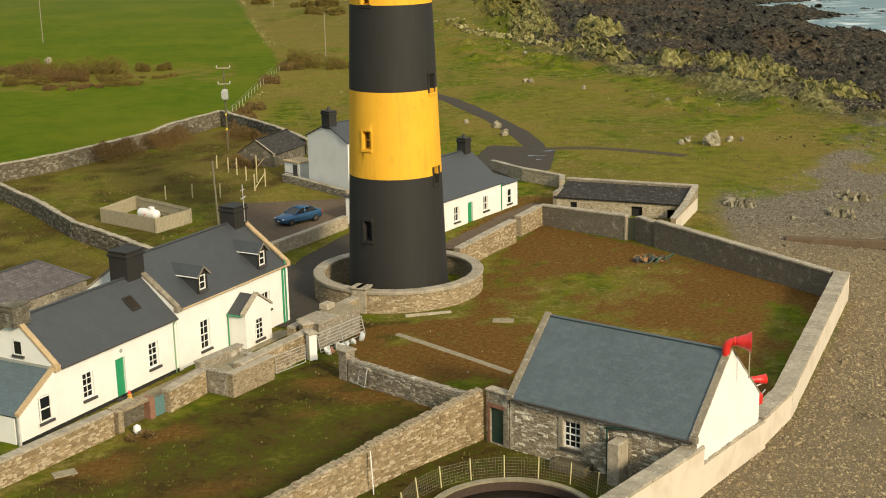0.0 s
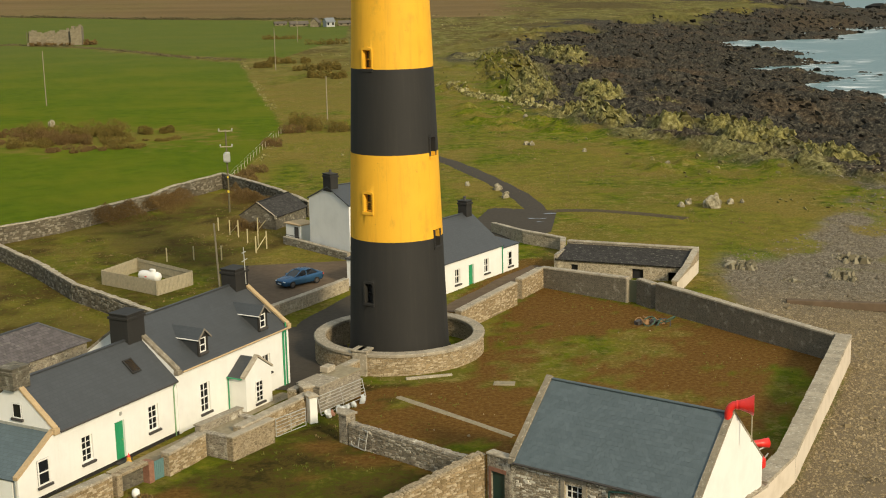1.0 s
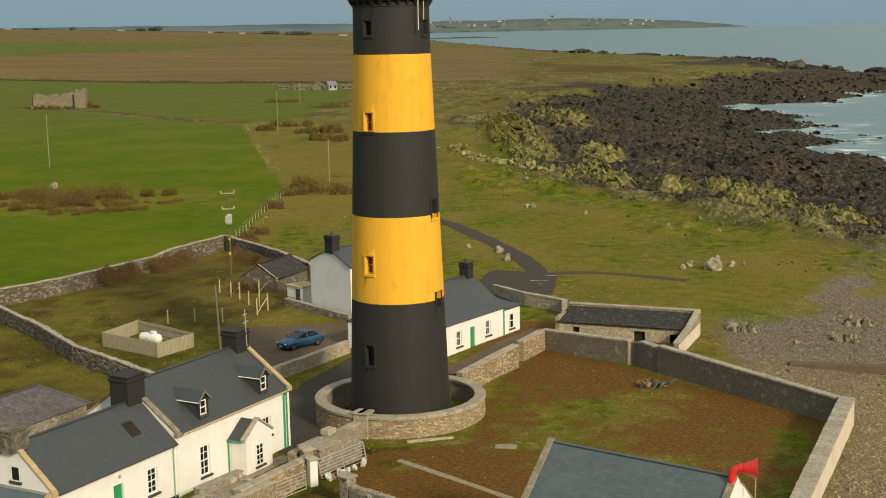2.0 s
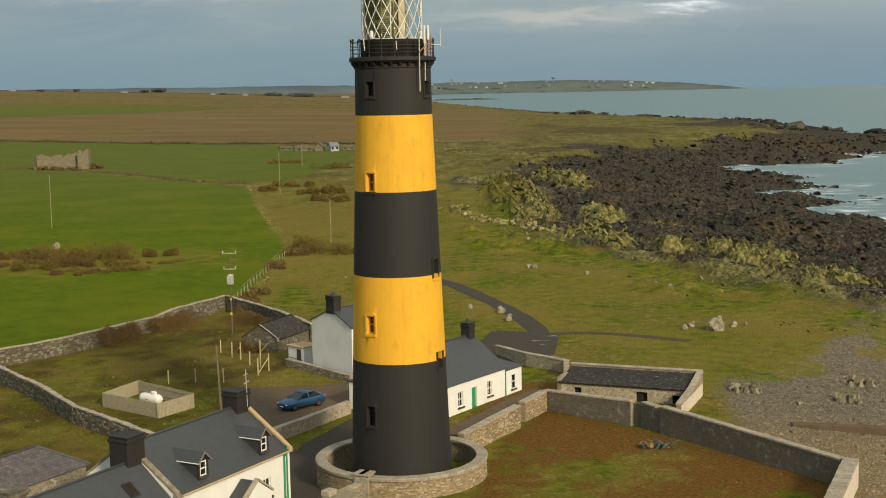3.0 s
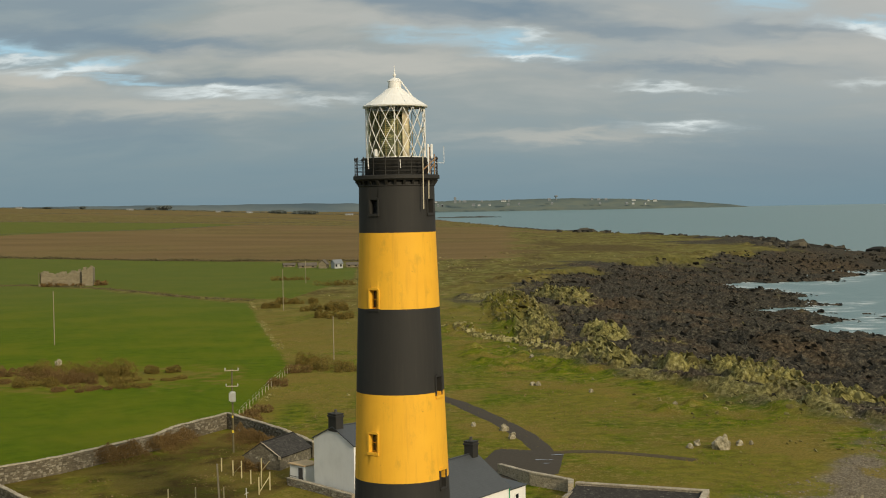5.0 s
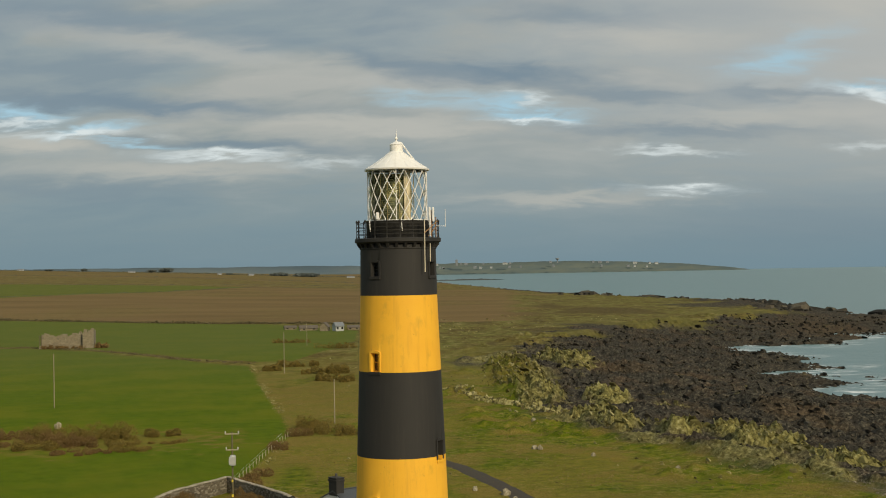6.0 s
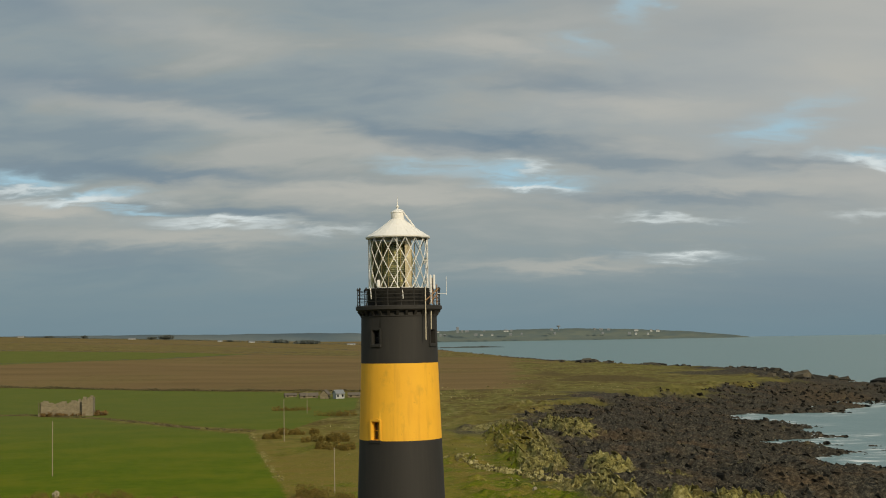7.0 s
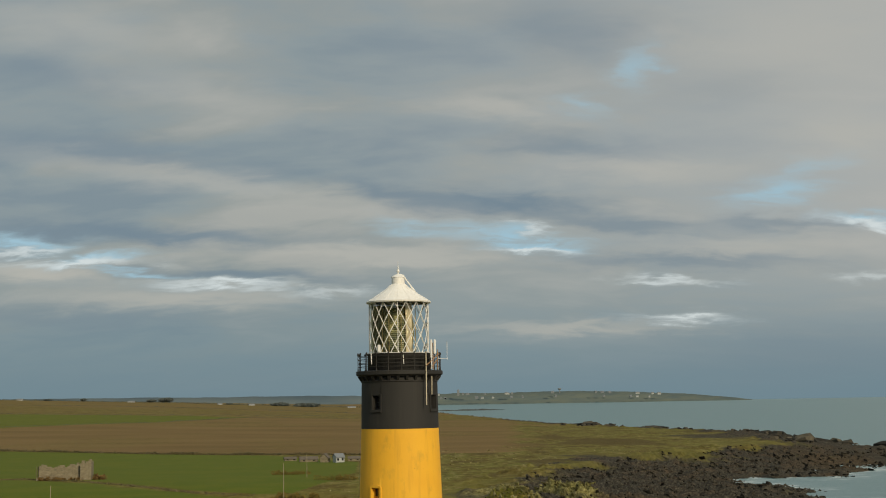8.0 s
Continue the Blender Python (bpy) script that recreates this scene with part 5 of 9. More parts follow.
def make_keepers_house():
    """Two white cottages in one row with a lean-to, a porch and two dormers."""
    h = thing("keepers_house", (-18.74, -27.8, 0.0), 61.35, "long white rendered keepers house with dark slate roof and green trim", "house")
    LW, RW = 10.72, 23.12
    # walls
    wins = [(2.15, 3.05, 0.95, 2.55), (8.0, 8.9, 1.0, 2.62)]
    door = (4.95, 5.80, 0.12, 2.55)
    part("front_wall", holed(bmesh.new(), 0.3, LW - 0.002, -0.6, 3.72, wins + [door], 0.45), WHITE, h)
    rwins = [(13.1, 14.05, 0.60, 2.60), (19.95, 20.85, 1.35, 2.68)]
    part("front_wall", holed(bmesh.new(), LW + 0.4, RW - 0.3, -1.2, 4.14, rwins, 0.45), WHITE, h)
    for w in wins:
        sash_window(h, *w)
    sash_window(h, *rwins[0], cols=2, rows=4)
    sash_window(h, *rwins[1], cols=2, rows=2)
    door_leaf(h, *door, GREEN)
    part("vent", turned([(0.0, 0.0), (0.13, 0.0), (0.13, 0.05), (0.10, 0.06), (0.0, 0.06)], 14, False), GALV, h).matrix_basis = Matrix.Translation((5.5, 0.0, 3.0)) @ pose(0, 0, 0, 90)
    gable_wall(h, 0.0, 0.298, 5.8, -0.6, 3.75, 6.2, WHITE)
    gable_wall(h, RW - 0.298, 0.298, 7.8, -1.2, 4.2, 7.0, WHITE)
    gable_wall(h, LW, 0.398, 7.8, -1.0, 4.2, 7.0, WHITE, -0.01)
    part("rear_wall", boxes((0.3, LW - 0.002, 5.45, 5.8, -0.6, 3.72)), WHITE, h)
    part("rear_wall", boxes((LW + 0.4, RW - 0.3, 7.45, 7.8, -1.2, 4.14)), WHITE, h)
    # black plinth, 25 cm high
    for x0, x1, top in ((-2.9, LW, 0.22), (LW + 0.01, 15.95, 0.0), (18.95, RW, -0.2)):
        part("plinth", boxes((x0, x1, -0.025, -0.003, -1.2, top)), BLACK, h)
    # roofs
    bm = bmesh.new()
    roof_slab(bm, [(0.30, -0.20, 3.58), (LW - 0.003, -0.20, 3.58), (LW - 0.003, 2.9, 6.2), (0.30, 2.9, 6.2)], 0.12, 0, 0)
    roof_slab(bm, [(LW - 0.003, 6.0, 3.58), (0.30, 6.0, 3.58), (0.30, 2.9, 6.2), (LW - 0.003, 2.9, 6.2)], 0.12, 0, 0)
    part("roof", bm, SLATE_DARK, h, "dark slate pitched roof")
    bm = bmesh.new()
    roof_slab(bm, [(LW + 0.30, -0.20, 4.06), (RW - 0.25, -0.20, 4.06), (RW - 0.25, 3.9, 7.0), (LW + 0.30, 3.9, 7.0)], 0.12, 0.1, 0)
    roof_slab(bm, [(RW - 0.25, 8.0, 4.06), (LW + 0.30, 8.0, 4.06), (LW + 0.30, 3.9, 7.0), (RW - 0.25, 3.9, 7.0)], 0.12, 0, 0)
    part("roof", bm, SLATE_DARK, h, "dark slate pitched roof")
    part("ridge_tiles", boxes((0.3, LW - 0.01, 2.78, 3.02, 6.14, 6.24), bevel=0.03), SLATE_DARK, h)
    part("ridge_tiles", boxes((LW + 0.5, RW - 0.26, 3.78, 4.02, 6.94, 7.04), bevel=0.03), SLATE_DARK, h)
    verge(h, -0.06, 0.36, 5.8, 3.75, 6.2, CLAY)
    verge(h, RW - 0.30, 0.36, 7.8, 4.2, 7.0, CLAY)
    verge(h, LW - 0.02, 0.40, 7.8, 4.2, 7.0, VERGE, lift=-0.02, thick=0.2)
    part("eaves_board", boxes((0.3, LW - 0.03, -0.10, -0.02, 3.50, 3.64)), CLAY, h)
    part("eaves_board", boxes((LW + 0.42, RW - 0.3, -0.10, -0.02, 3.98, 4.12)), CLAY, h)
    gutter(h, 0.35, LW - 0.1, -0.27, 3.55, SILL)
    gutter(h, LW + 0.45, RW - 0.1, -0.27, 4.03, CLAY)
    part("downpipe", rods(((LW - 0.35, -0.27, 3.5), (LW - 0.35, -0.08, 3.2)), ((LW - 0.35, -0.08, 3.2), (LW - 0.35, -0.08, 0.0)), r=0.04, n=8), PALE_GREEN, h, "faded green downpipe")
    part("downpipe", rods(((RW - 0.75, -0.27, 4.0), (RW - 0.75, -0.08, 3.7)), ((RW - 0.75, -0.08, 3.7), (RW - 0.75, -0.08, -0.6)), r=0.07, n=8), GREEN, h, "green downpipe")
    part("downpipe", rods(((RW - 0.45, -0.10, 4.45), (RW - 0.45, -0.10, -0.6)), r=0.05, n=8), GREEN, h, "green downpipe")
    part("pilaster", boxes((LW + 0.02, LW + 0.36, -0.05, -0.003, -1.0, 4.0)), WHITE, h)
    chimney(h, LW - 1.25, LW + 0.35, 2.55, 4.05, 5.6, 7.75, BLACK, 0)
    chimney(h, RW - 1.5, RW - 0.05, 3.25, 4.55, 6.5, 8.05, BLACK, 0)
    chimney(h, -0.45, 0.85, 2.3, 3.5, 5.8, 7.0, STONE_DARK, 0)
    part("aerial_mast", rods(((RW - 0.4, 3.2, 6.9), (RW - 0.5, 3.2, 9.6)), ((RW - 0.75, 3.2, 8.6), (RW - 0.15, 3.2, 8.7)), ((RW - 0.7, 3.2, 9.2), (RW - 0.3, 3.2, 9.25)), r=0.035), GALV, h)
    # skylight
    sl = part("skylight", boxes((7.95, 8.75, -0.55, 0.55, 0.02, 0.10), bevel=0.01), BLACK, h)
    k = math.degrees(math.atan2(6.2 - 3.75, 2.9))
    sl.matrix_basis = Matrix.Translation((0, 1.45, 3.75 + 1.45 * 2.45 / 2.9)) @ pose(0, 0, 0, k)
    part("pane", boxes((8.05, 8.65, -0.45, 0.45, 0.10, 0.115)), WINDOW, sl)
    # lean-to against the end
    part("front_wall", lean_to_front(), WHITE, h)
    part("end_wall", boxes((-2.9, -2.6, 0.45, 5.0, -0.7, 1.72)), WHITE, h)
    bm = bmesh.new()
    roof_slab(bm, [(-3.02, 5.1, 1.72), (-3.02, 0.22, 1.72), (-0.002, 0.22, 3.55), (-0.002, 5.1, 3.55)], 0.1, 0, 0)
    part("roof", bm, SLATE_BLUE, h, "grey slate lean-to roof")
    bm = bmesh.new()
    prism(bm, [(-3.0, -0.08, 1.75), (0.05, -0.08, 3.62), (0.05, -0.08, 3.78), (-3.0, -0.08, 1.93)], (0, 0.32, 0))
    part("verge_board", bm, CLAY, h)
    part("downpipe", rods(((-2.96, 0.12, 1.7), (-2.96, 0.12, -0.4)), r=0.045, n=8), GALV, h)
    part("flashing", boxes((-0.03, -0.003, 0.3, 5.0, 3.55, 3.72)), GALV, h)
    sash_window(h, -1.45, -0.55, 0.85, 2.35, 1, 2, y=-0.09, deep=0.0)
    side = Matrix.Translation((0, 0, 0)) @ pose(0, 0, 0, 0, 0, -90)
    w = part("gable_window", boxes((-0.02, -0.003, 2.3, 3.0, 4.05, 4.95)), WINDOW, h)
    part("window_frame", boxes((-0.05, -0.021, 2.3, 2.36, 4.05, 4.95), (-0.05, -0.021, 2.94, 3.0, 4.05, 4.95), (-0.05, -0.021, 2.36, 2.94, 4.05, 4.11), (-0.05, -0.021, 2.36, 2.94, 4.89, 4.95)), WHITE_METAL, w)
    part("sill", boxes((-0.12, -0.003, 2.2, 3.1, 3.9, 4.045)), SILL, w)
    # porch
    make_porch(h)
    for x in (13.35, 19.95):
        make_dormer(h, x)
    return h


def lean_to_front():
    bm = bmesh.new()
    prism(bm, [(-2.9, 0, -0.7), (-0.003, 0, -0.7), (-0.003, 0, 3.58), (-2.9, 0, 1.80)], (0, 0.3, 0))
    return bm


def make_porch(h):
    x0, x1, y0, eave, ridge, base = 16.0, 18.9, -1.45, 2.42, 3.42, -1.0
    xm = (x0 + x1) / 2
    porch = part("porch", boxes((x0, x0 + 0.28, y0 + 0.3, -0.003, base, eave), (x1 - 0.28, x1, y0 + 0.3, -0.003, base, eave)), WHITE, h)
    bm = bmesh.new()
    prism(bm, [(x0, y0, base), (x1, y0, base), (x1, y0, eave), (xm, y0, ridge), (x0, y0, eave)], (0, 0.298, 0))
    part("porch_gable", bm, WHITE, porch)
    bm = bmesh.new()
    o = 0.18
    s = (ridge - eave) / (xm - x0)
    roof_slab(bm, [(x0 - o, -0.05, eave - o * s + 0.03), (x0 - o, y0 + 0.2, eave - o * s + 0.03), (xm, y0 + 0.2, ridge + 0.03), (xm, -0.05, ridge + 0.03)], 0.08, 0, 0)
    roof_slab(bm, [(x1 + o, y0 + 0.2, eave - o * s + 0.03), (x1 + o, -0.05, eave - o * s + 0.03), (xm, -0.05, ridge + 0.03), (xm, y0 + 0.2, ridge + 0.03)], 0.08, 0, 0)
    part("porch_roof", bm, SLATE_DARK, porch)
    bm = bmesh.new()
    for a, b in ((x0 - o, xm), (x1 + o, xm)):
        prism(bm, [(a, y0 - 0.06, eave - o * s + 0.06), (b, y0 - 0.06, ridge + 0.06), (b, y0 - 0.06, ridge + 0.22), (a, y0 - 0.06, eave - o * s + 0.22)], (0, 0.34, 0))
    part("porch_verge", bm, COPING, porch)
    w = sash_window(porch, xm - 0.42, xm + 0.42, 0.35, 1.85, 2, 4, y=y0 - 0.05, deep=0.004)
    part("gutter", rods(((x0 - 0.2, y0 + 0.2, eave - 0.1), (x0 - 0.2, -0.05, eave - 0.1)), r=0.05), GREEN, porch)
    part("downpipe", rods(((x0 - 0.14, -0.12, eave - 0.1), (x0 - 0.14, -0.12, base)), r=0.045), GREEN, porch)


GREY_BOARD = plain("grey_weathered_board", (0.17, 0.15, 0.12), 0.8)


def make_dormer(h, x):
    """A narrow dormer with slated cheeks, its front standing on the slope."""
    yf, w = 0.22, 1.05
    z0 = 4.2 + yf * 2.8 / 3.9
    ze, zr = z0 + 1.28, z0 + 1.78
    back_e, back_r = (ze - 4.2) * 3.9 / 2.8, (zr - 4.2) * 3.9 / 2.8
    d = part("dormer", holed(bmesh.new(), x, x + w, z0 - 0.1, ze, [(x + 0.2, x + w - 0.2, z0 + 0.22, ze - 0.08)], 0.08), BLACK, h)
    d.matrix_basis = Matrix.Translation((0, yf, 0))
    bm = bmesh.new()
    prism(bm, [(x, 0, ze), (x + w, 0, ze), (x + w / 2, 0, zr)], (0, 0.08, 0))
    part("dormer_gable", bm, BLACK, d)
    bm = bmesh.new()
    for a, b in ((x, x + 0.08), (x + w - 0.08, x + w)):
        prism(bm, [(a, 0.083, z0 - 0.05), (a, back_e - yf, ze - 0.02), (a, 0.083, ze)], (b - a, 0, 0))
    part("dormer_cheek", bm, SLATE_DARK, d)
    bm = bmesh.new()
    o = 0.14
    s = (zr - ze) / (w / 2)
    for a in (x - o, x + w + o):
        c = [(a, back_e - yf + 0.1, ze - o * s + 0.03), (a, -0.18, ze - o * s + 0.03), (x + w / 2, -0.18, zr + 0.03), (x + w / 2, back_r - yf + 0.1, zr + 0.03)]
        if a > x:
            c = [c[1], c[0], c[3], c[2]]
        roof_slab(bm, c, 0.07, 0, 0)
    part("dormer_roof", bm, SLATE_DARK, d)
    bm = bmesh.new()
    for a in (x - o, x + w + o):
        prism(bm, [(a, -0.22, ze - o * s - 0.08), (x + w / 2, -0.22, zr - 0.08), (x + w / 2, -0.22, zr + 0.06), (a, -0.22, ze - o * s + 0.06)], (0, 0.05, 0))
    part("bargeboard", bm, GREY_BOARD, d)
    part("gutter", rods(((x - o, -0.18, ze - o * s), (x - o, back_e - yf - 0.1, ze - o * s)), r=0.04), WHITE_METAL, d, "white gutter")
    sash_window(d, x + 0.2, x + w - 0.2, z0 + 0.22, ze - 0.08, 1, 2, deep=0.02)


make_keepers_house()


def make_gabled(name, at, turn, length, depth, base, eave, ridge, wall, roof, label, wins=(), door=None, door_paint=None, verge_mat=None, chimneys=(), category="house"):
    """A plain gabled house: front along local x at y = 0."""
    h = thing(name, at, turn, label, category)
    holes = [w[:4] for w in wins] + ([door] if door else [])
    part("front_wall", holed(bmesh.new(), 0.3, length - 0.3, base, eave - 0.03, holes, 0.45), wall, h)
    part("rear_wall", boxes((0.3, length - 0.3, depth - 0.35, depth, base, eave - 0.03)), wall, h)
    gable_wall(h, 0.0, 0.298, depth, base, eave, ridge, wall)
    gable_wall(h, length - 0.298, 0.298, depth, base, eave, ridge, wall)
    s = (ridge - eave) / (depth / 2)
    o, v = 0.2, (0.28 if verge_mat else -0.12)
    bm = bmesh.new()
    roof_slab(bm, [(v, -o, eave - o * s + 0.05), (length - v, -o, eave - o * s + 0.05), (length - v, depth / 2, ridge + 0.05), (v, depth / 2, ridge + 0.05)], 0.1, 0, 0)
    roof_slab(bm, [(length - v, depth + o, eave - o * s + 0.05), (v, depth + o, eave - o * s + 0.05), (v, depth / 2, ridge + 0.05), (length - v, depth / 2, ridge + 0.05)], 0.1, 0, 0)
    part("roof", bm, roof, h)
    part("ridge_tiles", boxes((v + 0.02, length - v - 0.02, depth / 2 - 0.12, depth / 2 + 0.12, ridge + 0.0, ridge + 0.09), bevel=0.03), roof, h)
    if verge_mat:
        verge(h, -0.05, 0.36, depth, eave, ridge, verge_mat)
        verge(h, length - 0.31, 0.36, depth, eave, ridge, verge_mat)
    for w in wins:
        sash_window(h, *w[:4], *(w[4:] or (2, 2)))
    if door:
        door_leaf(h, *door, door_paint)
    for c in chimneys:
        chimney(h, *c)
    return h


# the second cottage, past the tower
cottage = make_gabled("cottage", (2.6, 16.2, 0), 54.5, 11.3, 7.6, -1.2, 2.8, 5.6, WHITE, SLATE_DARK, "low white cottage with dark slate roof and green door",
                      wins=[(3.4, 4.2, 0.45, 1.85, 2, 2), (8.2, 9.0, 0.55, 1.95, 2, 2)], door=(5.6, 6.4, -0.35, 1.85), door_paint=GREEN, chimneys=[(10.2, 11.1, 3.3, 4.3, 5.2, 6.75, BLACK, 1)])
part("plinth", boxes((0, 14.2, -0.025, -0.003, -1.2, -0.25)), SILL, cottage)
part("wing", boxes((11.303, 14.2, 0.02, 4.6, -1.2, 2.45)), WHITE, cottage)
bm = bmesh.new()
roof_slab(bm, [(11.303, -0.1, 2.46), (14.35, -0.1, 2.46), (14.35, 4.7, 3.0), (11.303, 4.7, 3.0)], 0.1, 0, 0)
part("wing_roof", bm, SLATE_DARK, cottage)
part("downpipe", rods(((11.2, -0.1, 2.7), (11.2, -0.1, -0.5)), r=0.05), GREEN, cottage)
sash_window(cottage, 12.3, 13.0, 0.45, 1.9, 1, 2, y=-0.04, deep=0.0)
part("rear_room", boxes((0.02, 5.0, 7.61, 9.9, -1.5, 2.4)), WHITE, cottage)
part("rear_room_roof", boxes((-0.12, 5.1, 7.615, 10.05, 2.403, 2.55), bevel=0.02), SILL, cottage)

# the tall white gabled house, beyond the tower
tall = make_gabled("gabled_house", (-5.9, 33.8, 0), 40.3, 8.0, 7.0, -1.0, 5.4, 6.9, WHITE, SLATE_DARK, "tall white rendered house with black chimney on its gable", chimneys=[(-0.1, 0.85, 2.85, 4.2, 6.4, 8.15, BLACK, 1)])
part("plinth", boxes((-0.02, -0.003, 0, 7.0, -1.0, 0.15)), SILL, tall)

# engine house of the fog signal
engine = make_gabled("engine_house", (6.85, -32.18, 0), -37.0, 11.0, 7.25, -0.3, 3.2, 6.65, GREY_STONE, SLATE_BLUE, "stone engine house with grey slate roof and whitewashed end gable",
                     wins=[(3.35, 4.4, 0.95, 2.45, 3, 4)], verge_mat=VERGE, category="outbuilding")
gable_coat = bmesh.new()
prism(gable_coat, [(11.003, -0.02, -0.3), (11.003, 7.27, -0.3), (11.003, 7.27, 3.25), (11.003, 3.625, 6.72), (11.003, -0.02, 3.25)], (0.04, 0, 0))
part("whitewash", gable_coat, WHITE, engine, "bright whitewashed gable")
part("eaves_course", boxes((0.3, 10.7, -0.08, -0.003, 3.02, 3.16)), CLAY, engine)
gutter(engine, 0.3, 10.9, -0.26, 3.02, SILL)
part("downpipe", rods(((7.5, -0.26, 2.95), (6.1, -0.22, 2.72)), ((6.1, -0.22, 2.72), (6.1, -0.16, -0.2)), r=0.055, n=8), DARK_GREEN, engine, "dark green downpipe")
part("shoe", boxes((5.95, 6.25, -0.75, -0.1, -0.28, -0.05), bevel=0.03), CONCRETE, engine)
part("window_surround", boxes((3.1, 3.345, -0.05, -0.003, 0.75, 2.65), (4.405, 4.65, -0.05, -0.003, 0.75, 2.65), (3.1, 4.65, -0.05, -0.003, 2.653, 2.85)), COPING, engine)
part("buttress", boxes((6.55, 7.25, -1.0, -0.003, -0.3, 2.3), bevel=0.05), COPING, engine)


def slate_look(source):
    def build(node, p, put):
        tone = node("ShaderNodeObjectInfo").outputs["Random"] if source == "object" else node("ShaderNodeNewGeometry").outputs["Random Per Island"]
        c = mix(node, tone, (0.074, 0.098, 0.110), (0.096, 0.124, 0.138))
        broad = noise_of(node, world_place(node), 0.8, 5, 0.65)
        c = mix(node, math_node(node, "MULTIPLY", ramp_val(node, broad, 0.45, 0.68), 0.45), c, (0.058, 0.078, 0.084))
        put("Base Color", mix(node, math_node(node, "MULTIPLY", noise_of(node, world_place(node), 16, 4, 0.6), 0.3), c, (0.05, 0.065, 0.07)))
        p.inputs["Roughness"].default_value = 0.6
    return build


SLATE_PIECE, SLATE_REST = surface("single_slate", slate_look("object")), surface("laid_slates", slate_look("island"))


def lay_slates(roof, x0, x1, foot, rise, run, course=0.24, width=0.34, rows_single=9):
    """Slates course by course on a roof plane rising along y: the lowest courses piece by piece, the rest as one mesh."""
    rnd = random.Random(31)
    slope = math.atan2(rise, run)
    rows, cols = int(math.hypot(rise, run) / course), int((x1 - x0) / width)
    w = (x1 - x0) / cols
    shape = boxes((0.004, w - 0.004, 0.0, course + 0.05, 0.0, 0.010))
    for v in shape.verts:
        v.co.z += 0.007 * (1 - v.co.y / (course + 0.05))
    me = bpy.data.meshes.new("slate")
    shape.normal_update()
    shape.to_mesh(me)
    me.materials.append(SLATE_PIECE)
    rest = bmesh.new()
    for k in range(rows):
        for j in range(cols + k % 2):
            x = x0 + w * (j - 0.5 * (k % 2))
            a, b = max(x, x0) - x, min(x + w, x1) - x
            m = Matrix.Translation(foot) @ pose(0, 0, 0, math.degrees(slope)) @ Matrix.Translation((x + a, k * course + rnd.uniform(-0.008, 0.008), 0.004 + rnd.uniform(0, 0.004))) @ Matrix.Diagonal(((b - a) / w, 1, 1, 1))
            if k < rows_single:
                ob = new("slate", me)
                ob.parent = roof
                ob.matrix_basis = m
            else:
                vs = [rest.verts.new(m @ v.co) for v in me.vertices]
                for f in me.polygons:
                    rest.faces.new([vs[i] for i in f.vertices])
    shape.free()
    ob = part("laid_slate", rest, SLATE_REST, roof)
    ob["kind"] = "stuff"


engine_roof = [c for c in engine.children if c.name.startswith("roof")][0]
lay_slates(engine_roof, 0.30, 10.70, (0, -0.2, 3.2 - 0.2 * 3.45 / 3.625 + 0.05), 3.45 / 3.625 * 3.72, 3.72)
# ---- walls ----
def stone_piece_look(dark, light, fleck, fleck_amount):
    """Rubble stones, each of its own tone, flecked with lichen and lime."""
    def build(node, p, put):
        both = math_node(node, "ADD", node("ShaderNodeNewGeometry").outputs["Random Per Island"], node("ShaderNodeObjectInfo").outputs["Random"])
        pick = math_node(node, "FRACT", both)
        c = mix(node, pick, dark, light)
        broad, fine = noise_of(node, world_place(node), 0.6, 4, 0.6), noise_of(node, world_place(node), 11, 4, 0.7)
        c = mix(node, math_node(node, "MULTIPLY", ramp_val(node, broad, 0.45, 0.68), 0.45), c, tuple(v * 0.75 for v in dark))
        c = mix(node, math_node(node, "MULTIPLY", ramp_val(node, fine, 0.5, 0.75), 0.35), c, tuple(v * 0.6 for v in dark))
        chance = math_node(node, "FRACT", math_node(node, "MULTIPLY", pick, 7.31))
        pale = math_node(node, "MULTIPLY", ramp_val(node, math_node(node, "ADD", chance, math_node(node, "MULTIPLY", noise_of(node, world_place(node), 1.6, 5, 0.7), 0.9)), 1.08, 1.22), fleck_amount)
        put("Base Color", mix(node, pale, c, fleck))
        p.inputs["Roughness"].default_value = 0.92
        p.inputs["Specular IOR Level"].default_value = 0.15
        put("Normal", bump(node, fine, 0.6, 0.02))
    return surface("stones_" + "_".join(str(round(100 * v)) for v in light), build)


STONE_PIECES = {
    "rubble_stone": stone_piece_look((0.165, 0.142, 0.105), (0.285, 0.245, 0.18), (0.54, 0.50, 0.41), 0.55),
    "warm_rubble_stone": stone_piece_look((0.215, 0.160, 0.088), (0.355, 0.268, 0.155), (0.56, 0.48, 0.35), 0.55),
    "mossy_field_stone": stone_piece_look((0.085, 0.073, 0.052), (0.165, 0.142, 0.10), (0.40, 0.37, 0.30), 0.4),
    "flecked_grey_stone": stone_piece_look((0.20, 0.168, 0.118), (0.345, 0.295, 0.22), (0.70, 0.66, 0.56), 0.8),
    "patched_lime_stone": stone_piece_look((0.27, 0.215, 0.15), (0.42, 0.345, 0.25), (0.64, 0.58, 0.47), 0.6)}
FACE = [(4, 5, 6, 7), (0, 1, 5, 4), (1, 2, 6, 5), (2, 3, 7, 6), (3, 0, 4, 7)]


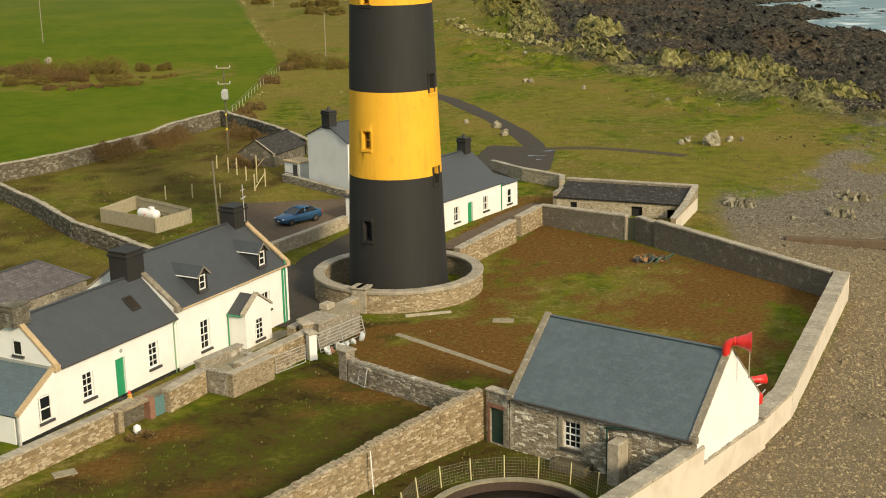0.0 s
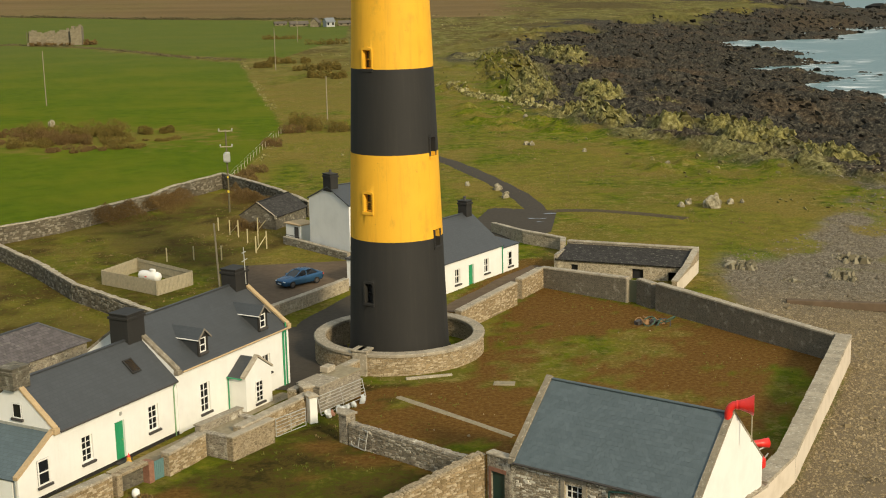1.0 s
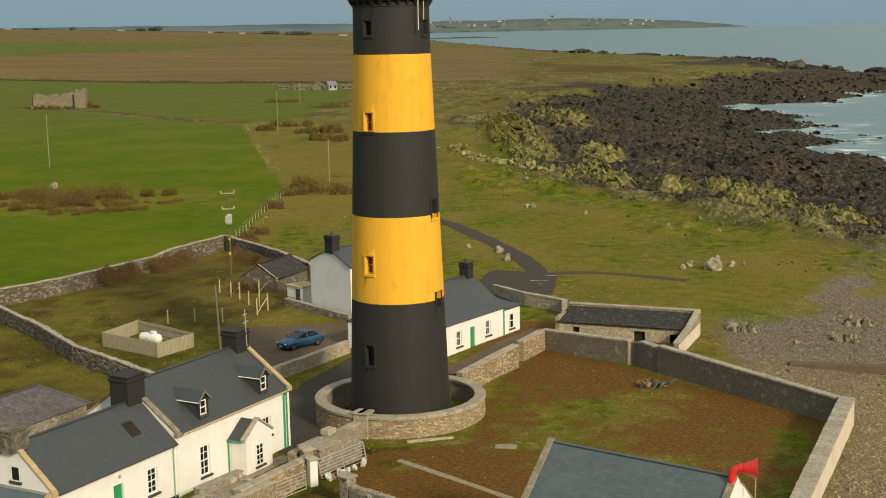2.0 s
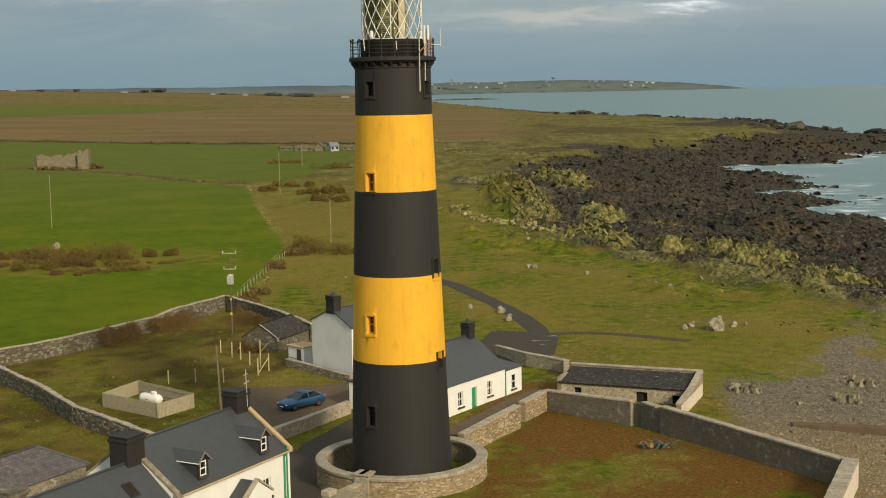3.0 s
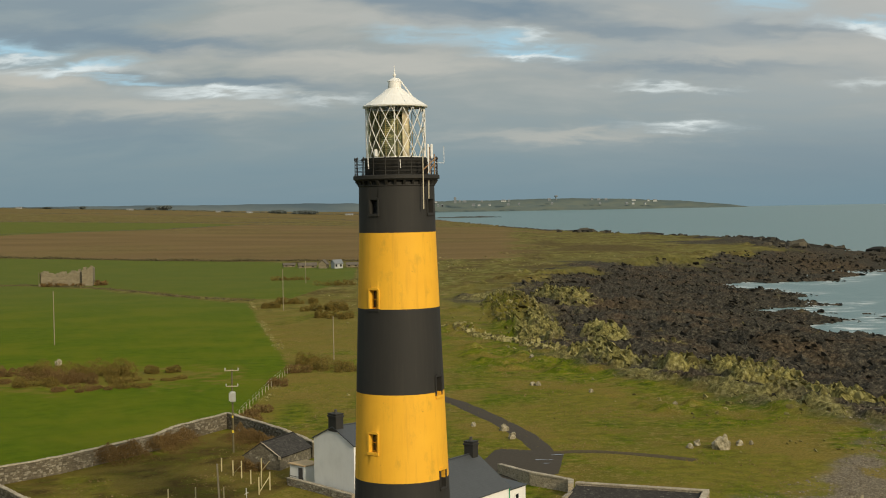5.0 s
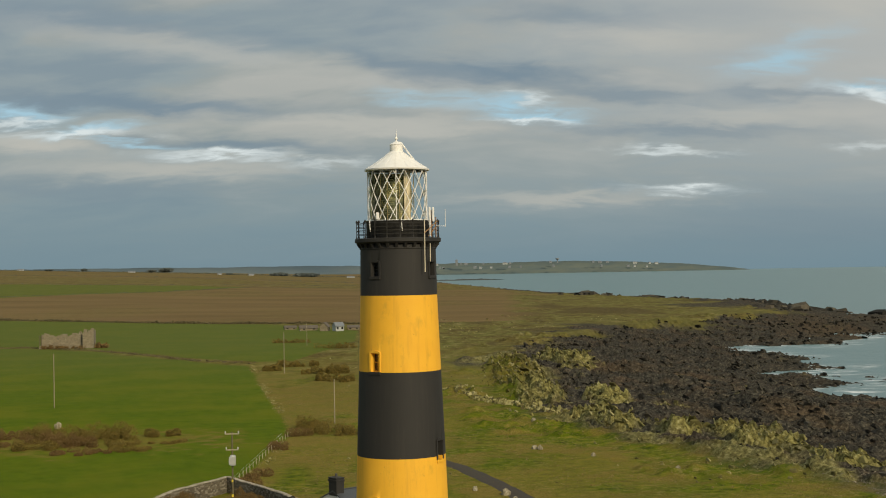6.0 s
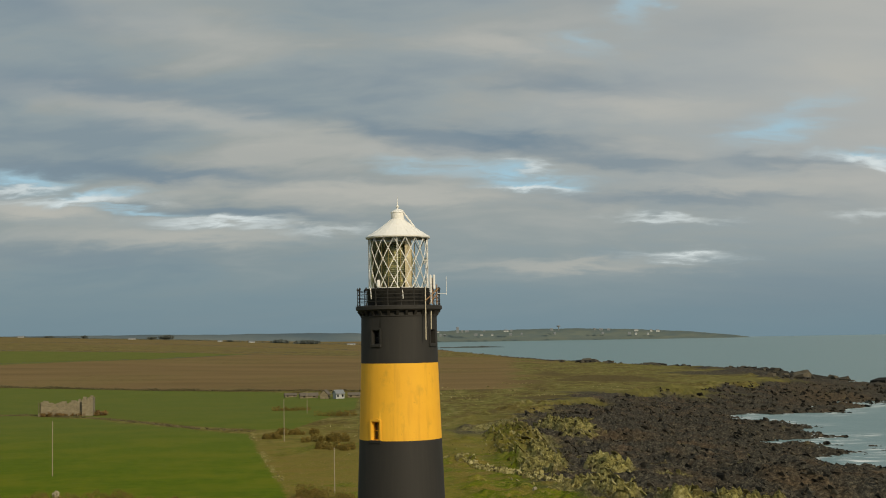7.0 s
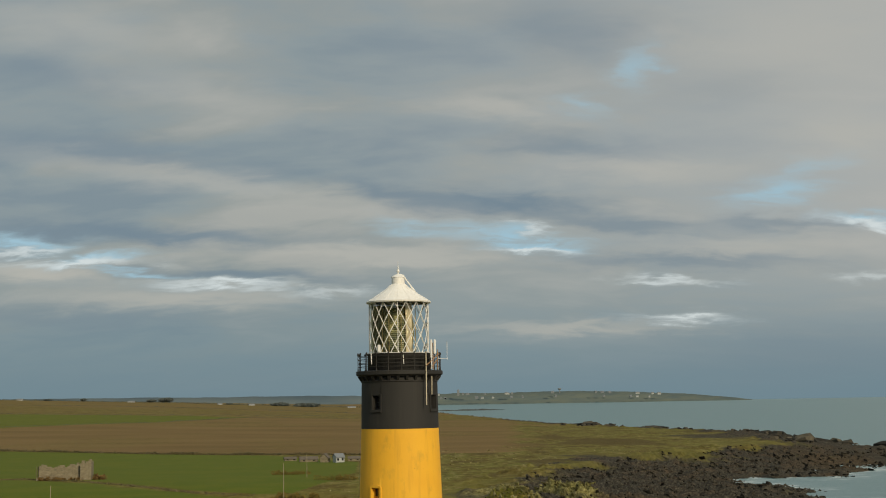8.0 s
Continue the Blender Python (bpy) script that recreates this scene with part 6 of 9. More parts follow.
def lay_stones(length, low, high, seed, holes=(), course=(0.09, 0.17), span=(0.16, 0.48)):
    """Coursed rubble on a face: rows of (along, up, out) corners, four at the wall and four at the stone's front."""
    r = np.random.default_rng(seed)
    out, z, zmin = [], 0.0, min(float(np.min(low(np.array([0.0, length])))), float(low(np.array([length / 2]))[0]))
    zmax = float(np.max(high(np.linspace(0, length, 9))))
    z = zmin
    while z < zmax - 0.05:
        h = r.uniform(*course)
        n = int(length / (sum(span) / 2)) + 3
        cut = np.concatenate([[0.0], np.cumsum(r.uniform(*span, n))])
        cut = cut[cut < length - 0.1]
        a, b = cut, np.append(cut[1:], length)
        zz = z + r.uniform(-0.03, 0.03, len(a))
        m = (a + b) / 2
        keep = (zz + h < high(m) - 0.01) & (zz + h > low(m) + 0.05)
        for x0, x1, z0, z1 in holes:
            keep &= ~((b > x0) & (a < x1) & (zz + h > z0) & (zz < z1))
        a, b, zz = a[keep] + 0.012, b[keep] - 0.012, zz[keep]
        k = len(a)
        if k:
            hh = h * r.uniform(0.86, 1.0, k) - 0.015
            sq = np.stack([np.stack([a, zz], -1), np.stack([b, zz], -1), np.stack([b, zz + hh], -1), np.stack([a, zz + hh], -1)], 1)
            mid = sq.mean(1, keepdims=True)
            front = mid + (sq - mid) * r.uniform(0.70, 0.93, (k, 4, 1)) + r.normal(0, 0.006, (k, 4, 2))
            deep = r.uniform(0.015, 0.05, (k, 1)) + r.uniform(-0.012, 0.012, (k, 4))
            out.append(np.concatenate([np.concatenate([sq, np.full((k, 4, 1), -0.03)], -1), np.concatenate([front, deep[..., None]], -1)], 1))
        z += h
    return np.concatenate(out) if out else np.zeros((0, 8, 3))


def face_wall(owner, rows, origin, along, outward, material, single=None):
    """Puts laid stones on a flat face; those within the stretch single = (from, to) are pieces of their own."""
    o, e, q = (np.array(v, float) for v in (origin, along, outward))
    pos = o + rows[..., :1] * e + rows[..., 1:2] * np.array([0, 0, 1.0]) + rows[..., 2:] * q
    if single:
        mid = rows[:, :, 0].mean(1)
        pick = np.flatnonzero((mid > single[0]) & (mid < single[1]))[:300]
        for i in pick:
            at = pos[i].mean(0)
            me = bpy.data.meshes.new("stone")
            me.from_pydata((pos[i] - at).tolist(), [], FACE)
            me.materials.append(material)
            ob = new("stone", me)
            ob.parent = owner
            ob.matrix_basis = Matrix.Translation(at)
        pos = np.delete(pos, pick, 0)
    if len(pos):
        ob = joined("stone_facing", pos, FACE, material)
        ob.parent = owner
        ob["kind"] = "stuff"


def stone_wall(name, line, thick, material, label, cap=0.12, cap_mat=None, cap_len=0.6, over=0.05, rough=0.02, coat=None, coat_side=1, foot=0.8, base=None, seed=1, loose=False, sides=(1, -1), single=None):
    """A wall along a line of (x, y, height above ground): body, coping stone by stone, and a coat on one side if given."""
    rnd = random.Random(seed)
    w = thing(name, (0, 0, 0), 0, label, "wall", kind="structure")
    body, skin, caps = bmesh.new(), bmesh.new(), 0
    cap_mesh = {}
    for i, ((x0, y0, h0), (x1, y1, h1)) in enumerate(zip(line, line[1:])):
        a, b = Vector((x0, y0)), Vector((x1, y1))
        d = b - a
        length = d.length
        d.normalize()
        nrm = Vector((-d.y, d.x))
        n = max(1, int(length / 1.6))
        rows = []
        for k in range(n + 1):
            t = k / n
            p = a + (b - a) * t
            g = ray_z(p.x, p.y) if base is None else base
            top = g + h0 + (h1 - h0) * t + (rnd.uniform(-rough, rough) if 0 < k < n else 0)
            j = [rnd.uniform(-rough, rough) for _ in range(2)]
            rows.append([p + nrm * (thick / 2 + j[0]), p - nrm * (thick / 2 + j[1]), g - foot, top])
        vs = [[body.verts.new((*q[0], q[2])), body.verts.new((*q[1], q[2])), body.verts.new((*q[1], q[3])), body.verts.new((*q[0], q[3]))] for q in rows]
        for p, q in zip(vs, vs[1:]):
            for s in range(4):
                body.faces.new((p[s], p[(s + 1) % 4], q[(s + 1) % 4], q[s]))
        body.faces.new(vs[0]), body.faces.new(vs[-1][::-1])
        if material.name in STONE_PIECES:
            for side in sides:
                if coat and side == coat_side:
                    continue
                size = (1.0, 1.0) if material is not STONE_DARK else (1.5, 1.4)
                begin, run = (b, -d) if side > 0 else (a, d)
                tops = [r[3] for r in rows] if side < 0 else [r[3] for r in rows][::-1]
                feet = [r[2] + foot for r in rows] if side < 0 else [r[2] + foot for r in rows][::-1]
                grid = np.linspace(0, length, n + 1)
                laid = lay_stones(length, lambda v: np.interp(v, grid, feet) - 0.15, lambda v: np.interp(v, grid, tops), seed * 10 + i * 2 + (side > 0), course=(0.09 * size[0], 0.17 * size[0]), span=(0.16 * size[1], 0.48 * size[1]))
                out = nrm * side
                face_wall(w, laid, (*(begin + out * (thick / 2 + rough * 0.5)), 0), (run.x, run.y, 0), (out.x, out.y, 0), STONE_PIECES[material.name], single if side > 0 else None)
        if coat:
            o = coat_side * (thick / 2 + rough + 0.03)
            prev = None
            for q in rows:
                mid = (q[0] + q[1]) / 2
                pts = [mid + nrm * o, mid + nrm * coat_side * (thick / 2 - 0.05)]
                now = [skin.verts.new((*pts[0], q[2])), skin.verts.new((*pts[0], q[3] - 0.01)), skin.verts.new((*pts[1], q[3] - 0.01))]
                if prev:
                    skin.faces.new((prev[0], now[0], now[1], prev[1])), skin.faces.new((prev[1], now[1], now[2], prev[2]))
                prev = now
        if cap:
            m = max(1, round(length / cap_len))
            for k in range(m):
                t0, t1 = k / m, (k + 1) / m
                p, q = a + (b - a) * t0, a + (b - a) * t1
                z = [float(np.interp(t * n, range(n + 1), [r[3] for r in rows])) for t in (t0, t1)]
                key = rnd.randrange(4)
                if key not in cap_mesh:
                    me = bpy.data.meshes.new("coping_stone")
                    cb = bmesh.new()
                    box(cb, 0.012, 0.988, -0.5, 0.5, 0, 1, bevel=0.0)
                    for v in cb.verts:
                        if v.co.z > 0.5:
                            v.co.y *= rnd.uniform(0.72, 0.95) if loose else rnd.uniform(0.90, 0.96)
                            v.co.z += rnd.uniform(-0.5, 0.25) if loose else rnd.uniform(-0.07, 0.05)
                        v.co.y += rnd.uniform(-0.12, 0.12) if loose else rnd.uniform(-0.012, 0.012)
                        v.co.x += rnd.uniform(-0.008, 0.008)
                    cb.normal_update()
                    cb.to_mesh(me)
                    cb.free()
                    me.materials.append(cap_mat or COPING)
                    cap_mesh[key] = me
                ob = new("coping_stone", cap_mesh[key])
                ob.parent = w
                e = Vector((q.x - p.x, q.y - p.y, z[1] - z[0]))
                right = Vector((-d.y, d.x, 0))
                up = e.normalized().cross(right)
                mat = Matrix(((e.x, right.x * (thick + 2 * over), up.x * cap, p.x), (e.y, right.y * (thick + 2 * over), up.y * cap, p.y), (e.z, right.z, up.z * cap, z[0] + 0.004), (0, 0, 0, 1)))
                ob.matrix_basis = mat
    bmesh.ops.recalc_face_normals(body, faces=body.faces)
    part("masonry", body, material, w)
    if coat:
        bmesh.ops.recalc_face_normals(skin, faces=skin.faces)
        part("lime_coat", skin, coat, w, "pale limewashed outer face")
    else:
        skin.free()
    return w


# the compound's sea side: rough inside, limewashed outside
stone_wall("wall_seaward", [(15.75, -38.15, 2.5), (11.0, -43.7, 2.4), (4.2, -51.1, 2.3)], 0.85, STONE, "long stone boundary wall with broad sloped coping, limewashed outside", cap=0.16, cap_len=0.85, over=0.08, coat=LIME, seed=3)
stone_wall("wall_seaward", [(20.0, -32.3, 1.52), (22.55, -28.3, 1.5), (32.5, -5.7, 1.95)], 1.0, STONE, "long stone boundary wall with broad sloped coping, limewashed outside", cap=0.16, cap_len=0.85, over=0.08, coat=LIME, coat_side=-1, seed=4)
stone_wall("wall_seaward", [(15.62, -38.70, 1.6), (20.35, -32.65, 1.5)], 0.32, STONE, "low limewashed wall at the foot of the gable", cap=0.14, cap_len=0.4, over=0.0, coat=LIME, coat_side=-1, seed=5, loose=True)
# the yard's landward side
stone_wall("wall_back", [(32.0, -5.4, 1.9), (21.6, 10.3, 2.25)], 0.6, MOSSY_RENDER, "weathered grey rendered wall of the yard, stained with moss", cap=0.13, cap_len=0.8, seed=6)
stone_wall("wall_back", [(21.3, 10.8, 2.1), (20.35, 12.6, 2.1)], 0.6, MOSSY_RENDER, "weathered grey rendered wall of the yard, stained with moss", cap=0.13, seed=7)
stone_wall("wall_back", [(19.45, 13.2, 2.1), (12.5, 19.5, 1.75)], 0.6, MOSSY_RENDER, "weathered grey rendered wall of the yard, stained with moss", cap=0.13, cap_len=0.8, seed=8)
stone_wall("wall_garden", [(12.3, 19.2, 1.75), (10.1, 15.2, 1.7)], 0.6, STONE_WARM, "warm stone wall beside the cottage path", cap=0.13, cap_len=0.8, seed=9)
stone_wall("wall_garden", [(9.6, 13.3, 1.9), (4.6, 5.2, 1.7)], 0.6, STONE_WARM, "warm stone wall beside the cottage path", cap=0.13, cap_len=0.8, seed=10)
stone_wall("wall_track", [(15.6, 32.6, 1.35), (15.9, 35.4, 1.2), (12.15, 39.2, 1.25), (9.1, 45.8, 0.9)], 0.5, PALE_RENDER, "low pale rendered wall along the track", cap=0.13, cap_len=0.8, seed=11)
# walls below the engine house
stone_wall("wall_tank_yard", [(5.3, -30.5, 2.85), (0.75, -34.95, 2.3), (-4.7, -41.4, 1.75), (-13, -51.4, 1.6)], 0.6, STONE_WARM, "tall sunlit rubble wall dividing two yards", cap=0.10, cap_len=0.33, over=0.0, cap_mat=STONE_WARM, rough=0.03, seed=12, loose=True, single=(0.0, 6.0))
stone_wall("wall_cross", [(-2.4, -20.9, 1.35), (4.7, -27.3, 1.35)], 0.55, STONE, "grey lichened cross wall with a gate pier", cap=0.09, cap_len=0.33, over=0.0, cap_mat=STONE, rough=0.03, seed=13, loose=True)
# garden wall before the keepers' house
stone_wall("wall_front", [(-21.4, -38.4, 1.35), (-15.5, -28.95, 1.35)], 0.55, STONE_WARM, "stone garden wall before the house", cap=0.12, cap_len=0.6, seed=14)
stone_wall("wall_front", [(-13.0, -25.6, 1.3), (-11.4, -22.4, 1.4)], 0.55, STONE_WARM, "stone garden wall before the house", cap=0.12, cap_len=0.6, seed=15)
stone_wall("wall_front", [(-9.3, -22.0, 1.6), (-5.6, -15.6, 1.6)], 0.6, STONE_WARM, "stone garden wall before the house", cap=0.12, cap_len=0.6, seed=16)
stone_wall("wall_front", [(-6.8, -14.6, 1.5), (-2.9, -7.2, 1.5)], 0.55, STONE_WARM, "stone garden wall before the house", cap=0.13, cap_len=0.6, seed=17)
# landward walls
stone_wall("wall_road", [(-11.6, 10.6, 1.05), (-5.4, 20.4, 1.05)], 0.5, PALE_RENDER, "low pale rendered wall along the drive, its lime flaking", cap=0.12, cap_len=0.8, seed=18)
stone_wall("wall_parking", [(-13.4, 41.6, 0.7), (-5.9, 32.4, 0.7)], 0.45, STONE, "low stone kerb wall under the gable", cap=0.1, cap_len=0.8, seed=19)
stone_wall("wall_field", [(-49, 38.5, 1.9), (-44.6, 44.5, 1.9), (-39.9, 50.1, 1.9), (-35.4, 58.0, 1.9), (-32.2, 63.8, 1.9), (-31.0, 69.0, 2.0), (-26.0, 79.8, 2.0), (-21.3, 73.3, 1.9), (-16.8, 66.0, 1.9), (-14.2, 61.4, 1.8), (-12.1, 56.8, 1.8)], 0.5, STONE_DARK, "old field wall with pale lichened top", cap=0.14, cap_len=0.7, cap_mat=COPING, rough=0.05, seed=20, loose=True)
stone_wall("wall_garden_back", [(-46, 41.0, 1.5), (-41.8, 35.5, 1.5), (-36.0, 27.7, 1.5), (-29.6, 17.7, 1.5), (-24.9, 12.4, 1.5), (-19.5, 6.4, 1.5)], 0.5, STONE_DARK, "dark garden wall whitened with lichen", cap=0.13, cap_len=0.5, cap_mat=COPING, rough=0.05, seed=21, loose=True)
# stones of the engine house and of the ring wall
laid = lay_stones(10.4, lambda v: v * 0 - 0.3, lambda v: v * 0 + 3.0, 91, [(2.75, 4.37, 0.6, 2.9), (6.2, 7.0, -0.3, 2.35)])
face_wall(engine, laid, (0.3, -0.002, 0), (1, 0, 0), (0, -1, 0), STONE_PIECES["flecked_grey_stone"])
laid = lay_stones(6.49 * radians(352), lambda v: v * 0 - 0.7, lambda v: v * 0 + 1.22, 92)
angle = radians(249) + laid[..., 0] / 6.49
reach = 6.485 - (laid[..., 1] + 1.2) / 2.42 * 0.04 + laid[..., 2] * 0.7
ob = joined("stone_facing", np.stack([reach * np.cos(angle), reach * np.sin(angle), laid[..., 1]], -1), FACE, STONE_PIECES["warm_rubble_stone"])
ob.parent = ring_wall
ob["kind"] = "stuff"
# ---- drive, yards and what stands in them ----
def ribbon(name, line, width, material, label, category, lift=0.05, kind="structure", step=1.2):
    """A sheet laid along a line, following the ground."""
    pts = []
    for (x0, y0), (x1, y1) in zip(line, line[1:]):
        n = max(1, int(math.hypot(x1 - x0, y1 - y0) / step))
        pts += [(x0 + (x1 - x0) * k / n, y0 + (y1 - y0) * k / n) for k in range(n)]
    pts.append(line[-1])
    for _ in range(6):
        pts = [pts[0]] + [((a[0] + 2 * b[0] + c[0]) / 4, (a[1] + 2 * b[1] + c[1]) / 4) for a, b, c in zip(pts, pts[1:], pts[2:])] + [pts[-1]]
    bm, rows = bmesh.new(), []
    for i, (x, y) in enumerate(pts):
        a, b = pts[max(0, i - 1)], pts[min(len(pts) - 1, i + 1)]
        d = Vector((b[0] - a[0], b[1] - a[1])).normalized()
        w = width * (1 + 0.10 * math.sin(i * 0.7) * math.sin(i * 0.31))
        row = []
        for s in (-0.5, -0.25, 0, 0.25, 0.5):
            px, py = x - d.y * w * s, y + d.x * w * s
            row.append(bm.verts.new((px, py, ray_z(px, py) + (lift if abs(s) < 0.5 else -0.03) + 0.02 * (0.25 - s * s))))
        rows.append(row)
    for p, q in zip(rows, rows[1:]):
        for k in range(4):
            bm.faces.new((p[k + 1], p[k], q[k], q[k + 1]))
    ob = part(name, bm, material, None, smooth=True)
    return tagged(ob, label, category, kind=kind)


def sheet(name, corners, n, m, material, label, category, lift=0.045):
    """A four-cornered sheet following the ground, its rim sunk into it."""
    c = [Vector(p) for p in corners]
    bm = bmesh.new()
    grid = []
    for j in range(m + 1):
        row = []
        for i in range(n + 1):
            p = (c[0] * (1 - i / n) + c[1] * i / n) * (1 - j / m) + (c[3] * (1 - i / n) + c[2] * i / n) * j / m
            edge = i in (0, n) or j in (0, m)
            row.append(bm.verts.new((p.x, p.y, ray_z(p.x, p.y) + (-0.04 if edge else lift))))
        grid.append(row)
    for j in range(m):
        for i in range(n):
            bm.faces.new((grid[j][i], grid[j][i + 1], grid[j + 1][i + 1], grid[j + 1][i]))
    bmesh.ops.recalc_face_normals(bm, faces=bm.faces)
    ob = part(name, bm, material, None, smooth=True)
    return tagged(ob, label, category, kind="structure")


GRAVEL = plain("brown_gravel", (0.115, 0.083, 0.055), 0.95, spread=0.4, scale=1.4)
ribbon("drive", [(-7.2, -9.5), (-5.6, 0), (-7.4, 9), (-2.6, 19.5), (4.2, 33), (10.5, 44.5), (13.8, 52.0)], 4.6, TARMAC, "dark tarmac drive past the tower", "drive")
ribbon("lane", [(14.2, 50.0), (15.0, 57.5), (13.8, 67), (10.9, 80), (5.2, 99), (-7, 124)], 3.3, TARMAC, "narrow tarmac lane running inland", "drive", lift=0.06)
sheet("apron", [(5.5, 46.5), (15.6, 43.0), (17.6, 58.0), (9.2, 61.5)], 9, 9, TARMAC, "worn tarmac apron with pale puddles", "drive", lift=0.075)
sheet("forecourt", [(-7.9, -9.0), (-2.6, -6.4), (-4.6, 10.0), (-11.2, 9.4)], 7, 16, TARMAC, "dark tarmac forecourt before the tower", "drive", lift=0.03)
sheet("parking", [(-18.3, 31.5), (-12.2, 13.6), (-3.6, 22.0), (-5.0, 33.0)], 10, 14, GRAVEL, "brown gravel parking place", "parking")
ribbon("peat_track", [(15.8, 57.2), (19.5, 58.3), (24, 56.4), (29.6, 52.6), (31.5, 51)], 2.2, plain("dark_peat", (0.075, 0.058, 0.032), 0.95, spread=0.5, scale=1.5), "dark trodden track through the turf", "track", lift=0.05)
ribbon("yard_path", [(0.2, -11.6), (7.7, -20.2)], 0.62, CONCRETE, "narrow concrete path across the yard", "path", lift=0.07)
ribbon("cottage_path", [(4.2, 11.5), (10.8, 24.0), (13.4, 27.5)], 3.6, GRAVEL, "brown earth path beside the cottage", "path", lift=0.06)
ribbon("house_path", [(-20.5, -33.0), (-13.4, -20.5), (-7.6, -10.2)], 1.5, CONCRETE, "pale path along the house front", "path", lift=0.06)
PUDDLE = plain("puddle", (0.16, 0.17, 0.18), 0.08, spread=0.1)
for x, y, a, b in ((14.0, 52.6, 0.65, 0.22), (16.2, 55.4, 0.7, 0.25), (15.2, 52.4, 0.35, 0.15), (14.6, 50.4, 0.4, 0.16)):
    bm = turned([(0.0, 0.0), (1.0, 0.0)], 18, False)
    for v in bm.verts:
        k = 1 + 0.25 * math.sin(3 * math.atan2(v.co.y, v.co.x) + x)
        v.co.x, v.co.y = v.co.x * a * k, v.co.y * b * k
    bmesh.ops.remove_doubles(bm, verts=bm.verts, dist=0.001)
    p = part("puddle", bm, PUDDLE, None)
    p.matrix_basis = Matrix.Translation((x, y, ray_z(x, y) + 0.105))
    tagged(p, "shallow pale puddle on the tarmac", "puddle", "puddles on the drive")


def pier(name, x, y, turn, w, h, material, cap_mat, label, base=-0.5):
    p = thing(name, (x, y, ray_z(x, y)), turn, label, "gate pier", "gate piers")
    part("shaft", boxes((-w / 2, w / 2, -w / 2, w / 2, base, h), bevel=0.03), material, p)
    bm = boxes((-w / 2 - 0.10, w / 2 + 0.10, -w / 2 - 0.10, w / 2 + 0.10, h + 0.003, h + 0.13), bevel=0.02)
    prism(bm, [(-w / 2 - 0.06, -w / 2 - 0.06, h + 0.132), (w / 2 + 0.06, -w / 2 - 0.06, h + 0.132), (0, 0, h + 0.22)], (0, w + 0.12, 0))
    part("cap", bm, cap_mat, p)
    return p


pier("gate_pier", -2.7, -20.5, 45, 0.75, 1.85, STONE, COPING, "square stone gate pier with flat cap")
pier("gate_pier", -5.25, -16.6, 30, 0.55, 1.75, WHITE, COPING, "white rendered gate pier with flat cap")
pier("gate_pier", -5.75, -14.9, 30, 0.7, 1.9, STONE_WARM, COPING, "square stone gate pier with flat cap")


def field_gate(x, y, turn, length, height, lean, label, bars=6, z=0.12):
    """A tubular farm gate: frame, rails and braces."""
    g = thing("field_gate", (x, y, ray_z(x, y) + z), turn, label, "gate", "farm gates")
    g.matrix_basis = g.matrix_basis @ pose(0, 0, 0, lean)
    r = 0.03
    part("gate_frame", rods(((0, 0, 0), (length, 0, 0)), ((length, 0, 0), (length, 0, height)), ((length, 0, height), (0, 0, height)), ((0, 0, height), (0, 0, 0)), r=r), GALV, g)
    for k in range(1, bars):
        zz = height * k / bars
        part("rail", rods(((0, 0, zz), (length, 0, zz)), r=0.022), GALV, g)
    part("brace", rods(((length / 2, 0, 0), (length / 2, 0, height)), r=0.022), GALV, g)
    return g


field_gate(-7.25, -19.6, 52, 2.7, 1.15, 0, "pale tubular steel gate standing ajar", 5)
field_gate(-4.75, -15.6, 54.5, 4.7, 1.25, -14, "galvanised farm gate leaning on the wall among bags", 6)
field_gate(-2.45, -21.3, -52, 1.5, 1.2, -12, "small steel gate leaning on the cross wall", 2)

SACK = plain("pale_plastic_sack", (0.42, 0.44, 0.44), 0.4, spread=0.3)
rnd = random.Random(5)
for k, (t, s) in enumerate(((0.4, 0.8), (0.75, 0.6), (1.5, 0.75), (1.9, 0.55), (2.4, 0.5), (3.0, 0.55), (4.0, 0.7))):
    bm = bmesh.new()
    bmesh.ops.create_icosphere(bm, subdivisions=2, radius=0.42 * s)
    for v in bm.verts:
        v.co *= 0.75 + 0.5 * noise.noise(v.co * 4 + Vector((k * 3.1, 0, 0)))
        v.co.z = max(v.co.z * 1.35, -0.32 * s)
    sack = part("sack", bm, SACK if k != 1 else BRICK, None)
    x, y = -4.62 + 0.581 * t + 0.12, -15.75 + 0.814 * t - 0.25
    sack.matrix_basis = Matrix.Translation((x, y, ray_z(x, y) + 0.30 * s))
    tagged(sack, "crumpled pale plastic sack beside the gate" if k != 1 else "dull red bundle among the sacks", "sack", "sacks by the gate")

# walled bins, slabs and piers of the front garden
bin_wall = thing("coal_bunker", (-11.25, -22.3, ray_z(-11, -22)), 57, "roofless square stone bunker built on the garden wall", "bunker")
for dims in ((0, 3.9, -2.25, -1.75, -0.4, 1.45), (0, 0.5, -1.747, 0.3, -0.4, 1.45), (3.4, 3.9, -1.747, 0.3, -0.4, 1.5), (0, 3.9, 0.303, 0.8, -0.4, 1.75)):
    part("bunker_wall", boxes(dims, bevel=0.03), STONE_WARM if dims[2] < -2 else STONE, bin_wall)
    part("bunker_coping", boxes((dims[0] - 0.05, dims[1] + 0.05, dims[2] - 0.05, dims[3] + 0.05, dims[5] + 0.003, dims[5] + 0.11), bevel=0.02), COPING, bin_wall) if dims[3] > 0.5 or dims[2] < -2 else None
part("slab_roof", boxes((0.45, 3.45, -1.80, 0.35, 1.20, 1.32)), CONCRETE, bin_wall)
